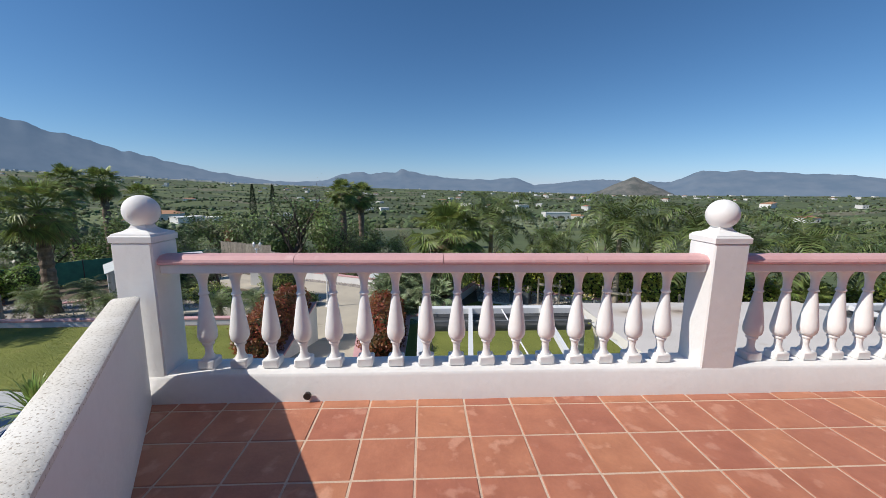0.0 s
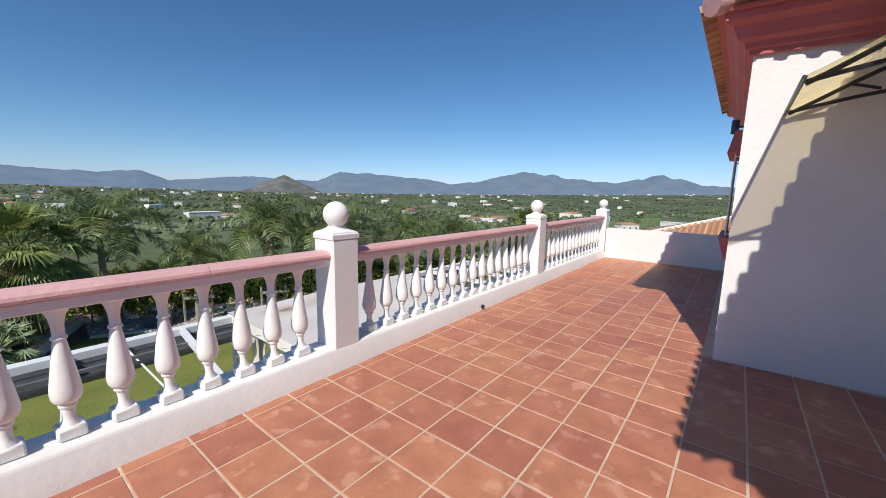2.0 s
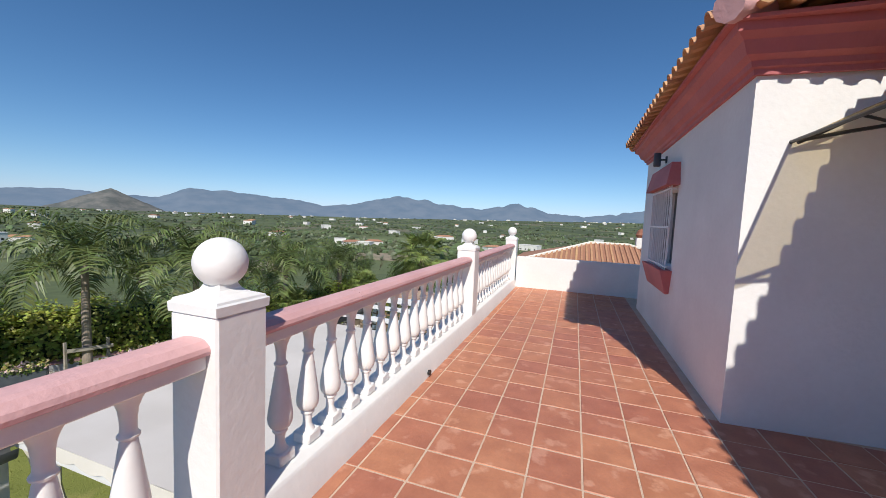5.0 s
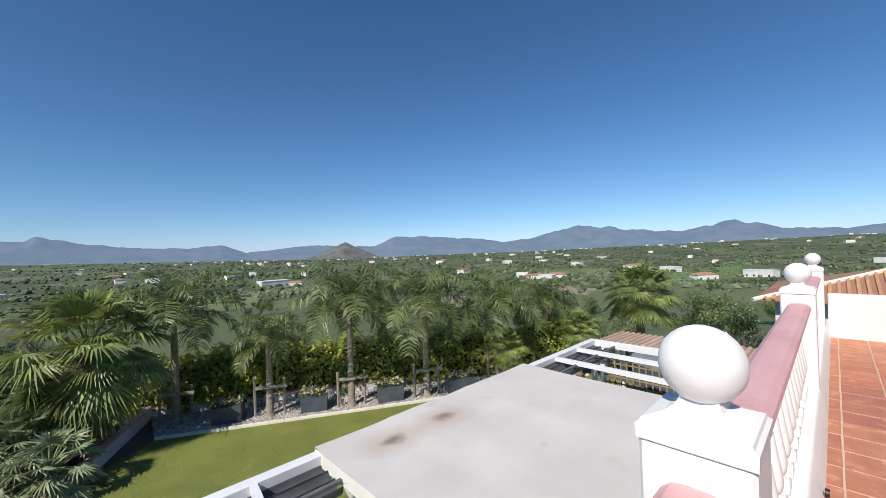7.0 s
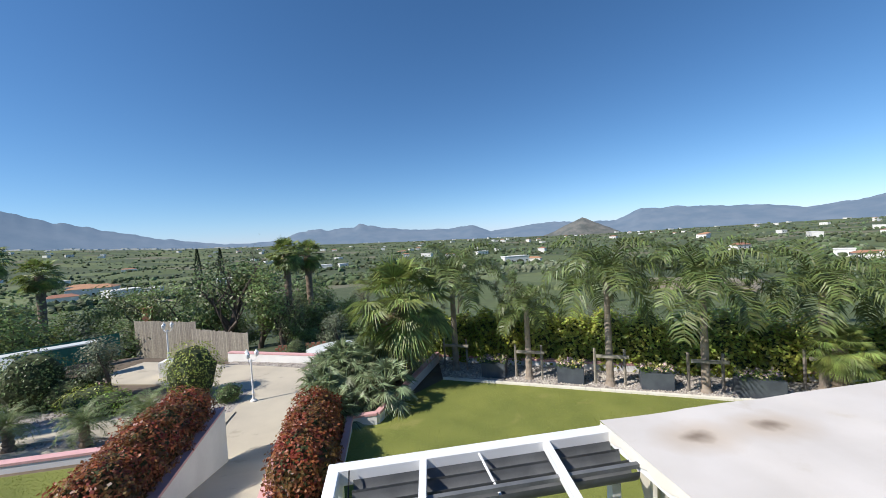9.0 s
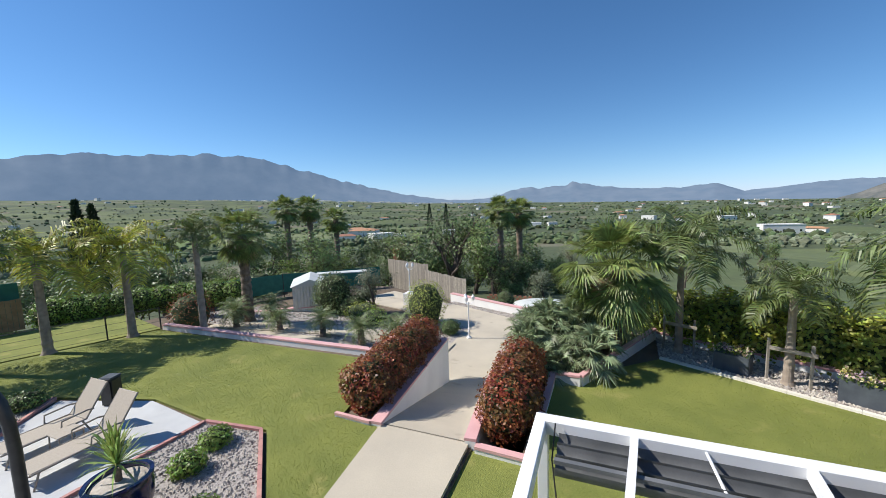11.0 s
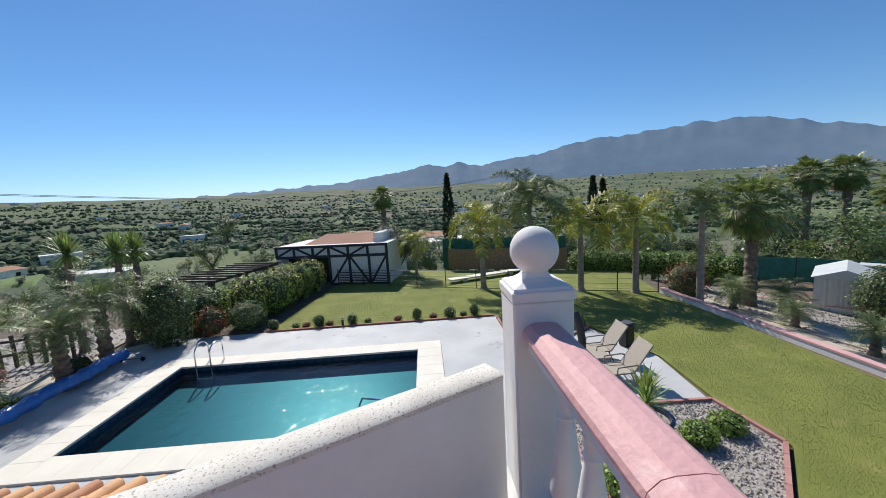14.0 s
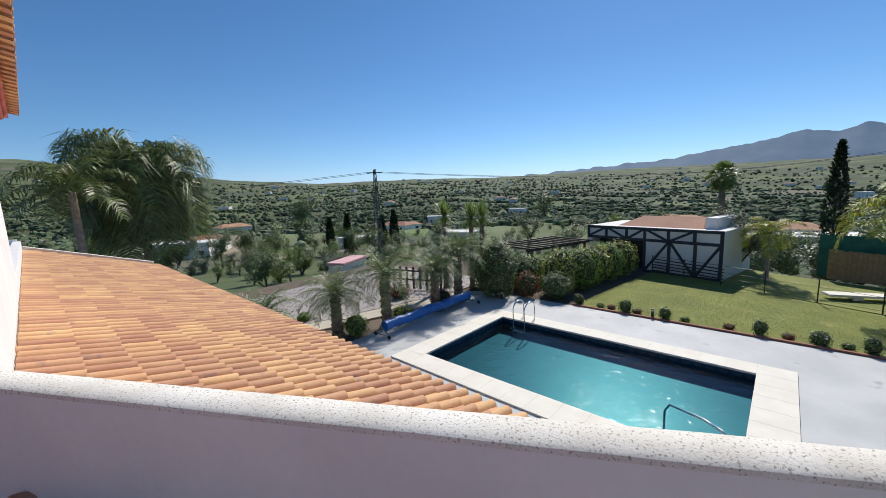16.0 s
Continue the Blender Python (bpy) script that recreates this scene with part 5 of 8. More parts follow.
board_fence("wooden_fence", (-17.6, 31.2), (-12.3, 28.6), -5.9, 2.75, "weathered grey board fence")
board_fence("wooden_fence", (-12.6, 28.6), (-8.0, 25.6), -5.6, 2.0, "weathered grey board fence panel")
board_fence("reed_fence", (-25.0, 1.5), (-22.3, 8.5), GZ, 1.35, "brown reed screen fence", BAMBOO)
net = thing("screen_fence", "green netting screen fence", "fence", (-24.5, 14.5, DZ - 0.2))
for (ax, ay), (bx, by) in (((0, 0), (4.2, 6.5)), ((4.2, 6.5), (9.5, 11.0))):
    part("netting", Shape().beam((ax, ay, 1.15), (bx, by, 1.15), 0.02, 1.3), GREEN_NET, net)
    part("post", Shape().tube([(ax, ay, 0), (ax, ay, 1.85)], 0.03, 8), BLACK, net)
net2 = thing("screen_fence", "dark green netting above the reed screen", "fence", (-25.6, 1.2, GZ))
part("netting", Shape().beam((0, 0, 1.0), (2.9, 7.4, 1.0), 0.02, 2.0), GREEN_NET, net2)

shed = thing("garden_shed", "white corrugated metal garden shed with a low gable roof", "shed", (-16.5, 19.55, -4.85), turn=40)
for (x0, y0), (x1, y1) in (((-1.0, -1.45), (1.0, -1.45)), ((1.0, -1.45), (1.0, 1.45)), ((1.0, 1.45), (-1.0, 1.45)), ((-1.0, 1.45), (-1.0, -1.45))):
    q = Shape()
    n = 44
    nx_, ny_ = (y1 - y0), -(x1 - x0)
    ln = math.hypot(nx_, ny_)
    for i in range(n + 1):
        u, o = i / n, 0.012 * (1 if i % 4 < 2 else -1)
        q.v += [(x0 + (x1 - x0) * u + nx_ / ln * o, y0 + (y1 - y0) * u + ny_ / ln * o, 0), (x0 + (x1 - x0) * u + nx_ / ln * o, y0 + (y1 - y0) * u + ny_ / ln * o, 1.9)]
    q.f = [(2 * i, 2 * i + 2, 2 * i + 3, 2 * i + 1) for i in range(n)]
    part("wall", q, SHED, shed)
q = Shape()
q.add([(-1.12, -1.57, 1.88), (1.12, -1.57, 1.88), (1.12, 1.57, 1.88), (-1.12, 1.57, 1.88), (0, -1.57, 2.3), (0, 1.57, 2.3)], [(0, 4, 5, 3), (1, 2, 5, 4), (0, 1, 4), (2, 3, 5), (3, 2, 1, 0)])
part("roof", q, SHED, shed)
sl = thing("lean_to_roof", "flat pale carport roof behind the shed", "roof", (-15.9, 21.9, DZ), turn=34)
part("sheet", Shape().box((-1.6, -0.4, 1.72), (1.8, 0.4, 1.79), 0.01), SHED, sl)
for sx, sy in ((-1.5, -0.3), (1.7, -0.3), (-1.5, 0.3), (1.7, 0.3)):
    part("leg", Shape().tube([(sx, sy, -0.1), (sx, sy, 1.75)], 0.03, 8), BLACK, sl)
tarp = thing("covered_pool", "low round pool under a pale tarpaulin", "tarpaulin", (-2.6, 25.2, -6.2))
part("cover", Shape().lathe([(2.3, 0), (2.35, 0.9), (2.1, 1.15), (1.0, 1.35), (0.0, 1.4)], 26), SHED, tarp, smooth=True)
bw = thing("brick_lattice_wall", "low red brick lattice wall", "wall", (-7.0, 27.5, -6.3))
for r_ in range(6):
    for k in range(9):
        part("brick", Shape().box((k * 0.36 + 0.18 * (r_ % 2), -0.06, 0.16 * r_ + 0.3), (k * 0.36 + 0.18 * (r_ % 2) + 0.22, 0.06, 0.16 * r_ + 0.45)), BRICK, bw)
part("footing", Shape().box((-0.1, -0.1, -0.3), (3.5, 0.1, 0.3)), BRICK, bw)
bbq = thing("brick_barbecue", "brick barbecue chimney behind the fence", "barbecue", (-18.5, 34.5, -6.2))
part("chimney", Shape().box((-0.3, -0.3, 0), (0.3, 0.3, 3.3), 0.01), BRICK, bbq)
part("cowl", Shape().box((-0.36, -0.36, 3.45), (0.36, 0.36, 3.55), 0.01).box((-0.28, -0.28, 3.3), (-0.2, -0.2, 3.45)).box((0.2, 0.2, 3.3), (0.28, 0.28, 3.45)).box((-0.28, 0.2, 3.3), (-0.2, 0.28, 3.45)).box((0.2, -0.28, 3.3), (0.28, -0.2, 3.45)), BRICK, bbq)

# ---- timbered cabin ----
cab = thing("garden_cabin", "white garden cabin with dark timber framing and a clay roof", "cabin", (-22.6, -5.6, GZ - 0.05), turn=-11)
W2, H2 = 3.5, 2.4
part("wall", Shape().box((-4.2, -W2, 0), (-0.9, W2, H2)).box((-0.9, -0.1, 0), (0, W2, H2)).box((-0.9, -W2, 1.75), (0, -0.1, H2)).box((-0.9, -W2, 0), (0, -W2 + 0.3, 1.75)), HOUSE_WHITE, cab, "white rendered wall")


def timb(y0, z0, y1, z1, w=0.15):
    part("timber", Shape().beam((0.02, y0, z0), (0.02, y1, z1), w, 0.05, (1, 0, 0)), TIMBER, cab)


timb(-W2, H2 - 0.05, W2, H2 - 0.05)
timb(-W2, 1.75, W2, 1.75)
timb(-0.1, 0.05, W2, 0.05)
for y in (-W2 + 0.06, -2.3, -1.1, -0.1, 1.1, 2.3, W2 - 0.06):
    timb(y, 1.75, y, H2)
for y in (-0.1, 1.15, 2.35, W2 - 0.06):
    timb(y, 0.0, y, 1.75)
for y0, z0, y1, z1 in ((-0.05, 0.1, 1.1, 1.7), (1.2, 1.7, 2.3, 0.1), (2.4, 0.1, 3.4, 1.7), (-3.4, 1.8, -2.4, 2.3), (-2.2, 2.3, -1.2, 1.8), (-1.0, 1.8, -0.2, 2.3), (0.0, 2.3, 1.0, 1.8), (1.2, 1.8, 2.2, 2.3)):
    timb(y0, z0, y1, z1, 0.12)
# thin dark sheet on the recess's back wall paints the porch's shade
part("opening", Shape().box((-0.88, -W2 + 0.3, 0.0), (-0.86, -0.1, 1.75)), WINDOW_DARK, cab, "dark sheet painting the shade of the open porch")
q = Shape()
q.add([(-0.7, -2.0, H2), (-0.7, 2.4, H2), (-3.8, 2.4, H2), (-3.8, -2.0, H2), (-2.2, -1.2, H2 + 0.5), (-2.2, 2.0, H2 + 0.5)], [(0, 1, 5, 4), (2, 3, 4, 5), (3, 0, 4), (1, 2, 5), (3, 2, 1, 0)])
part("roof", q, HOUSE_ROOF, cab)
part("gable", Shape().box((-3.6, 2.4, 0), (-0.9, 2.9, H2 + 0.55), 0.02), HOUSE_WHITE, cab, "white stepped gable")
wp = thing("wooden_pergola", "dark wooden garden pergola behind the shrubs", "pergola", (-20.5, -10.6, GZ - 0.72), turn=-15)
for x in (-2.2, 0, 2.2):
    for y in (-1.2, 1.2):
        part("upright", Shape().box((x - 0.06, y - 0.06, 0), (x + 0.06, y + 0.06, 2.1)), DARK_WOOD, wp)
for y in (-1.2, 1.2):
    part("beam", Shape().box((-2.6, y - 0.05, 2.1), (2.6, y + 0.05, 2.22)), DARK_WOOD, wp)
for k in range(9):
    part("slat", Shape().box((-2.4 + 0.6 * k, -1.6, 2.22), (-2.33 + 0.6 * k, 1.6, 2.3)), DARK_WOOD, wp)
rf = thing("rail_fence", "brown wooden rail fence beside the path", "fence", (-13.2, -12.2, GZ))
for k in range(9):
    part("post", Shape().box((0.12 * k - 0.04, -0.35 * k - 0.04, 0), (0.12 * k + 0.04, -0.35 * k + 0.04, 1.1)), DARK_WOOD, rf)
for z in (0.45, 0.9):
    part("rail", Shape().beam((0, 0, z), (0.96, -2.8, z), 0.05, 0.08), DARK_WOOD, rf)
hut = thing("outbuilding", "low white outbuilding with a pink roof edge", "outbuilding", (-15.5, -23.5, -5.0), turn=25)
part("wall", Shape().box((-1.6, -0.6, -1), (1.6, 0.6, 1.9), 0.02), WHITE, hut)
part("roof_edge", Shape().box((-1.7, -0.7, 1.9), (1.7, 0.7, 2.08), 0.02), PINK, hut, "pink roof edge")
# seat and legs form a low slab in place of a stone-edged paved area
bench = thing("paving_slab", "low pale stone slab standing in for paving on the back lawn", "bench", (-21.6, 3.5, GZ), turn=20)
part("seat", Shape().box((-0.3, -2.4, 0.14), (0.3, 2.4, 0.22), 0.02), COPING, bench)
for y in (-1.5, 1.5):
    part("leg", Shape().box((-0.2, y - 0.15, 0), (0.2, y + 0.15, 0.14), 0.01), COPING, bench)

# right-hand side: shelters below the balustrade
kit = thing("tiled_shelter", "low shelter with a clay tile roof beside the awning", "shelter", (10.9, 2.2, RZ))
part("roof_deck", Shape().box((0, -0.9, 2.3), (1.5, 2.6, 2.36)), HOUSE_ROOF, kit)
for k in range(24):
    part("roof_tile", Shape().tube([(0.0, -0.85 + 0.145 * k, 2.39), (1.5, -0.85 + 0.145 * k, 2.34)], 0.055, 10), PALE_TILE, kit, smooth=True)
for x, y in ((0.1, -0.8), (1.4, -0.8), (0.1, 2.5), (1.4, 2.5)):
    part("upright", Shape().box((x - 0.06, y - 0.06, 0), (x + 0.06, y + 0.06, 2.3)), WHITE_PLAIN, kit)
lat = thing("trellis_panel", "yellow-brown wooden trellis panel under the awning", "trellis", (10.3, 1.3, RZ))
for k in range(22):
    part("slat", Shape().box((0, 0.14 * k, 0.2), (0.02, 0.14 * k + 0.03, 2.1)), BAMBOO, lat)
for k in range(12):
    part("slat", Shape().box((0.02, 0, 0.25 + 0.16 * k), (0.04, 3.1, 0.28 + 0.16 * k)), BAMBOO, lat)
tubx = thing("hot_tub", "grey covered hot tub", "hot tub", (15.6, 4.6, RZ - 0.2))
part("shell", Shape().lathe([(0.95, 0), (1.0, 0.1), (1.0, 0.95)], 8), DARK_GREY, tubx)
part("cover", Shape().lathe([(1.04, 0.95), (1.04, 1.08), (0.95, 1.12)], 8), material("grey_vinyl_cover", (0.24, 0.27, 0.29), (0.20, 0.23, 0.25), rough=0.5), tubx, "grey vinyl lid")

nb = thing("neighbour_house", "neighbouring house with a low clay tile hip roof and chimney", "house", (24.5, -2.2, -5.2))
part("wall", Shape().box((-4, -5, 0), (4, 4.2, 4.6), 0.02), HOUSE_WHITE, nb)
q = Shape()
q.add([(-4.6, -5.6, 4.6), (4.6, -5.6, 4.6), (4.6, 4.8, 4.6), (-4.6, 4.8, 4.6), (-0.3, -1.5, 5.75), (0.3, 0.5, 5.75), (0.3, -1.5, 5.75), (-0.3, 0.5, 5.75)],
      [(0, 4, 7, 3), (1, 2, 5, 6), (0, 1, 6, 4), (2, 3, 7, 5), (4, 6, 5, 7), (3, 2, 1, 0)])
rf_ = part("roof", q, HOUSE_ROOF, nb)
part("ridge_trim", Shape().tube([(-4.6, 4.8, 4.62), (-0.3, 0.5, 5.78), (-0.3, -1.5, 5.78), (-4.6, -5.6, 4.62)], 0.09, 6), COPING, rf_, "pale ridge tiles")
for k in range(40):
    y = -5.3 + 0.25 * k
    top = min(1.0, max(0.0, 1 - max(0, y - 0.5) / 4.3, 0) if y > 0.5 else (1.0 if y > -1.5 else 1 - (-1.5 - y) / 4.1))
    if top > 0.05:
        part("roof_tile", Shape().tube([(-4.6, y, 4.63), (-4.6 + 4.3 * top, y, 4.63 + 1.15 * top)], 0.06, 6, False), ROOF_TILE, rf_)
ch = part("chimney", Shape().box((-0.25, -2.4, 5.3), (0.25, -1.9, 6.2), 0.02), HOUSE_WHITE, nb)
part("cowl", Shape().lathe([(0.2, 0), (0.3, 0.15), (0.2, 0.4), (0.02, 0.5)], 10, (0, -2.15, 6.2)), BRICK, ch)

# planters with flowers along the pebbles
for k, (x, y, wd) in enumerate(((4.1, 13.05, 0.8), (6.25, 11.88, 0.8), (8.34, 10.7, 0.85), (10.45, 9.45, 1.05))):
    t = thing("flower_planter", "anthracite trough planter filled with pansies", "planter", (x, y, RZ), "flower planters", turn=-28)
    part("trough", Shape().box((-wd / 2, -0.24, 0), (wd / 2, 0.24, 0.5), 0.015), DARK_GREY, t)
    rng = np.random.default_rng(30 + k)
    n = 260
    P = np.c_[rng.uniform(-wd / 2, wd / 2, n), rng.uniform(-0.25, 0.25, n), 0.5 + rng.uniform(0, 0.14, n)]
    part("foliage", Shape().leaves(P, 0.09, 0.04, rng), SHRUB, t, "green foliage")
    m = 120
    P = np.c_[rng.uniform(-wd / 2, wd / 2, m), rng.uniform(-0.27, 0.27, m), 0.58 + rng.uniform(0, 0.12, m)]
    part("blossom", Shape().leaves(P, 0.075, 0.075, rng, flat=0.5), FLOWERS, t, "pink, purple, white and yellow pansies")



# ---- plants ----
def crown_feather(seed, fronds, length, leaflet, droop, rise, pairs=30, width=0.03, dense=1.0):
    """A crown of arching feather leaves round the origin."""
    rng = random.Random(seed)
    s = Shape()
    for k in range(fronds):
        az = k * 2.399 + rng.uniform(-0.25, 0.25)
        e = rise[0] + (rise[1] - rise[0]) * ((k + 0.5) / fronds) + rng.uniform(-0.1, 0.1)
        ln = length * rng.uniform(0.8, 1.12)
        p = Vector((0.05 * math.cos(az), 0.05 * math.sin(az), 0))
        n = 12
        pts, dirs = [p.copy()], []
        bend = droop * rng.uniform(0.75, 1.2)
        for i in range(n):
            d = Vector((math.cos(az) * math.cos(e), math.sin(az) * math.cos(e), math.sin(e)))
            dirs.append(d)
            p = p + d * ln / n
            pts.append(p.copy())
            e = max(-1.45, e - bend / n * (0.4 + 1.4 * i / n))
            az += rng.uniform(-0.02, 0.02)
        dirs.append(dirs[-1])
        s.tube(pts, [0.022 * (1 - 0.85 * i / n) for i in range(n + 1)], 4, False)
        for j in range(pairs):
            u = 0.12 + 0.88 * (j + rng.random()) / pairs
            i = min(n - 1, int(u * n))
            q = pts[i].lerp(pts[i + 1], u * n - i)
            d = dirs[i]
            side = d.cross(Vector((0, 0, 1)))
            if side.length < 0.1:
                side = Vector((-math.sin(az), math.cos(az), 0))
            side.normalize()
            up = side.cross(d).normalized()
            lf = leaflet * (0.45 + 0.75 * math.sin(math.pi * min(1, u * 0.9 + 0.08))) * rng.uniform(0.8, 1.15)
            for sg in (-1, 1):
                v = (side * sg + d * rng.uniform(0.35, 0.7) + up * rng.uniform(-0.15, 0.4)).normalized()
                a = q + v * lf * 0.5
                b = a + (v + Vector((0, 0, -rng.uniform(0.3, 1.3) * droop * 0.6))).normalized() * lf * 0.5
                wv = v.cross(up).normalized() * width * 0.5 if v.cross(up).length > 0.1 else d * width * 0.5
                s.add([q - wv * 0.6, q + wv * 0.6, a + wv, a - wv, b], [(0, 1, 2, 3), (3, 2, 4)])
    return s


def crown_fan(seed, leaves, stalk, radius, segs=22, low=-0.9, high=1.3, split=0.5):
    """A crown of fan leaves: stalks with pleated, split fans."""
    rng = random.Random(seed)
    s = Shape()
    for k in range(leaves):
        az = k * 2.399 + rng.uniform(-0.3, 0.3)
        e = low + (high - low) * (k + 0.5) / leaves + rng.uniform(-0.15, 0.15)
        d = Vector((math.cos(az) * math.cos(e), math.sin(az) * math.cos(e), math.sin(e)))
        st = stalk * rng.uniform(0.8, 1.15)
        mid = d * st * 0.5
        tip = d * st + Vector((0, 0, -0.08 * st))
        s.tube([(0, 0, 0), mid, tip], [0.022, 0.016, 0.01], 4, False)
        side = d.cross(Vector((0, 0, 1)))
        side = side.normalized() if side.length > 0.1 else Vector((1, 0, 0))
        fw = (d + Vector((0, 0, -0.45))).normalized()
        up = side.cross(fw).normalized()
        R = radius * rng.uniform(0.8, 1.15)
        for j in range(segs):
            a = (-1.0 + 2.0 * (j + 0.5) / segs) * 1.95
            v = fw * math.cos(a) + side * math.sin(a) + up * (0.12 * math.cos(a) + 0.05 * (j % 2))
            t = fw * -math.sin(a) + side * math.cos(a)
            w = R * 1.95 / segs * 0.95
            m = tip + v * R * split
            q = tip + v * R * rng.uniform(0.85, 1.05) + Vector((0, 0, -R * rng.uniform(0.12, 0.4)))
            s.add([tip, m - t * w * 0.55 + up * 0.012, m + t * w * 0.55 - up * 0.012, q], [(0, 1, 2), (1, 3, 2)])
    return s


def rough_trunk(h, r0, r1, seed, bumps=0.12, rings=26, lean=(0, 0), n=14):
    rng = random.Random(seed)
    pts = [(lean[0] * (i / rings) ** 2, lean[1] * (i / rings) ** 2, h * i / rings) for i in range(rings + 1)]
    rad = [(r0 + (r1 - r0) * (i / rings) + (0.5 * r0 if i == 0 else 0)) * (1 + bumps * (1 if i % 2 else -0.5) + rng.uniform(-0.04, 0.04)) for i in range(rings + 1)]
    return Shape().tube(pts, rad, n)


QUEEN_CROWNS = [crown_feather(k, 15, 2.05, 0.6, 2.3, (-0.05, 1.45), 42, 0.036).mesh("crown", QUEEN) for k in (1, 2, 3)]
YELLOW_CROWNS = [crown_feather(k, 15, 2.15, 0.55, 2.2, (-0.15, 1.4), 40, 0.04).mesh("crown", QUEEN_YELLOW) for k in (4, 5)]
DATE_CROWNS = [crown_feather(k, 34, 1.35, 0.32, 1.5, (-0.5, 1.35), 30, 0.018).mesh("crown", DATE) for k in (6, 7, 8)]
FAN_CROWNS = [crown_fan(k, 46, 0.95, 0.8, 34, -1.1, 1.35, 0.5).mesh("crown", FAN) for k in (9, 10)]


def palm(kind, x, y, z, h, crown, scale, trunk, label, group, bark=BARK, stakes=False, turn=0.0, skirt=False):
    t = thing(kind, label, "palm tree", (x, y, z), group)
    part("trunk", trunk, bark, t, smooth=False)
    part("crown", crown, None, t, at=Matrix.Translation((0, 0, h)) @ Matrix.Rotation(turn, 4, 'Z') @ Matrix.Scale(scale, 4))
    if skirt:
        part("dry_skirt", crown_fan(int(abs(x * 10)), 26, 0.5 * scale, 0.75 * scale, 14, -1.5, -0.75), DEAD, t, "hanging dry leaves", at=Matrix.Translation((0, 0, h - 0.1)))
    if stakes:
        a = radians(-28)
        for sg in (-1, 1):
            px, py = 0.42 * sg * math.cos(a), 0.42 * sg * math.sin(a)
            part("stake", Shape().box((px - 0.03, py - 0.03, 0), (px + 0.03, py + 0.03, 1.12), 0.005), WOOD, t, "wooden stake")
        part("crossbar", Shape().beam((-0.45 * math.cos(a), -0.45 * math.sin(a) - 0.16, 0.92), (0.45 * math.cos(a), 0.45 * math.sin(a) - 0.16, 0.92), 0.05, 0.09), WOOD, t, "wooden crossbar")
    return t


QL = "queen palm with drooping feather leaves, tied to two stakes"
for k, (x, y, h, sc) in enumerate(((2.96, 14.05, 3.3, 1.1), (5.11, 12.5, 2.3, 0.72), (7.22, 11.27, 3.2, 1.12), (9.38, 10.05, 3.05, 1.1), (12.3, 9.25, 2.75, 1.05))):
    palm("queen_palm", x, y, RZ, h, QUEEN_CROWNS[k % 3], sc, rough_trunk(h, 0.115, 0.075, k, 0.05), QL, "queen palms along the pebbles", BARK_PALE, True, k * 1.3)
for k, (x, y, h, sc) in enumerate(((-19.0, 2.9, 3.2, 1.05), (-18.2, 5.15, 4.4, 1.2), (-17.25, 7.25, 3.3, 1.1), (-16.3, 9.35, 3.4, 1.1), (-14.4, 10.9, 3.9, 0.72))):
    palm("queen_palm", x, y, GZ if y < 10.5 else -3.9, h + (0 if y < 10.5 else 0.8), QUEEN_CROWNS[k % 3] if k in (1, 4) else YELLOW_CROWNS[k % 2], sc, rough_trunk(h + (0 if y < 10.5 else 0.8), 0.15, 0.1, k + 20, 0.05),
         "queen palm with yellow-green drooping leaves by the fence", "queen palms by the fence", BARK_PALE, False, k * 0.9)
palm("queen_palm", -23.2, -0.6, GZ, 2.2, YELLOW_CROWNS[1], 0.7, rough_trunk(2.2, 0.1, 0.07, 3, 0.05), "small yellow-green queen palm by the lawn", "queen palms by the fence", BARK_PALE)
DENSE = crown_feather(17, 64, 2.4, 1.0, 3.0, (-0.7, 1.45), 46, 0.035).mesh("crown", QUEEN)
palm("queen_palm", -4.3, -25.0, -4.8, 7.6, DENSE, 1.75, rough_trunk(7.6, 0.2, 0.13, 9, 0.04), "tall dense queen palm beyond the porch roof", "tall palms beyond the roof", BARK_PALE)
palm("queen_palm", -1.6, -21.5, -4.8, 7.0, QUEEN_CROWNS[1], 1.25, rough_trunk(7.0, 0.18, 0.12, 10, 0.04), "tall queen palm beyond the porch roof", "tall palms beyond the roof", BARK_PALE)
palm("queen_palm", 15.8, 9.3, RZ - 0.6, 3.0, QUEEN_CROWNS[2], 1.0, rough_trunk(3.0, 0.14, 0.09, 12, 0.05), "queen palm with arching leaves beyond the awning", "queen palms along the pebbles", BARK_PALE, turn=2)
for k, (x, y, h, sc) in enumerate(((-6.8, -11.1, 1.5, 0.95), (-8.45, -10.5, 1.95, 1.05), (-10.75, -10.25, 1.75, 0.95), (-12.3, -10.35, 2.2, 1.1), (-5.1, -13.0, 0.8, 1.0))):
    palm("date_palm", x, y, GZ, h, DATE_CROWNS[k % 3], sc, rough_trunk(h, 0.19, 0.16, k + 40, 0.2, 18), "dwarf date palm with a rough trunk and arching leaves", "dwarf date palms by the pool", BARK, turn=k)
for k, (x, y, h, sc) in enumerate(((-8.4, 13.3, 0.72, 0.6), (-10.3, 13.25, 0.75, 0.62), (-12.8, 13.3, 0.65, 0.6), (-7.6, 14.8, 0.6, 0.75), (-15.2, 13.0, 0.8, 0.7), (-14.6, 14.6, 0.9, 0.7), (-16.4, 14.2, 0.7, 0.6))):
    palm("date_palm", x, y, low_z(x, y), h, DATE_CROWNS[k % 3], sc, rough_trunk(h, 0.13, 0.11, k + 60, 0.2, 10), "small dwarf date palm in the gravel bed", "dwarf date palms by the drive", BARK, turn=k)

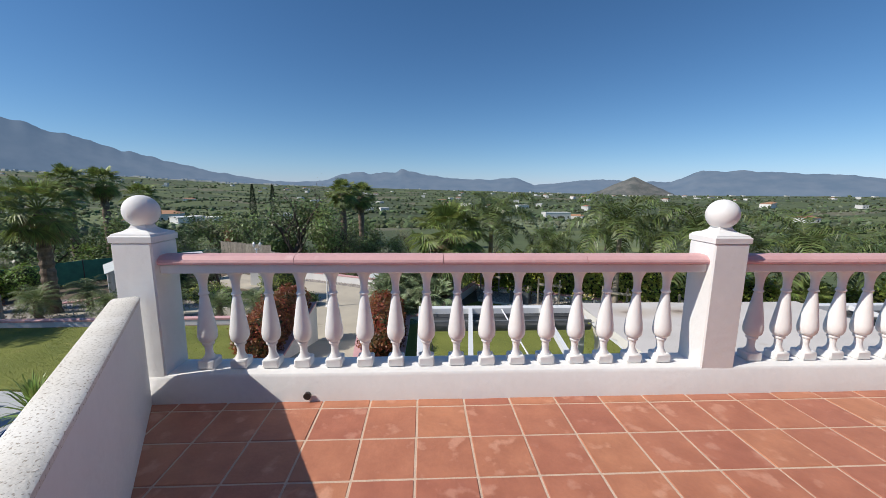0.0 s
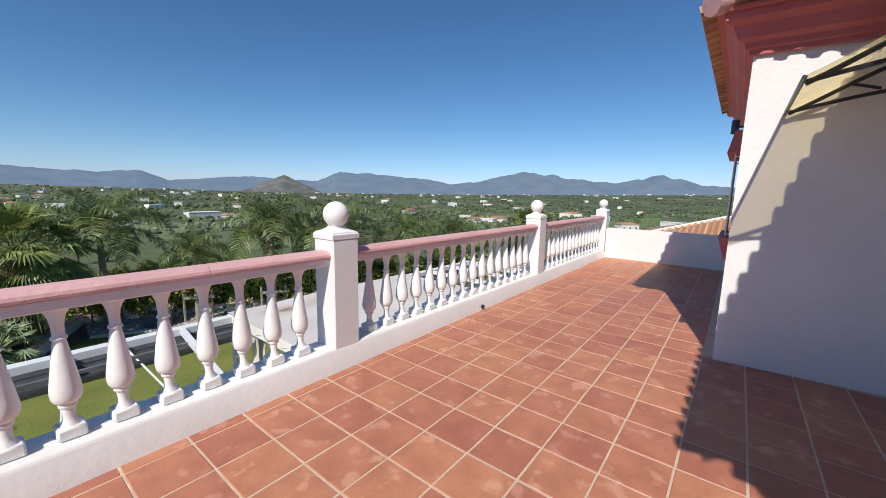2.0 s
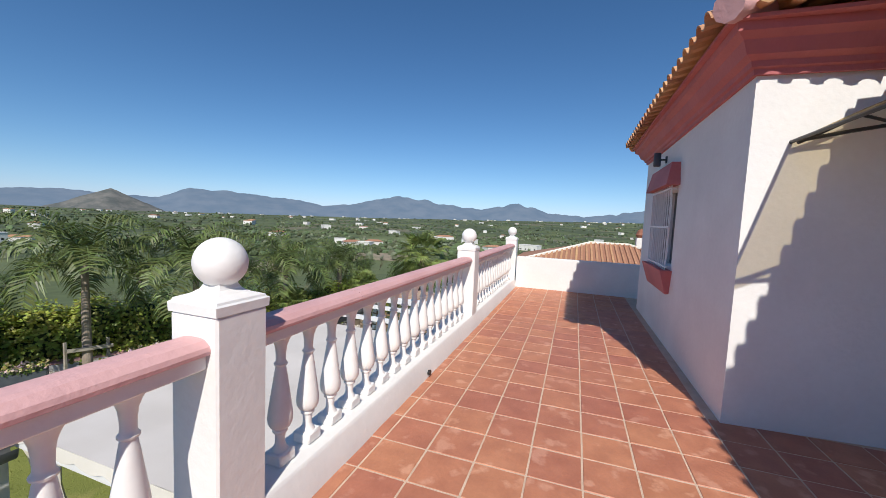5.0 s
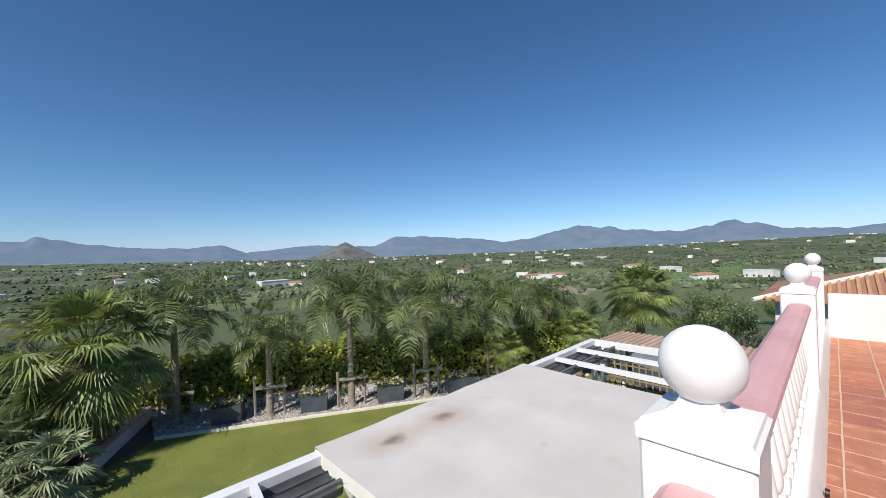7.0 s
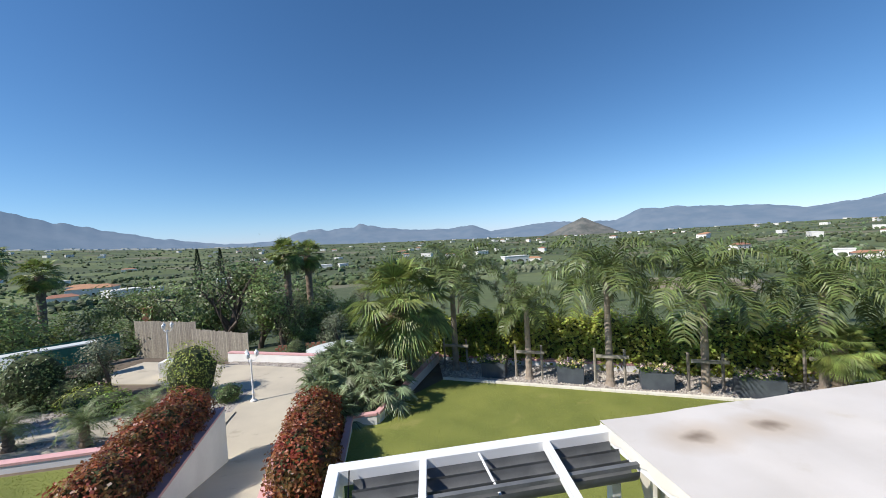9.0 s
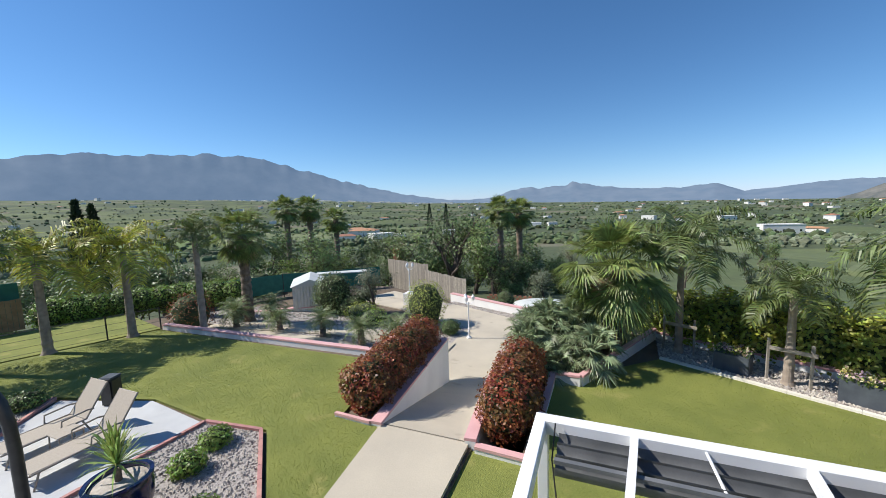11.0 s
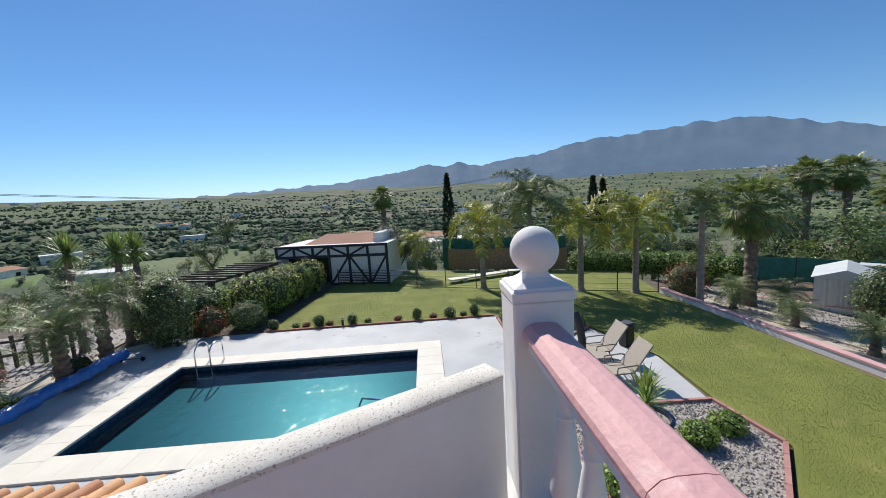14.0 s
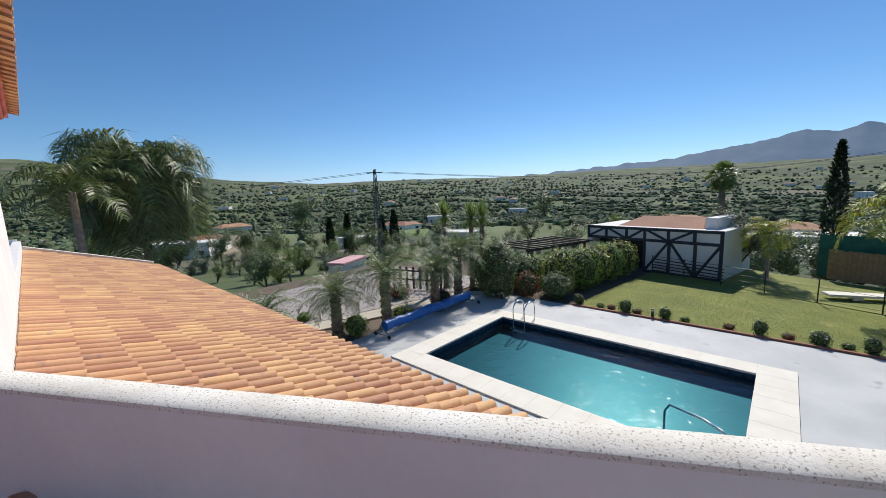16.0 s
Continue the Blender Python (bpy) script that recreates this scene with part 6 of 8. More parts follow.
# fan palms
palm("fan_palm", 1.05, 13.4, DZ + 0.9, 3.15, FAN_CROWNS[0], 1.15, rough_trunk(3.1, 0.3, 0.24, 70, 0.15), "large fan palm with pleated leaves and a dry skirt", "fan palms", BARK, skirt=True)
palm("fan_palm", 18.0, 6.1, RZ - 1.2, 4.1, FAN_CROWNS[1], 0.95, rough_trunk(4.1, 0.2, 0.16, 71, 0.15), "fan palm with stiff pleated leaves", "fan palms", BARK)
palm("fan_palm", 11.9, 8.6, RZ - 0.2, 1.6, FAN_CROWNS[0], 0.5, rough_trunk(1.6, 0.16, 0.14, 72, 0.15), "young fan palm behind the pebbles", "fan palms", BARK, turn=1.4)
palm("fan_palm", 14.2, 7.0, RZ - 0.2, 2.1, FAN_CROWNS[1], 0.5, rough_trunk(2.1, 0.14, 0.12, 73, 0.15), "young fan palm near the awning", "fan palms", BARK, turn=2.4)
palm("fan_palm", -15.75, 14.2, -4.0, 4.5, FAN_CROWNS[1], 1.0, rough_trunk(4.5, 0.26, 0.2, 74, 0.12), "fan palm standing in the gravel bed", "fan palms", BARK, skirt=True)
for k, (az, r, top) in enumerate(((-12.5, 37, 1.2), (-9.8, 39, 0.9), (-43.5, 44, 2.0), (-40.5, 45, 2.0), (-96.0, 50, 2.4), (-37.0, 47, 0.6))):
    x, y = r * math.sin(radians(az)), r * math.cos(radians(az))
    zb = ground_height(x, y)
    palm("fan_palm", x, y, zb - 0.2, top - zb, FAN_CROWNS[k % 2], 1.1, rough_trunk(top - zb, 0.26, 0.3, 80 + k, 0.1), "tall fan palm with a thick shaggy trunk", "tall fan palms", BARK, turn=k, skirt=True)

# dwarf palm clump beside the ramp
CLUMP = crown_fan(91, 40, 0.62, 0.4, 18, -0.6, 1.4, 0.3).mesh("crown", BUSHPALM)
cp = thing("dwarf_fan_palm", "spreading clump of grey-green dwarf fan palms", "palm shrub", (-0.05, 12.5, DZ + 0.95))
for k, (x, y, z, sc) in enumerate(((0, 0, 1.3, 1.1), (-1.1, 0.9, 0.9, 1.15), (0.5, -0.9, 1.0, 1.0), (-1.3, -0.5, 0.8, 1.1), (0.7, 1.2, 1.2, 1.0), (-0.4, 1.7, 0.9, 1.2), (-0.5, -1.2, 0.4, 0.9), (-1.7, 1.9, 0.6, 1.0), (1.2, 2.2, 0.9, 0.9), (-0.8, 0.2, 1.35, 1.1), (0.3, 0.9, 1.6, 1.1), (-1.0, -1.2, 0.5, 1.0), (0.2, 2.2, 1.3, 1.0))):
    part("crown", CLUMP, None, cp, at=Matrix.Translation((x, y, z)) @ Matrix.Rotation(k * 1.1, 4, 'Z') @ Matrix.Scale(sc, 4))
    part("stem", Shape().tube([(x * 0.6, y * 0.6, -0.5), (x, y, z)], 0.1, 8), BARK, cp)


def ball_core(s, c, rx, ry, rz, seed, n=14, m=9):
    vs = []
    for i in range(m + 1):
        for k in range(n):
            a, b = 2 * math.pi * k / n, math.pi * i / m
            p = Vector((math.cos(a) * math.sin(b), math.sin(a) * math.sin(b), math.cos(b)))
            q = 1 + 0.22 * noise.noise(p * 2.1 + Vector((seed, 0, 0)))
            vs.append((c[0] + p.x * rx * q, c[1] + p.y * ry * q, c[2] + p.z * rz * q))
    s.add(vs, [(i * n + k, i * n + (k + 1) % n, (i + 1) * n + (k + 1) % n, (i + 1) * n + k) for i in range(m) for k in range(n)])
    return s


def shell_points(rng, n, c, rx, ry, rz, seed, thick=0.22):
    d = rng.normal(size=(n, 3))
    d /= np.linalg.norm(d, axis=1)[:, None]
    q = np.array([1 + 0.22 * noise.noise(Vector(v) * 2.1 + Vector((seed, 0, 0))) + 0.1 * noise.noise(Vector(v) * 6 + Vector((seed, 3, 0))) for v in d])
    r = q * (1 - thick * rng.random(n) ** 1.5 + 0.06)
    return np.c_[c[0] + d[:, 0] * rx * r, c[1] + d[:, 1] * ry * r, c[2] + d[:, 2] * rz * r], d


def shrub(x, y, z, r, h, mat, label, seed, leaf_len=0.07, count=900, name="shrub", group=""):
    t = thing(name, label, "shrub", (x, y, z), group)
    c = (0, 0, h * 0.48)
    # solid ball, coloured dark for the shade behind the leaves
    part("core", ball_core(Shape(), c, r * 0.82, r * 0.82, h * 0.44, seed), CORE, t, "solid core, dark as painted inner shade")
    rng = np.random.default_rng(seed)
    P, d = shell_points(rng, count, c, r, r, h * 0.52, seed)
    P[:, 2] = np.maximum(P[:, 2], 0.02)
    part("foliage", Shape().leaves(P, leaf_len, leaf_len * 0.6, rng, d * 0.2, face=d + (0, 0, 0.35)), mat, t)
    return t


G1 = "shrubs in the gravel beds"
shrub(-5.34, 2.95, GZ, 0.37, 0.52, SHRUB_LIGHT, "rounded bright green shrub in gravel", 1, 0.07, 1500, group=G1)
shrub(-4.92, 4.02, GZ, 0.35, 0.45, SHRUB_LIGHT, "rounded bright green shrub in gravel", 2, 0.07, 1300, group=G1)
shrub(-6.35, 4.85, GZ, 0.3, 0.38, SHRUB_LIGHT, "low green shrub in gravel", 3, 0.07, 1000, group=G1)
shrub(-6.6, 5.6, GZ, 0.3, 0.35, SHRUB_LIGHT, "low green shrub in gravel", 4, 0.07, 1000, group=G1)
shrub(-4.5, 3.2, GZ, 0.24, 0.3, REDSMALL, "small red-leaved plant in gravel", 5, 0.05, 500, group=G1)
shrub(-13.3, 3.05, GZ, 0.5, 0.7, SHRUB_LIGHT, "rounded pale green shrub in gravel", 6, 0.07, 1000, group=G1)
shrub(-11.75, 3.4, GZ, 0.42, 0.5, SHRUB_LIGHT, "low bright green shrub in gravel", 7, 0.07, 900, group=G1)
shrub(-12.6, 5.0, GZ, 0.4, 0.45, SHRUB, "low green shrub in gravel", 8, 0.07, 800, group=G1)
shrub(-12.1, 4.1, GZ, 0.4, 0.65, SHRUB, "dark green shrub beside the pot", 9, 0.07, 900, group=G1)
shrub(-12.5, 2.95, GZ, 0.2, 0.25, REDSMALL, "small red-leaved plant in gravel", 10, 0.05, 300, group=G1)
for k, y in enumerate((-6.05, -4.3, -3.0, -0.45, 0.85, 1.85)):
    shrub(-14.75, y, GZ, 0.2 + 0.05 * (k % 3 == 1), 0.42 + 0.06 * (k % 2), SHRUB, "small clipped green bush along the lawn edge", 20 + k, 0.05, 500, "small_bush", "small bushes along the lawn edge")
for k, y in enumerate((-5.2, -4.8, -3.9, -2.4, -1.2, 0.2, 1.4)):
    shrub(-14.75, y, GZ, 0.17, 0.2, REDSMALL if k % 3 else SHRUB_LIGHT, "low reddish ground-cover plant along the lawn edge", 30 + k, 0.04, 260, "ground_cover", "ground cover along the lawn edge")
G2 = "shrubs beyond the pool"
shrub(-13.9, -9.5, GZ, 0.95, 2.5, DARKTREE, "tall dense shrub at the corner of the pool terrace", 40, 0.1, 3200, group=G2)
shrub(-14.6, -8.3, GZ, 0.5, 1.1, REDLEAF, "red-leaved shrub beside the terrace", 41, 0.08, 900, group=G2)
shrub(-15.1, -7.2, GZ, 0.75, 1.15, SHRUB, "rounded dark green shrub by the terrace", 42, 0.07, 1500, group=G2)
for k, (x, y, h) in enumerate(((-16.3, -7.6, 1.9), (-17.2, -7.0, 1.9), (-18.4, -6.9, 2.0), (-19.7, -6.7, 1.9), (-21.0, -6.4, 1.8))):
    shrub(x, y, GZ, 0.8, h, SHRUB_LIGHT if k % 2 else HEDGE, "bushy citrus shrub with fresh green leaves", 44 + k, 0.1, 1700, group=G2)
for k, (x, y, r, h) in enumerate(((-15.9, -9.4, 0.8, 1.7), (-17.0, -9.3, 0.85, 1.5), (-18.6, -9.0, 0.8, 1.6), (-19.9, -8.7, 0.75, 1.5), (-15.2, -10.8, 0.9, 1.9), (-17.2, -11.3, 0.9, 1.8))):
    shrub(x, y, GZ - 0.1, r, h, SHRUB_LIGHT if k % 3 else SHRUB, "bushy green shrub in the bed behind the terrace", 340 + k, 0.1, 1700, group=G2)
for k, (x, y, r, h, m_, lab) in enumerate(((-7.3, -10.8, 0.45, 0.65, SHRUB_LIGHT, "green shrub beneath the palms"), (-9.3, -10.6, 0.42, 0.5, HEDGE_YELLOW, "yellow-green shrub beneath the palms"), (-11.4, -10.5, 0.5, 0.7, REDLEAF, "reddish shrub beneath the palms"),
                                           (-11.2, -13.0, 0.5, 0.55, REDSMALL, "bright red shrub in the gravel"), (-6.9, -13.6, 0.25, 0.3, SHRUB_LIGHT, "tiny green shrub in the gravel"))):
    shrub(x, y, GZ, r, h, m_, lab, 52 + k, 0.07, 900 if r > 0.1 else 4, group=G2)
G3 = "shrubs beside the driveway"
shrub(-7.6, 18.0, DZ, 1.05, 2.3, HEDGE, "round clipped light green bush beside the driveway", 60, 0.09, 3000, group=G3)
shrub(-5.9, 17.0, DZ, 0.5, 0.7, SHRUB, "low dark green shrub by the lamp post", 61, 0.07, 900, group=G3)
shrub(-12.6, 18.6, low_z(-12.6, 18.6), 1.0, 1.3, SHRUB, "dark green shrub in the gravel bed", 62, 0.09, 1500, group=G3)
shrub(-13.9, 18.5, low_z(-13.9, 18.5), 1.15, 2.5, DARKTREE, "dark bushy juniper in the gravel bed", 63, 0.12, 2600, group=G3)
shrub(-11.0, 17.2, low_z(-11.0, 17.2), 0.9, 1.0, HEDGE, "light green shrub in the gravel bed", 64, 0.09, 1300, group=G3)
shrub(-9.8, 16.4, low_z(-9.8, 16.4), 0.8, 0.8, SHRUB_LIGHT, "light green shrub in the gravel bed", 65, 0.09, 1100, group=G3)
shrub(-16.6, 11.9, low_z(-16.6, 11.9), 0.9, 1.9, REDLEAF, "dark reddish shrub at the wall end", 66, 0.09, 1300, group=G3)
shrub(-4.5, 22.7, DZ - 0.3, 0.6, 1.3, DARKTREE, "sparse shrub behind the boundary wall", 67, 0.08, 700, group=G3)


def hedge_run(name, pts, z, w, h, mat, label, seed, per=700, leaf_len=0.09, zslope=0.0):
    """A clipped hedge along a polyline with a lumpy outline."""
    t = thing(name, label, "hedge", (pts[0][0], pts[0][1], z))
    core, fol = Shape(), Shape()
    rng = np.random.default_rng(seed)
    o = Vector((pts[0][0], pts[0][1], 0))
    run = 0.0
    for (ax, ay), (bx, by) in zip(pts, pts[1:]):
        ln = math.hypot(bx - ax, by - ay)
        n = max(1, round(ln / (w * 0.8)))
        for i in range(n):
            u = (i + 0.5) / n
            x, y = ax + (bx - ax) * u - o.x, ay + (by - ay) * u - o.y
            zz = zslope * (run + ln * u)
            hh = h * (1 + 0.16 * noise.noise(Vector((x * 0.7, y * 0.7, seed))))
            c = (x, y, zz + hh * 0.48)
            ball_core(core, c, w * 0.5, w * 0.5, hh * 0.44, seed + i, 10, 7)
            P, d = shell_points(rng, per, c, w * 0.62, w * 0.62, hh * 0.53, seed + i * 0.7, 0.3)
            fol.leaves(P, leaf_len, leaf_len * 0.75, rng, d * 0.2, face=d + (0, 0, 0.35))
        run += ln
    # the hedge's inner shade is a dark solid core, not twigs
    part("core", core, CORE, t, "solid core, dark as painted inner shade")
    part("foliage", fol, mat, t)
    return t


hedge_run("photinia_hedge", [(-4.55, 7.75), (-4.7, 9.9), (-4.95, 12.2)], GZ - 0.15, 1.05, 1.3, REDLEAF, "red-tipped photinia hedge beside the ramp", 71, 4200, 0.08, -0.03)
hedge_run("photinia_hedge", [(-1.15, 7.9), (-1.2, 9.4), (-1.35, 10.9)], GZ - 0.15, 1.0, 1.35, REDLEAF, "red-tipped photinia hedge above the ramp", 72, 4200, 0.08, -0.05)
hedge_run("boundary_hedge", [(2.0, 16.6), (6.9, 14.1), (9.9, 12.3)], RZ - 0.7, 1.5, 2.4, HEDGE, "tall loose green hedge along the boundary", 73, 4200, 0.14)
hedge_run("boundary_hedge", [(3.2, 15.6), (5.6, 14.4)], RZ - 0.5, 1.2, 2.1, HEDGE_YELLOW, "yellow-green hedge along the boundary", 74, 3600, 0.13)
hedge_run("boundary_hedge", [(9.9, 12.1), (13.0, 10.6), (18.0, 8.5)], RZ - 0.7, 1.5, 2.3, HEDGE, "tall loose green hedge along the boundary", 75, 4200, 0.14)
hedge_run("clipped_hedge", [(-22.5, 9.0), (-20.5, 13.5), (-17.5, 15.5)], GZ - 0.3, 1.1, 1.35, SHRUB_LIGHT, "clipped green hedge behind the lawn", 76, 1800, 0.1)
hedge_run("citrus_hedge", [(-24.0, 16.5), (-22.0, 24.0), (-20.5, 29.5)], DZ - 0.8, 2.2, 2.4, MIDTREE, "row of dark green citrus trees behind the netting", 77, 900, 0.14)


def spiky(seed, n, length, width, high=1.5, low=-0.2, droop=0.25):
    rng = random.Random(seed)
    s = Shape()
    for k in range(n):
        az, e = k * 2.399, low + (high - low) * ((k + 0.5) / n) ** 0.8
        d = Vector((math.cos(az) * math.cos(e), math.sin(az) * math.cos(e), math.sin(e)))
        ln = length * rng.uniform(0.75, 1.15)
        sd = d.cross(Vector((0, 0, 1)))
        sd = sd.normalized() * width / 2 if sd.length > 0.05 else Vector((width / 2, 0, 0))
        a, b = d * ln * 0.45, d * ln + Vector((0, 0, -droop * ln * math.cos(e)))
        m = a.lerp(b, 0.5) + Vector((0, 0, 0.06 * ln))
        s.add([-sd * 0.6, sd * 0.6, a + sd, a - sd, m + sd * 0.6, m - sd * 0.6, b], [(0, 1, 2, 3), (3, 2, 4, 5), (5, 4, 6)])
    return s


def pot(x, y, r, h, plant_z, seed, label):
    t = thing("plant_pot", label, "plant pot", (x, y, GZ + 0.02), "blue plant pots")
    part("pot_body", Shape().lathe([(r * 0.62, 0), (r * 0.8, h * 0.15), (r * 0.98, h * 0.5), (r, h * 0.8), (r * 0.95, h * 0.93), (r * 1.04, h * 0.96), (r * 1.04, h), (r * 0.9, h), (r * 0.86, h * 0.9), (0.01, h * 0.9)], 30), GLAZE, t, smooth=True)
    part("soil", Shape().lathe([(r * 0.87, h * 0.9), (r * 0.5, h * 0.94), (0.01, h * 0.95)], 20), PEBBLE, t)
    part("stem", Shape().tube([(0, 0, h * 0.9), (0, 0, plant_z * 0.75)], 0.05, 8), BARK, t)
    part("leaf_rosette", spiky(seed, 70, 0.6, 0.035), YUCCA, t, "spiky yellow-green leaves", at=Matrix.Translation((0, 0, h + 0.22)))
    part("top_rosette", spiky(seed + 1, 46, 0.5, 0.035, 1.5, 0.5, 0.1), YUCCA, t, at=Matrix.Translation((0, 0, h + 0.42)))
    return t


pot(-6.12, 3.72, 0.42, 0.76, 1.2, 201, "cobalt blue glazed pot with a spiky yucca")
pot(-12.66, 3.85, 0.46, 0.52, 1.0, 205, "cobalt blue glazed bowl with a spiky yucca")
for k, (az, r, hc) in enumerate(((-131.9, 18.5, 0.9), (-127.9, 18.3, 0.8), (-126.3, 18.9, 0.75))):
    x, y = r * math.sin(radians(az)), r * math.cos(radians(az))
    t = thing("yucca_tree", "tall yucca with a dense spiky head", "yucca", (x, y, GZ), "tall yuccas")
    part("trunk", rough_trunk(hc - GZ - 0.5, 0.13, 0.1, 90 + k, 0.12), BARK, t)
    part("leaf_head", spiky(210 + k, 190, 0.85, 0.06, 1.55, -0.9, 0.1), YUCCA, t, at=Matrix.Translation((0, 0, hc - GZ - 0.45)))
t = thing("yucca_tree", "young yucca at the lawn corner below the terrace", "yucca", (-2.9, 2.2, GZ))
part("leaf_head", spiky(215, 60, 0.8, 0.05), YUCCA, t, at=Matrix.Translation((0, 0, 0.1)))


# ---- trees ----
def tree_shapes(seed, h, spread, leaf_len, leaves, crown_low=0.3, levels=3, sparse=1.0):
    """Trunk with limbs, and leaves gathered round the outer twigs."""
    rng = random.Random(seed)
    nr = np.random.default_rng(seed)
    wood, tips = Shape(), []

    def grow(p, d, ln, r, lev):
        pts, rad = [p.copy()], [r]
        for i in range(4):
            d = (d + Vector((rng.uniform(-0.22, 0.22), rng.uniform(-0.22, 0.22), 0.05))).normalized()
            p = p + d * ln / 4
            pts.append(p.copy())
            rad.append(r * (1 - 0.13 * (i + 1)))
            if lev >= 1:
                tips.append(p.copy())
        wood.tube(pts, rad, 6 if lev else 9, False)
        if lev < levels:
            for k in range(3 if lev else 5):
                a = rng.uniform(0, 6.28)
                o = Vector((math.cos(a), math.sin(a), rng.uniform(0.15, 0.75))).normalized()
                j = rng.choice((2, 3, 4)) if lev else rng.choice((1, 2, 3, 4))
                grow(pts[j], (d * 0.5 + o * spread).normalized(), ln * rng.uniform(0.5, 0.72), rad[j] * 0.62, lev + 1)

    grow(Vector((0, 0, -0.2)), Vector((0, 0, 1)), h * 0.5, h * 0.035, 0)
    T = np.array([tuple(q) for q in tips if q.z > h * crown_low * 0.8])
    T[:, 2] *= h / max(T[:, 2].max(), 0.1) * 0.95
    idx = nr.integers(0, len(T), leaves)
    P = T[idx] + nr.normal(size=(leaves, 3)) * h * 0.055 * sparse
    out = P - np.array((0, 0, h * 0.45))
    out /= np.linalg.norm(out, axis=1)[:, None] + 1e-6
    return wood, Shape().leaves(P, leaf_len, leaf_len * 0.55, nr, face=out + (0, 0, 0.4))


TREES = {}
for key, args, mat in (("dark", (301, 6.0, 0.9, 0.26, 3000), DARKTREE), ("dark2", (302, 6.0, 1.1, 0.26, 3200), DARKTREE), ("mid", (303, 6.0, 1.0, 0.24, 3000), MIDTREE),
                       ("olive", (304, 5.0, 1.15, 0.19, 3200), OLIVE), ("dry", (305, 6.5, 0.8, 0.15, 1700), DRYTREE), ("bare", (306, 7.5, 0.6, 0.10, 160), DRYTREE), ("grove", (311, 4.5, 1.15, 0.34, 700), OLIVE), ("copse", (312, 4.8, 1.0, 0.36, 750), MIDTREE), ("thicket", (313, 4.6, 1.1, 0.36, 750), DARKTREE)):
    wd, lf = tree_shapes(*args, levels=2 if key in ("grove", "copse", "thicket") else 3)
    TREES[key] = (wd.mesh("trunk", BARK_TREE), lf.mesh("crown", mat))
LABELS = {"dark": "dense dark green broadleaf tree", "dark2": "spreading dark green broadleaf tree", "mid": "leafy mid-green broadleaf tree", "olive": "silvery olive tree with a loose crown", "dry": "grey-brown tree just coming into leaf", "bare": "nearly bare tall grey tree", "grove": "grey-green olive tree on the slope", "copse": "round green fruit tree on the slope", "thicket": "dense dark tree on the slope"}


def tree(key, x, y, z, scale, turn, group="trees beyond the garden"):
    t = thing("olive_tree" if key in ("olive", "grove") else "tree", LABELS[key], "tree", (x, y, z), group, turn=math.degrees(turn))
    m = Matrix.Scale(scale, 4)
    part("trunk", TREES[key][0], None, t, at=m)
    part("crown", TREES[key][1], None, t, at=m)
    return t


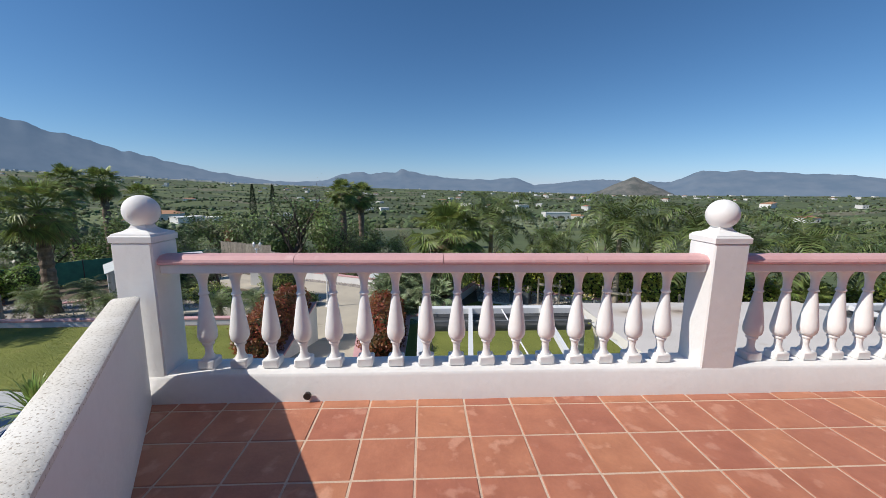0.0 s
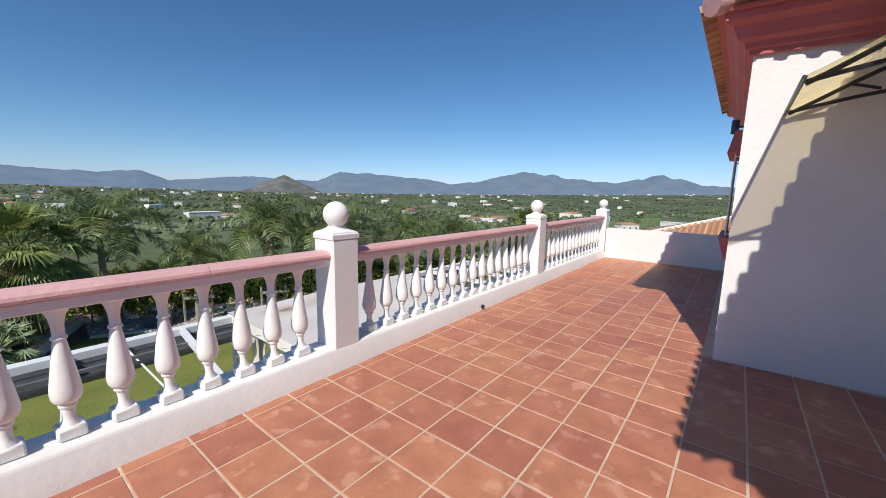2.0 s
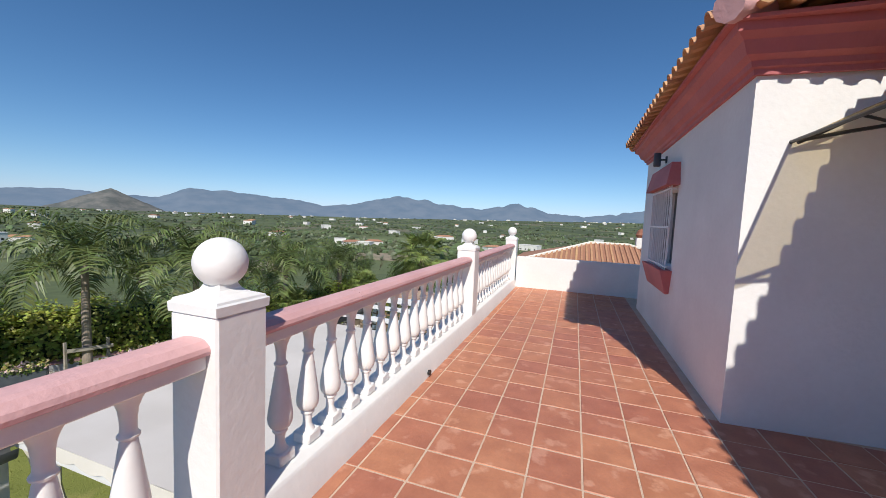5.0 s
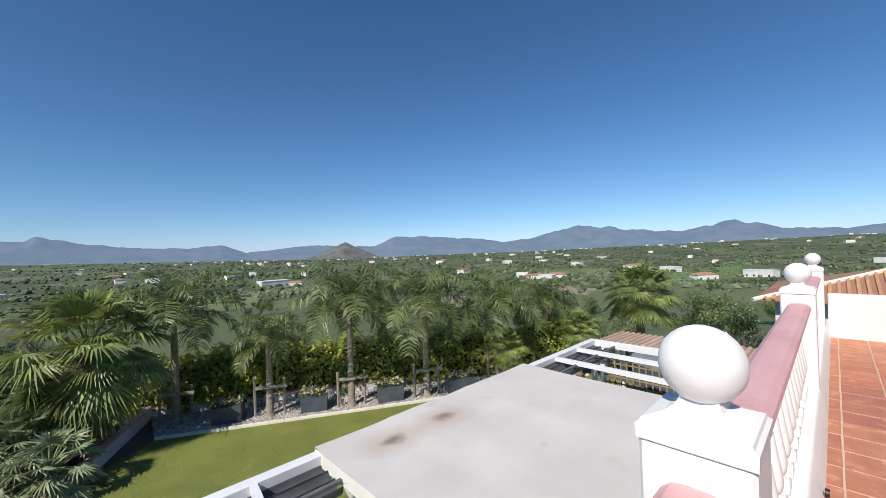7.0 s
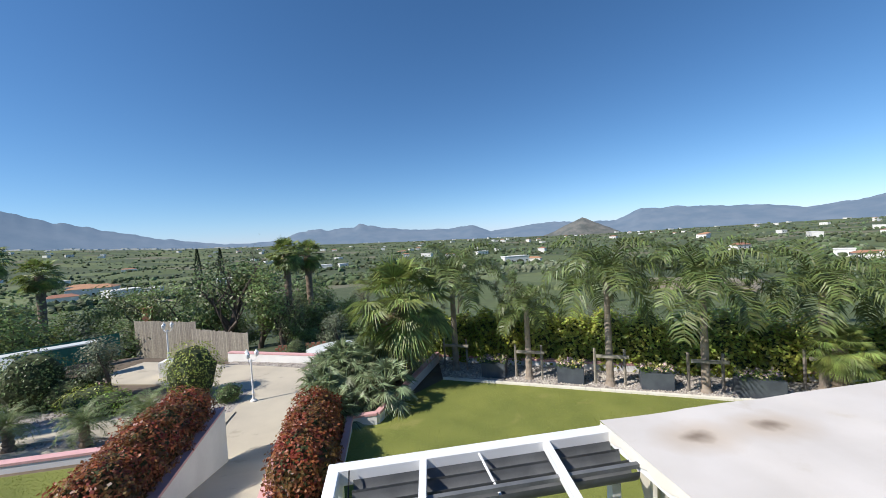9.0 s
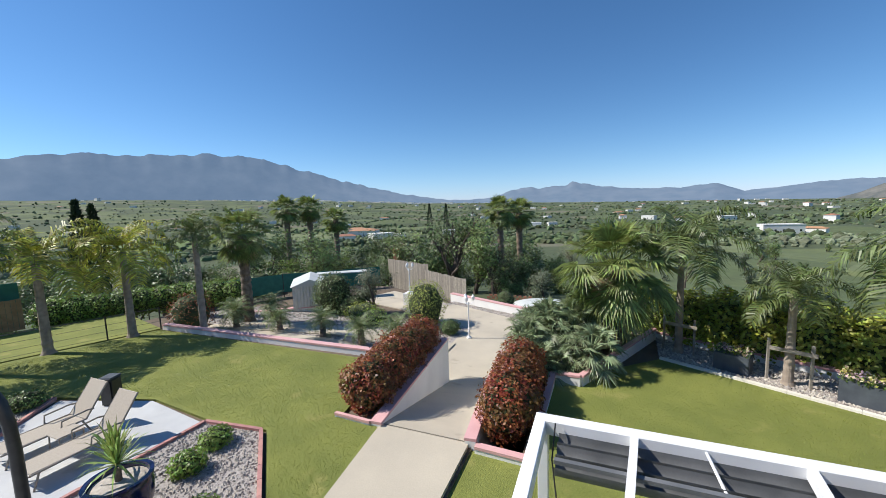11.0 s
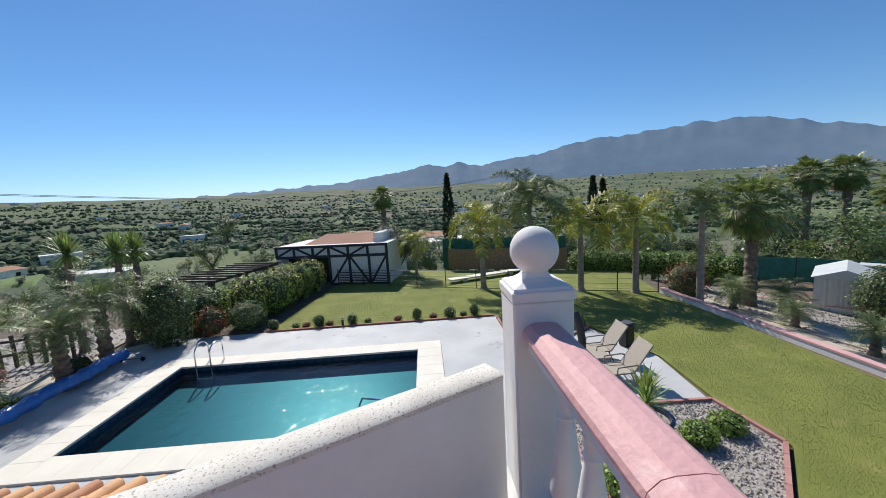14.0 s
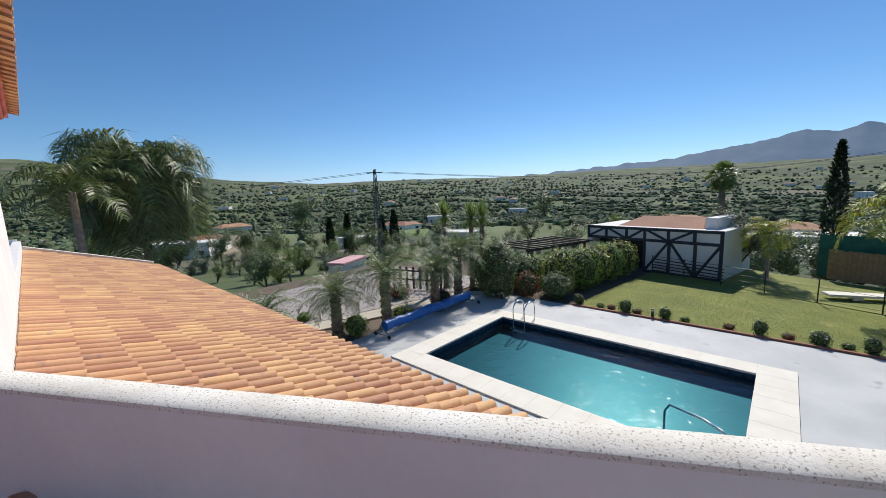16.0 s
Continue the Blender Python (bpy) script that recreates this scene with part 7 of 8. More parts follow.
tree("olive", -24.6, -1.8, GZ, 0.72, 0.3)
tree("olive", -11.3, 18.9, -4.6, 0.62, 1.0)
for k, (key, az, r, sc) in enumerate((("dry", -27, 43, 1.2), ("olive", -33.5, 40, 1.0), ("mid", -23, 38, 1.15), ("dark", -19, 40, 1.45), ("mid", -16.5, 36, 1.25), ("bare", -20.2, 37, 1.45), ("dark2", -8.5, 44, 1.1), ("dry", -13.5, 34, 1.0), ("dark", -29, 47, 1.3), ("dark2", -34, 44, 1.1), ("mid", -26, 55, 1.4), ("dark", -11, 52, 1.2), ("dark2", -38, 36, 1.0), ("mid", -42, 33, 1.1), ("dark", -47, 38, 1.2), ("dark2", -22, 60, 1.5), ("dry", -2, 60, 1.0), ("dark", -58, 33, 0.9), ("mid", -63, 46, 1.1), ("dark2", -69, 50, 1.2), ("dark", -79, 52, 1.2), ("mid", -84, 56, 1.3), ("dark", -93, 46, 1.0), ("mid", -97, 60, 1.2), ("dark", -102, 80, 1.4), ("mid", -108, 90, 1.4), ("dark2", -113, 75, 1.2), ("dark", -119, 95, 1.4), ("olive", -123, 55, 1.0), ("olive", -129, 62, 1.0), ("dark", -133, 90, 1.3), ("mid", -148, 120, 1.5), ("dark", -153, 130, 1.6), ("mid", -168, 100, 1.5), ("dark", -175, 80, 1.4), ("dark2", 8, 90, 1.1), ("mid", 18, 110, 1.1), ("dark", 27, 95, 1.0), ("dry", 33, 75, 0.9), ("mid", 44, 85, 0.9), ("dark2", 52, 100, 1.1), ("dark", 60, 70, 1.0), ("mid", 57, 130, 1.3), ("dark", 73, 90, 1.2), ("mid", 85, 85, 1.2),
                                      ("dark", -5, 48, 0.7), ("dark", -36, 50, 1.0), ("mid", -39, 42, 0.9), ("dark2", -45, 46, 1.0), ("mid", -50, 44, 0.8), ("dark", -55, 42, 0.95), ("dark2", -61, 40, 0.9), ("mid", -67, 36, 0.8), ("dark", -72, 38, 0.9), ("dark2", -76, 36, 0.85),
                                      ("mid", -82, 42, 0.95), ("dark", -87, 40, 0.85), ("dark2", -90, 52, 1.0), ("olive", -99, 34, 0.8), ("dry", -30, 62, 1.1), ("dark", -33, 75, 1.2), ("mid", -47, 80, 1.2), ("dark", -25, 90, 1.2), ("dark2", -40, 100, 1.3), ("mid", -15, 80, 1.1),
                                      ("dark", 70, 30, 0.8), ("mid", 76, 33, 0.85), ("dark2", 82, 45, 0.9), ("dark", 88, 55, 1.0), ("mid", 66, 42, 0.8), ("dark", 79, 60, 1.0), ("dark", -60, 75, 1.1), ("mid", -68, 70, 1.0), ("dark2", -53, 65, 1.0),
                                      ("dark2", -152.5, 190, 3.3), ("dark", -117, 260, 3.2), ("mid", -176, 60, 1.1), ("dark", -163, 85, 1.3), ("mid", -157, 95, 1.5), ("dark2", -160, 105, 1.5), ("dark", -143, 70, 1.1), ("dark", -146, 75, 1.2), ("dark2", -140, 66, 1.0), ("mid", -125, 60, 1.0), ("dark", -110, 65, 1.0), ("mid", -104, 60, 1.0), ("olive", -135, 45, 0.9), ("olive", -150, 50, 0.9))):
    x, y = r * math.sin(radians(az)), r * math.cos(radians(az))
    tree(key, x, y, ground_height(x, y) - 0.3, sc, k * 0.8)


def cypress(az, r, top, w, seed):
    x, y = r * math.sin(radians(az)), r * math.cos(radians(az))
    zb = ground_height(x, y) - 0.3
    h = top - zb
    t = thing("cypress", "dark slender upright cypress tree", "tree", (x, y, zb), "cypresses")
    rng = np.random.default_rng(seed)
    n = 2600
    u = rng.random(n) ** 0.8
    rad = w * np.sin(np.pi * np.clip(u * 0.93 + 0.06, 0, 1)) ** 0.6 * (0.75 + 0.35 * rng.random(n)) * (1 - 0.45 * u)
    a = rng.uniform(0, 6.283, n)
    P = np.c_[rad * np.cos(a), rad * np.sin(a), u * h * 0.97]
    part("trunk", Shape().tube([(0, 0, 0), (0, 0, h * 0.8)], [0.2, 0.05], 8), BARK_TREE, t)
    part("crown", Shape().leaves(P, 0.5, 0.2, rng, np.c_[np.cos(a) * 0.3, np.sin(a) * 0.3, np.ones(n) * 1.2]), CYPRESS, t)


rng = random.Random(912)
for k in range(170):
    az, r = (rng.uniform(-182, -76) if k % 2 else rng.uniform(-182, -138), rng.uniform(44, 130)) if k < 135 else (rng.uniform(-62, 96), rng.uniform(58, 125))
    x, y = r * math.sin(radians(az)), r * math.cos(radians(az))
    tree(rng.choice(("olive", "olive", "mid", "mid", "dark", "dry")), x, y, ground_height(x, y) - 0.2, rng.uniform(0.45, 0.85), k * 0.7, "orchard trees on the slope")
for k in range(420):
    az = rng.uniform(-182, -70) if k % 3 else rng.uniform(-70, 100)
    r = 62 * (200 / 62) ** rng.random()
    x, y = r * math.sin(radians(az)), r * math.cos(radians(az))
    if noise.noise(Vector((x / 26, y / 26, 7))) < -0.12:
        continue
    tree(rng.choice(("grove", "grove", "copse", "thicket")), x, y, ground_height(x, y) - 0.9, rng.uniform(0.5, 1.0), k * 0.7, "orchard trees on the slope")
for k in range(46):
    az, r = rng.uniform(-42, 3), rng.uniform(31, 62)
    x, y = r * math.sin(radians(az)), r * math.cos(radians(az))
    tree(rng.choice(("dark", "dark2", "mid", "olive", "dry")), x, y, ground_height(x, y) - rng.uniform(1.4, 2.2), rng.uniform(0.7, 1.0), k * 1.1, "thicket below the driveway")
for k in range(26):
    az, r = rng.uniform(20, 88), rng.uniform(24, 60)
    x, y = r * math.sin(radians(az)), r * math.cos(radians(az))
    tree(rng.choice(("mid", "olive", "olive", "dry", "dark")), x, y, ground_height(x, y) - rng.uniform(1.2, 2.0), rng.uniform(0.5, 0.8), k * 1.1, "scrub below the hedge")
cypress(-86.3, 62, 5.8, 1.2, 401)
cypress(-65.6, 70, 4.2, 1.3, 402)
cypress(-64.3, 71, 3.6, 1.2, 403)
for k, (az, r, top) in enumerate(((-146.5, 82, -2.0), (-149, 92, -3.0), (-141.5, 78, -2.5), (-139.7, 80, -1.5), (-24, 200, 3.4), (-21.5, 205, 3.2))):
    cypress(az, r, top, 1.1 if r < 100 else 1.8, 410 + k)

# ---- distance: woods, orchards and houses ----
def far_trees(name, label, mat, count, rmin, rmax, size, seed, az0, az1, subdiv=1):
    rng = random.Random(seed)
    bm = bmesh.new()
    bmesh.ops.create_icosphere(bm, subdivisions=subdiv, radius=1.0)
    V = np.array([v.co[:] for v in bm.verts])
    F = [[v.index for v in f.verts] for f in bm.faces]
    bm.free()
    s = Shape()
    done = 0
    while done < count:
        u = rng.random()
        r = rmin * (rmax / rmin) ** u
        az = rng.uniform(az0, az1)
        x, y = r * math.sin(radians(az)), r * math.cos(radians(az))
        if noise.noise(Vector((radians(az) * r / 130 + seed, r / 42, 0))) * 1.3 + rng.uniform(-0.3, 0.34) < 0.02:
            continue
        k = size * rng.uniform(0.4, 1.4) * (1 + r / 2600)
        jit = np.array([1 + 0.35 * rng.uniform(-1, 1) for _ in range(len(V))])[:, None]
        P = V * jit * np.array([k * rng.uniform(0.8, 1.3), k * rng.uniform(0.8, 1.3), k * rng.uniform(0.6, 1.0)])
        P += np.array([x, y, ground_height(x, y) + k * 0.5])
        s.add(P.tolist(), F)
        done += 1
    return single(name, s, mat, label, "trees", kind="stuff", smooth=False)


WOODS_A = material("far_wood_foliage", (0.105, 0.135, 0.062), (0.065, 0.09, 0.04), scale=0.5, rough=1, fine=0.35, bump_scale=2.2, island=0.45)
WOODS_B = material("far_olive_foliage", (0.18, 0.20, 0.125), (0.13, 0.15, 0.09), scale=0.5, rough=1, fine=0.35, bump_scale=2.2, island=0.35)
far_trees("woods", "scattered dark green trees across the valley", WOODS_A, 9000, 185, 1900, 1.7, 501, -75, 112)
far_trees("woods", "scattered dark green trees on the slopes", WOODS_A, 9000, 180, 1500, 1.8, 502, -182, -75)
far_trees("olive_groves", "grey-green olive groves on the slopes", WOODS_B, 4500, 175, 900, 1.3, 503, -182, -75)
far_trees("olive_groves", "grey-green olive groves across the valley", WOODS_B, 5000, 180, 1500, 1.2, 504, -75, 112)


def polar(az, r, lift=0.0):
    x, y = r * math.sin(radians(az)), r * math.cos(radians(az))
    return x, y, ground_height(x, y) + lift


def field(az0, az1, r0, r1, mat, label, spacing=0.0, seed=0):
    """A cultivated plot draped on the land with a crooked outline; planted in rows where a spacing is given."""
    rng = random.Random(seed)
    g = Shape()
    n, m = 14, 12
    for i in range(n + 1):
        for j in range(m + 1):
            u, v = i / n, j / m
            wob = noise.noise(Vector((u * 2.5 + seed, v * 2.5, 4)))
            g.v.append(polar(az0 + (az1 - az0) * (u + 0.10 * wob + 0.12 * (v - 0.5)), r0 + (r1 - r0) * (v + 0.08 * wob), 0.5 + 0.0015 * r0 if 0 < i < n and 0 < j < m else -1.6))
    g.f = [(i * (m + 1) + j, i * (m + 1) + j + 1, (i + 1) * (m + 1) + j + 1, (i + 1) * (m + 1) + j) for i in range(n) for j in range(m)]
    g.f = [f[::-1] for f in g.f]
    ob = structure("field", g, mat, label, smooth=True)
    if spacing:
        t = Shape()
        mid = radians((az0 + az1) / 2)
        width, rows = (r0 + r1) / 2 * radians(az1 - az0), int((r1 - r0) / spacing)
        for i in range(int(width / spacing)):
            for j in range(rows):
                r = r0 + spacing * (j + 0.5)
                az = math.degrees(mid) + math.degrees((i * spacing - width / 2 + rng.uniform(-0.5, 0.5)) / r)
                if not az0 + 0.3 < az < az1 - 0.3:
                    continue
                x, y, z = polar(az, r, 0.8)
                k = rng.uniform(1.2, 2.2)
                ring = [(x + k * math.cos(a) * rng.uniform(0.8, 1.15), y + k * math.sin(a) * rng.uniform(0.8, 1.15)) for a in (0.0, 1.05, 2.1, 3.14, 4.2, 5.25)]
                t.add([(p, q, z) for p, q in ring] + [(x + (p - x) * 0.75, y + (q - y) * 0.75, z + k) for p, q in ring] + [(x, y, z + k * 1.4)],
                      [(a, (a + 1) % 6, 6 + (a + 1) % 6, 6 + a) for a in range(6)] + [(6 + a, 6 + (a + 1) % 6, 12) for a in range(6)])
        rows_ob = part("orchard_rows", t, WOODS_B, ob)
        rows_ob["kind"] = "stuff"


SOIL = material("bare_field_soil", (0.30, 0.25, 0.175), (0.22, 0.185, 0.13), scale=0.05, rough=1, fine=0.25, bump_scale=0.5)
CROP = material("green_crop", (0.13, 0.19, 0.055), (0.10, 0.145, 0.045), scale=0.04, rough=1, fine=0.25, bump_scale=0.5)
PASTURE = material("pale_pasture", (0.17, 0.20, 0.085), (0.12, 0.145, 0.06), scale=0.04, rough=1, fine=0.3, bump_scale=0.4)
for k, (a0, a1, r0, r1, m_, lab, sp_) in enumerate((
        (54, 67, 165, 235, SOIL, "pale bare soil planted with olive trees in rows", 11), (56.5, 62.5, 245, 430, PASTURE, "green hillside orchard planted in rows", 15), (63.5, 68, 250, 430, PASTURE, "pale green hillside pasture", 0),
        (72, 82, 230, 480, CROP, "bright green field on the far slope", 0), (43, 53, 225, 262, SOIL, "strip of pale bare soil", 0), (25, 36, 95, 150, PASTURE, "pale scrubby meadow below the hedge", 0), (8, 19, 140, 260, PASTURE, "pale green meadow in the valley", 0), (37, 50, 100, 160, SOIL, "dry meadow below the hedge", 0),
        (-6, 5, 190, 300, CROP, "green field in the valley", 0), (21, 30, 260, 360, CROP, "green field in the valley", 0), (-109, -100, 140, 230, CROP, "bright green field on the slope", 0),
        (-119, -111, 180, 300, CROP, "green field on the slope", 14), (-97, -89, 140, 200, SOIL, "brown bare terrace on the slope", 0), (-131, -122, 110, 170, PASTURE, "olive grove planted in rows", 12),
        (-143, -134, 140, 230, CROP, "green field on the slope", 0), (-158, -147, 100, 180, PASTURE, "olive grove planted in rows", 12), (-172, -160, 120, 220, SOIL, "terraced bare soil on the slope", 13),
        (-84, -74, 200, 330, PASTURE, "pale green pasture on the slope", 0), (-66, -55, 240, 400, CROP, "green field on the slope", 0), (-50, -38, 300, 420, PASTURE, "pale pasture below the hill town", 0))):
    field(a0, a1, r0, r1, m_, lab, sp_, k + 3)
for k, pts in enumerate((((64, 170), (65.5, 260), (66.5, 430)), ((-150, 62), (-140, 66), (-128, 74), (-118, 90)), ((-160, 82), (-148, 90), (-136, 104)), ((-22, 120), (-27, 190), (-33, 260)), ((-112, 120), (-104, 150), (-94, 210)))):
    g = Shape()
    dense = [(np.interp(u, range(len(pts)), [p[0] for p in pts]), np.interp(u, range(len(pts)), [p[1] for p in pts])) for u in np.linspace(0, len(pts) - 1, 40)]
    for az, r in dense:
        x, y, z = polar(az, r, 1.0)
        a = radians(az)
        g.v += [(x - 1.3 * math.sin(a), y - 1.3 * math.cos(a), z), (x + 1.3 * math.sin(a) + 1.2 * math.cos(a), y + 1.3 * math.cos(a) - 1.2 * math.sin(a), z + 0.1)]
    g.f = [(2 * i, 2 * i + 1, 2 * i + 3, 2 * i + 2) for i in range(len(dense) - 1)]
    structure("road", g, SOIL, "pale dirt track across the slope")


def far_house(x, y, w, d, h, turn, roof, label, rise=0.0):
    z = ground_height(x, y)
    t = thing("far_house", label, "house", (x, y, z - 1.0), "houses in the valley", turn=turn)
    part("wall", Shape().box((-w / 2, -d / 2, 0), (w / 2, d / 2, h + 1.0 + rise)), HOUSE_WHITE, t)
    q = Shape()
    e, zt = 0.4, h + 1.0 + rise
    if roof:
        q.add([(-w / 2 - e, -d / 2 - e, zt), (w / 2 + e, -d / 2 - e, zt), (w / 2 + e, d / 2 + e, zt), (-w / 2 - e, d / 2 + e, zt), (-w * 0.3, 0, zt + d * 0.17), (w * 0.3, 0, zt + d * 0.17)],
              [(0, 1, 5, 4), (2, 3, 4, 5), (3, 0, 4), (1, 2, 5), (3, 2, 1, 0)])
        part("roof", q, HOUSE_ROOF, t)
    else:
        part("roof", q.box((-w / 2 - 0.2, -d / 2 - 0.2, zt), (w / 2 + 0.2, d / 2 + 0.2, zt + 0.4)), HOUSE_WHITE, t)
    nwin = max(2, int(w / 4))
    for k in range(nwin):
        for sg in (-1, 1):
            xx = -w / 2 + w * (k + 0.5) / nwin
            part("window", Shape().box((xx - 0.6, sg * d / 2 - 0.03, 1.9), (xx + 0.6, sg * d / 2 + 0.03, 3.1)), WINDOW_DARK, t)
    return t


rng = random.Random(77)
SPOTS = [(19.7, 330, 22, 9, 5, 0), (22.5, 345, 12, 7, 4, 1), (-34, 330, 24, 12, 5, 1), (-31.5, 250, 14, 9, 5, 0), (-29.3, 260, 12, 8, 4, 0), (-36.5, 270, 12, 8, 4, 1), (-20.5, 280, 16, 9, 5, 0), (57.5, 300, 14, 8, 4, 1), (59.3, 295, 11, 7, 4, 0), (60.6, 305, 13, 8, 4, 1), (55.7, 320, 9, 7, 4, 0),
         (71, 420, 20, 10, 5, 1), (75, 380, 14, 9, 5, 0), (78.5, 300, 14, 8, 4, 1), (84, 350, 18, 9, 5, 0), (-86, 120, 22, 10, 3, 0), (-90, 130, 14, 9, 4, 1), (-161.5, 230, 16, 10, 4, 1), (-167, 130, 16, 8, 4, 0), (-164.5, 135, 11, 8, 4, 1), (-139.2, 180, 14, 9, 3, 1), (-137.3, 185, 9, 7, 3, 1), (-133, 250, 14, 8, 4, 0),
         (-130, 120, 12, 7, 3, 0), (-145, 110, 10, 6, 3, 0), (-100, 220, 24, 11, 4, 1), (-121, 300, 12, 8, 4, 0), (10, 420, 10, 8, 5, 1), (-8.5, 430, 14, 10, 5, 0), (-6, 450, 10, 8, 4, 0)]
for az, r, w_, d_, h_, rf2 in SPOTS:
    far_house(r * math.sin(radians(az)), r * math.cos(radians(az)), w_, d_, h_, rng.uniform(-40, 40) - az, rf2, "white farmhouse with a clay roof" if rf2 else "small white flat-roofed country villa")
for k in range(190):
    az = rng.choice([rng.uniform(-60, 105), rng.uniform(-60, 105), rng.uniform(-180, -60)])
    r = rng.uniform(380, 1800)
    rf2 = rng.random() < 0.4
    far_house(r * math.sin(radians(az)), r * math.cos(radians(az)), rng.uniform(8, 18), rng.uniform(7, 11), rng.uniform(3, 6), rng.uniform(0, 180), rf2, "white farmhouse with a clay roof" if rf2 else "small white flat-roofed country villa")
town = Shape()
for k in range(420):
    az = rng.choice([rng.gauss(-27, 4), rng.gauss(-40, 6), rng.uniform(-70, 110)])
    r = rng.uniform(1900, 3300)
    x, y = r * math.sin(radians(az)), r * math.cos(radians(az))
    z = ground_height(x, y)
    w_ = rng.uniform(8, 26)
    town.box((x - w_ / 2, y - 6, z - 4), (x + w_ / 2, y + 6, z + rng.uniform(2, 7)))
single("far_town", town, HOUSE_WHITE, "white houses of a distant hill town", "town", kind="stuff")

# pylon with cables
pa, pr = radians(-142), 58
px, py = pr * math.sin(pa), pr * math.cos(pa)
pz = ground_height(px, py)
top = 1.58 + pr * math.tan(radians(3.75)) - pz
t = thing("power_pole", "grey lattice power pole carrying cables", "power pole", (px, py, pz))
s = Shape()
for sx, sy in ((-1, -1), (1, -1), (1, 1), (-1, 1)):
    s.tube([(0.55 * sx, 0.55 * sy, 0), (0.12 * sx, 0.12 * sy, top)], 0.05, 5)
for k in range(14):
    u, v = k / 14, (k + 1) / 14
    a, b = 0.55 - 0.43 * u, 0.55 - 0.43 * v
    sg = 1 if k % 2 else -1
    for yy in (-1, 1):
        s.tube([(-a * sg, a * yy, top * u), (b * sg, b * yy, top * v)], 0.03, 4)
        s.tube([(a * yy, -a * sg, top * u), (b * yy, b * sg, top * v)], 0.03, 4)
part("lattice", s, DARK_GREY, t)
part("crossarm", Shape().beam((-0.9, 0.6, top - 0.5), (0.9, -0.6, top - 0.5), 0.12, 0.12), DARK_GREY, t)
for k, (dx, dy, dz) in enumerate(((-60, 70, 2.0), (75, -62, 1.0))):
    c = Shape()
    for o in (-0.8, 0.8):
        c.tube([(o + dx * u, -o * 0.66 + dy * u, top - 0.4 + dz * u - 3.0 * math.sin(math.pi * u)) for u in np.linspace(0, 1, 14)], 0.03, 4)
    part("cable", c, BLACK, t)



# ---- single pieces of roofs and floors ----
PITCH, STEP = 0.206, 0.37
side, down = Vector((0, -1, 0)), Vector((RX1 - RX0, 0, RZ1 - RZ0)).normalized()
slope_len = math.hypot(RX1 - RX0, RZ1 - RZ0)
courses = int(slope_len / STEP) + 1
columns = int((RY0 - RY1) / PITCH)
tile_shape = barrel_tile()
TILE = tile_shape.mesh("roof_tile", ROOF_TILE, True)
far = Shape()
rng = random.Random(5)
o = Vector((RX0, RY0 - PITCH / 2, RZ0))
for i in range(columns):
    for j in range(courses):
        m = tile_matrix(o, down, side, i, j - (0.06 * rng.random()), PITCH, STEP) @ Matrix.Rotation(rng.uniform(-0.012, 0.012), 4, 'Z')
        if i < 30:
            part("roof_tile", TILE, None, porch, at=m)
        else:
            far.add([m @ Vector(v) for v in tile_shape.v], tile_shape.f)
p = part("roof_tiles", far, ROOF_TILE_MASS, porch)
p["kind"] = "stuff"

# house roof: low hipped clay roof
hroof = thing("roof_house", "low hipped clay tile roof with pink mortared ridge ends", "roof", (0, 0, 0), kind="structure")
EZ = TOP + 0.30
ex0, ex1, ey0, ey1 = -0.27, 9.43, -9.7, -1.80
SL = 0.30


def roof_plane(name, corners, eave_a, eave_b, inward, depth):
    s = Shape()
    s.add(corners, [tuple(range(len(corners)))])
    part(name, s, ROOF_TILE_MASS, hroof)
    a, b = Vector(eave_a), Vector(eave_b)
    sd = (b - a).normalized()
    dn = -(Vector((inward[0], inward[1], SL))).normalized()
    n = int((b - a).length / PITCH)
    rows_ = 5
    g = Shape()
    for i in range(n):
        for j in range(rows_):
            m = tile_matrix(a + sd * PITCH / 2 - dn * (STEP * rows_ - 0.06), dn, sd, i, j, PITCH, STEP)
            q = m.translation
            if (q - a).dot(sd) < (rows_ - j) * STEP * 0.0:
                continue
            g.add([m @ Vector(v) for v in tile_shape.v], tile_shape.f)
    pp = part(name + "_tiles", g, ROOF_TILE_MASS, hroof)
    pp["kind"] = "stuff"


rz = lambda d_: EZ + SL * d_  # noqa: E731
# wing front slope
roof_plane("wing_front_slope", [(4.34, ey1, EZ), (ex1, ey1, EZ), (ex1 - 2.4, ey1 - 2.4, rz(2.4)), (4.34 + 2.4, ey1 - 2.4, rz(2.4))], (4.34, ey1, EZ), (ex1, ey1, EZ), (0, -1), 2.4)
roof_plane("wing_side_slope", [(4.34, -3.0, EZ), (4.34, ey1, EZ), (6.54, ey1 - 2.4, rz(2.4)), (6.54, -6.0, rz(2.4))], (4.34, -3.0, EZ), (4.34, ey1, EZ), (1, 0), 2.4)
roof_plane("main_front_slope", [(ex0, -3.0, EZ), (4.2, -3.0, EZ), (6.6, -5.34, rz(2.4)), (2.4, -5.9, rz(2.96))], (ex0, -3.0, EZ), (4.2, -3.0, EZ), (0, -1), 2.4)
roof_plane("main_side_slope", [(ex0, ey0, EZ), (ex0, -3.14, EZ), (2.4, -5.9, rz(2.96)), (2.4, -7.0, rz(2.96))], (ex0, ey0, EZ), (ex0, -3.14, EZ), (1, 0), 2.4)
s = Shape()
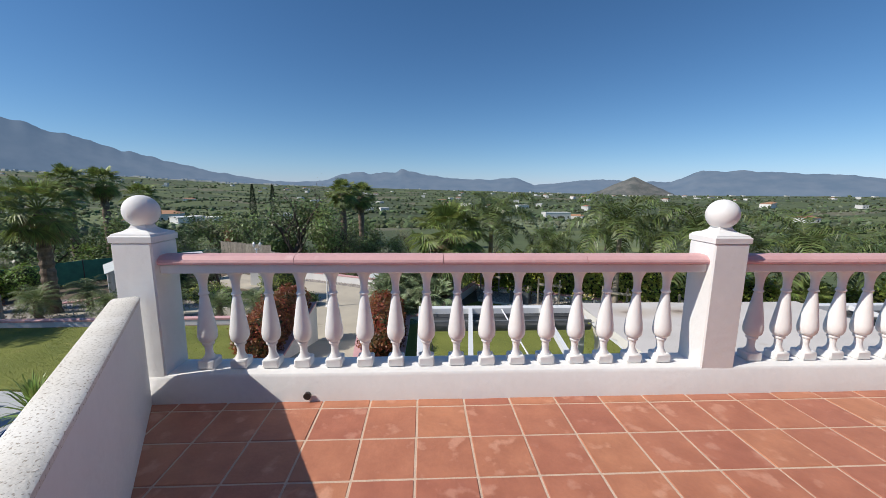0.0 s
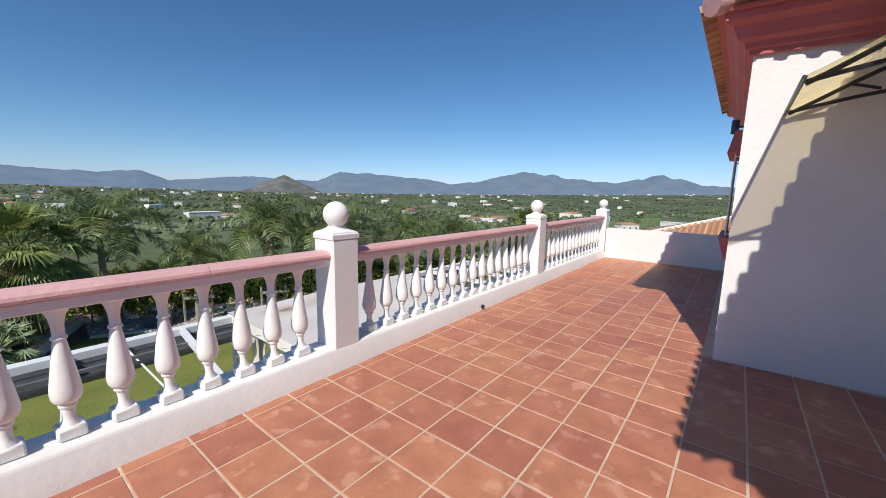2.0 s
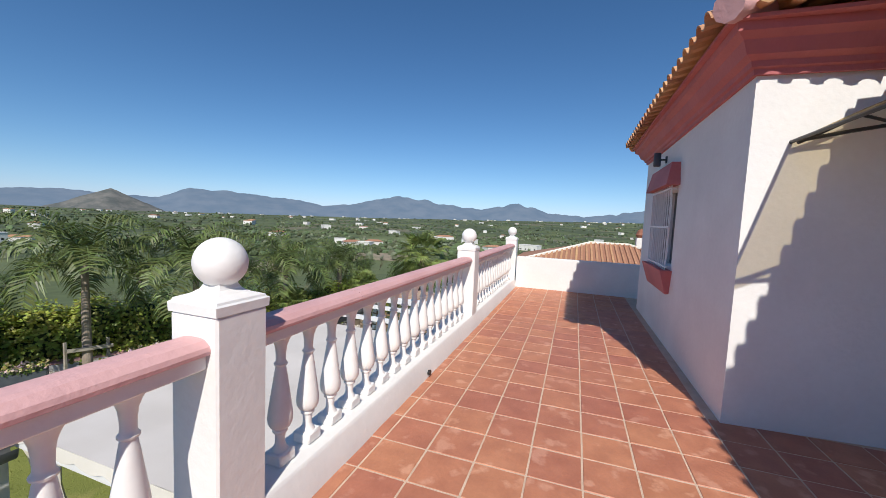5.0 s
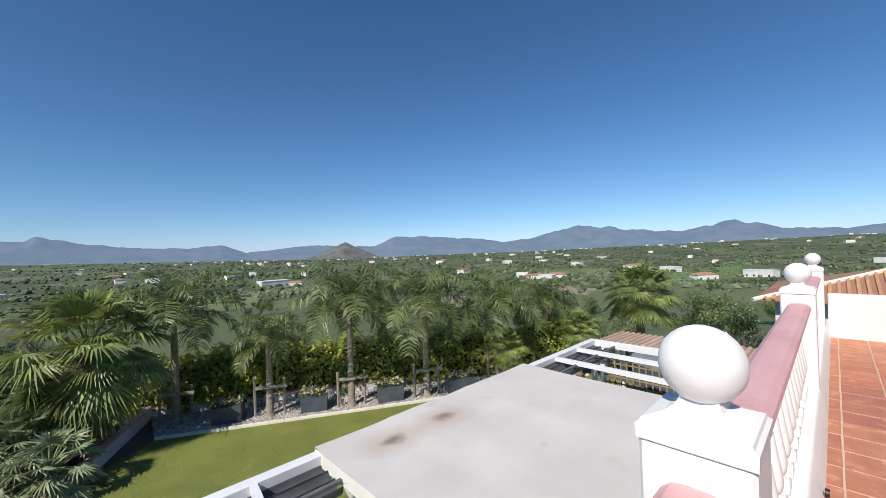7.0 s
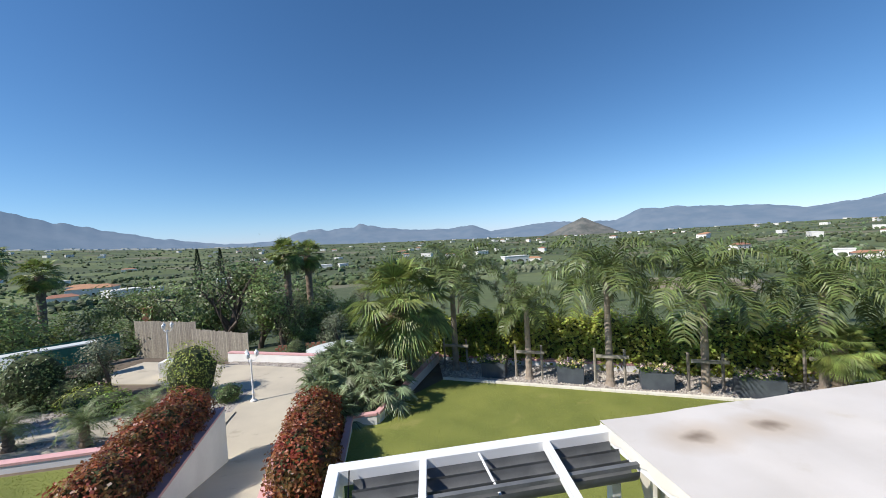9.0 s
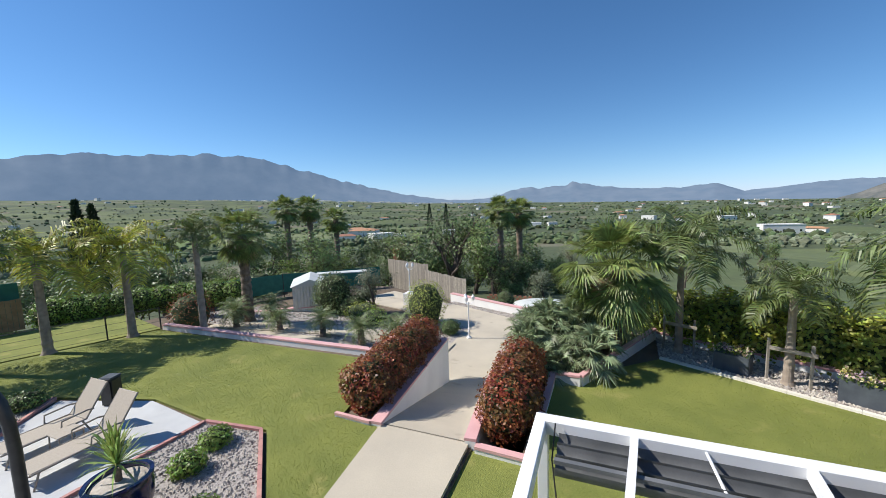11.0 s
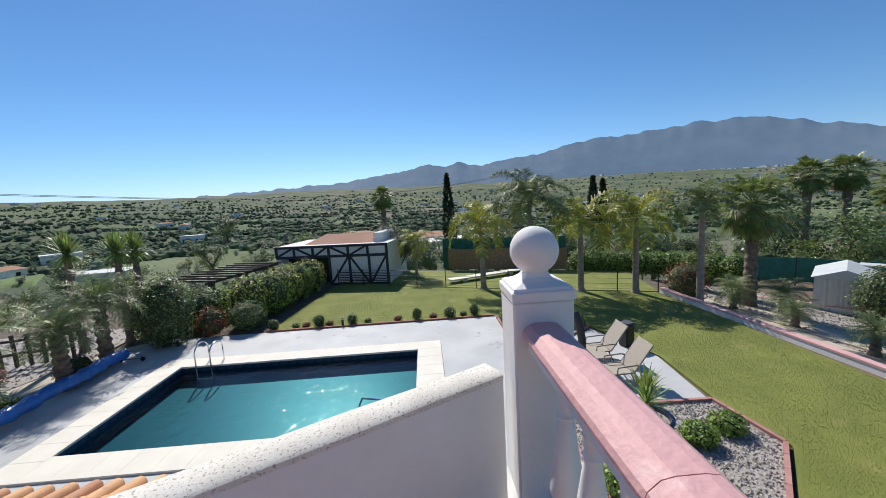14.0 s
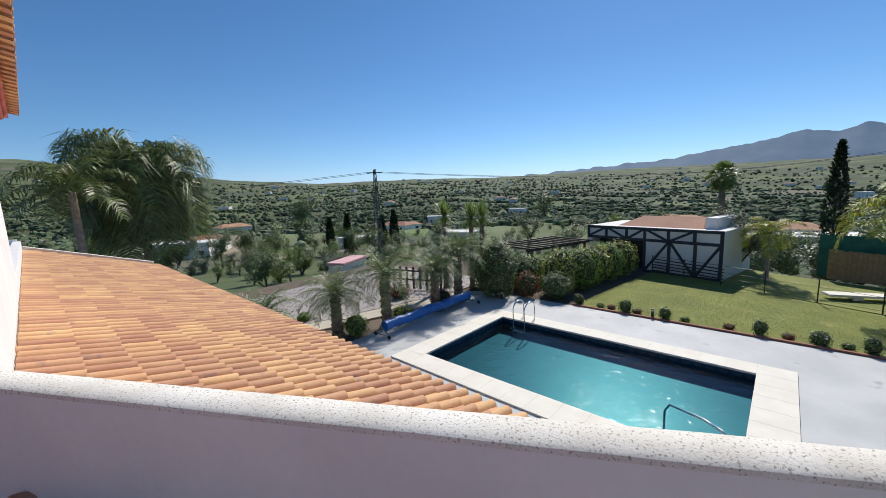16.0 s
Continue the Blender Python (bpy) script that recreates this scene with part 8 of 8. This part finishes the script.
s.add([(ex1, ey1, EZ), (ex1, ey0, EZ), (ex1 - 2.4, -7.0, rz(2.4)), (ex1 - 2.4, ey1 - 2.4, rz(2.4)), (ex0, ey0, EZ), (2.4, -7.0, rz(2.96)), (2.4, -5.9, rz(2.96)), (6.54, ey1 - 2.4, rz(2.4)), (6.54, -6.0, rz(2.4))],
      [(0, 1, 2, 3), (1, 4, 5, 2), (3, 2, 8, 7), (2, 5, 6, 8)])
part("rear_slopes", s, ROOF_TILE_MASS, hroof)
part("hip_ridge", Shape().tube([(4.3, ey1 + 0.04, EZ + 0.05), (6.54, ey1 - 2.4, rz(2.4) + 0.05)], 0.11, 10), PINK, hroof, "pink mortared hip ridge", smooth=True)
part("hip_ridge", Shape().tube([(ex1, ey1, EZ + 0.04), (ex1 - 2.4, ey1 - 2.4, rz(2.4) + 0.05)], 0.09, 10), ROOF_TILE_MASS, hroof, smooth=True)
soff = Shape()
soff.slab([(4.34, ey1), (4.34, -3.14), (-0.27, -3.14), (-0.27, ey0), (0.02, ey0), (0.02, -3.4), (4.72, -3.4), (4.64, -2.06), (9.12, -2.06), (9.12, ey0), (ex1, ey0), (ex1, ey1)][::-1], EZ - 0.03, EZ - 0.002)
part("eaves_board", soff, PINK_DARK, hroof, "pink eaves")

# terrace floor tiles
P = 0.333
ts = Shape().box((-0.161, -0.161, -0.03), (0.161, 0.161, 0.0), 0.004)
FLOOR_TILE = ts.mesh("floor_tile", TERRACOTTA)
rest = Shape()
for i in range(-6, 31):
    for j in range(-11, 2):
        x, y = (i + 0.5) * P, (j + 0.5) * P
        if y < -2.1 and x > 4.75:
            continue
        if y > 0.5 or x > 10.4:
            continue
        edge = PAR_A[0] + (PAR_B[0] - PAR_A[0]) * (PAR_A[1] - y) / (PAR_A[1] - PAR_B[1])
        if x < edge - 0.3 or y < -3.6:
            continue
        lift = 0.0008 * ((i * 7 + j * 13) % 5 - 2)
        if x < 7.4:
            part("floor_tile", FLOOR_TILE, None, floor, at=Matrix.Translation((x, y, lift)) @ Matrix.Rotation(math.pi / 2 * ((i * 3 + j) % 4), 4, 'Z'))
        else:
            rest.add([(a + x, b + y, c + lift) for a, b, c in ts.v], ts.f)
TERRACOTTA_MASS = material("terracotta_tile_mass", (0.56, 0.215, 0.11), (0.46, 0.165, 0.085), scale=5.5, rough=0.5, bump=0.12, bump_scale=40, fine=0.1, island=0.06,
                           spots=(0.62, 0.28, 0.17), spot_scale=6, spot_at=0.58)
p = part("floor_tiles", rest, TERRACOTTA_MASS, floor)
p["kind"] = "stuff"

# short grass on the lawns
def grass(name, poly, z, count, seed, label):
    rng = np.random.default_rng(seed)
    xs, ys = np.array([p[0] for p in poly]), np.array([p[1] for p in poly])
    out = []
    while sum(len(k) for k in out) < count:
        q = np.c_[rng.uniform(xs.min(), xs.max(), count), rng.uniform(ys.min(), ys.max(), count)]
        ins = np.zeros(count, bool)
        for (ax, ay), (bx, by) in zip(poly, poly[1:] + poly[:1]):
            if ay != by:
                ins ^= ((ay > q[:, 1]) != (by > q[:, 1])) & (q[:, 0] < (bx - ax) * (q[:, 1] - ay) / (by - ay) + ax)
        out.append(q[ins])
    q = np.concatenate(out)[:count]
    s = Shape().leaves(np.c_[q, np.full(count, z)], 0.03, 0.011, rng, np.tile((0, 0, 0.5), (count, 1)))
    single(name, s, BLADES, label, "grass", kind="stuff")


grass("grass", [(-14.5, 2.7), (-14.3, 2.7), (-12.6, 5.7), (-9.9, 6.5), (-7.65, 6.3), (-6.0, 6.4), (-3.5, 3.95), (-3.85, 7.3), (-4.9, 7.3), (-5.3, 10.3), (-16.0, 10.2), (-18.0, 4.0)], GZ, 70000, 601, "short mown grass of the pool lawn")
grass("grass", [(-0.5, 4.6), (8, 4.6), (14, 7.2), (9.6, 9.35), (2.36, 13.2), (-0.4, 10.8)], RZ, 50000, 602, "short mown grass below the balustrade")
grass("grass", [(-22, -5.3), (-14.6, -6.1), (-14.9, 2.6), (-18.2, 4.0)], GZ, 35000, 603, "short mown grass behind the pool")
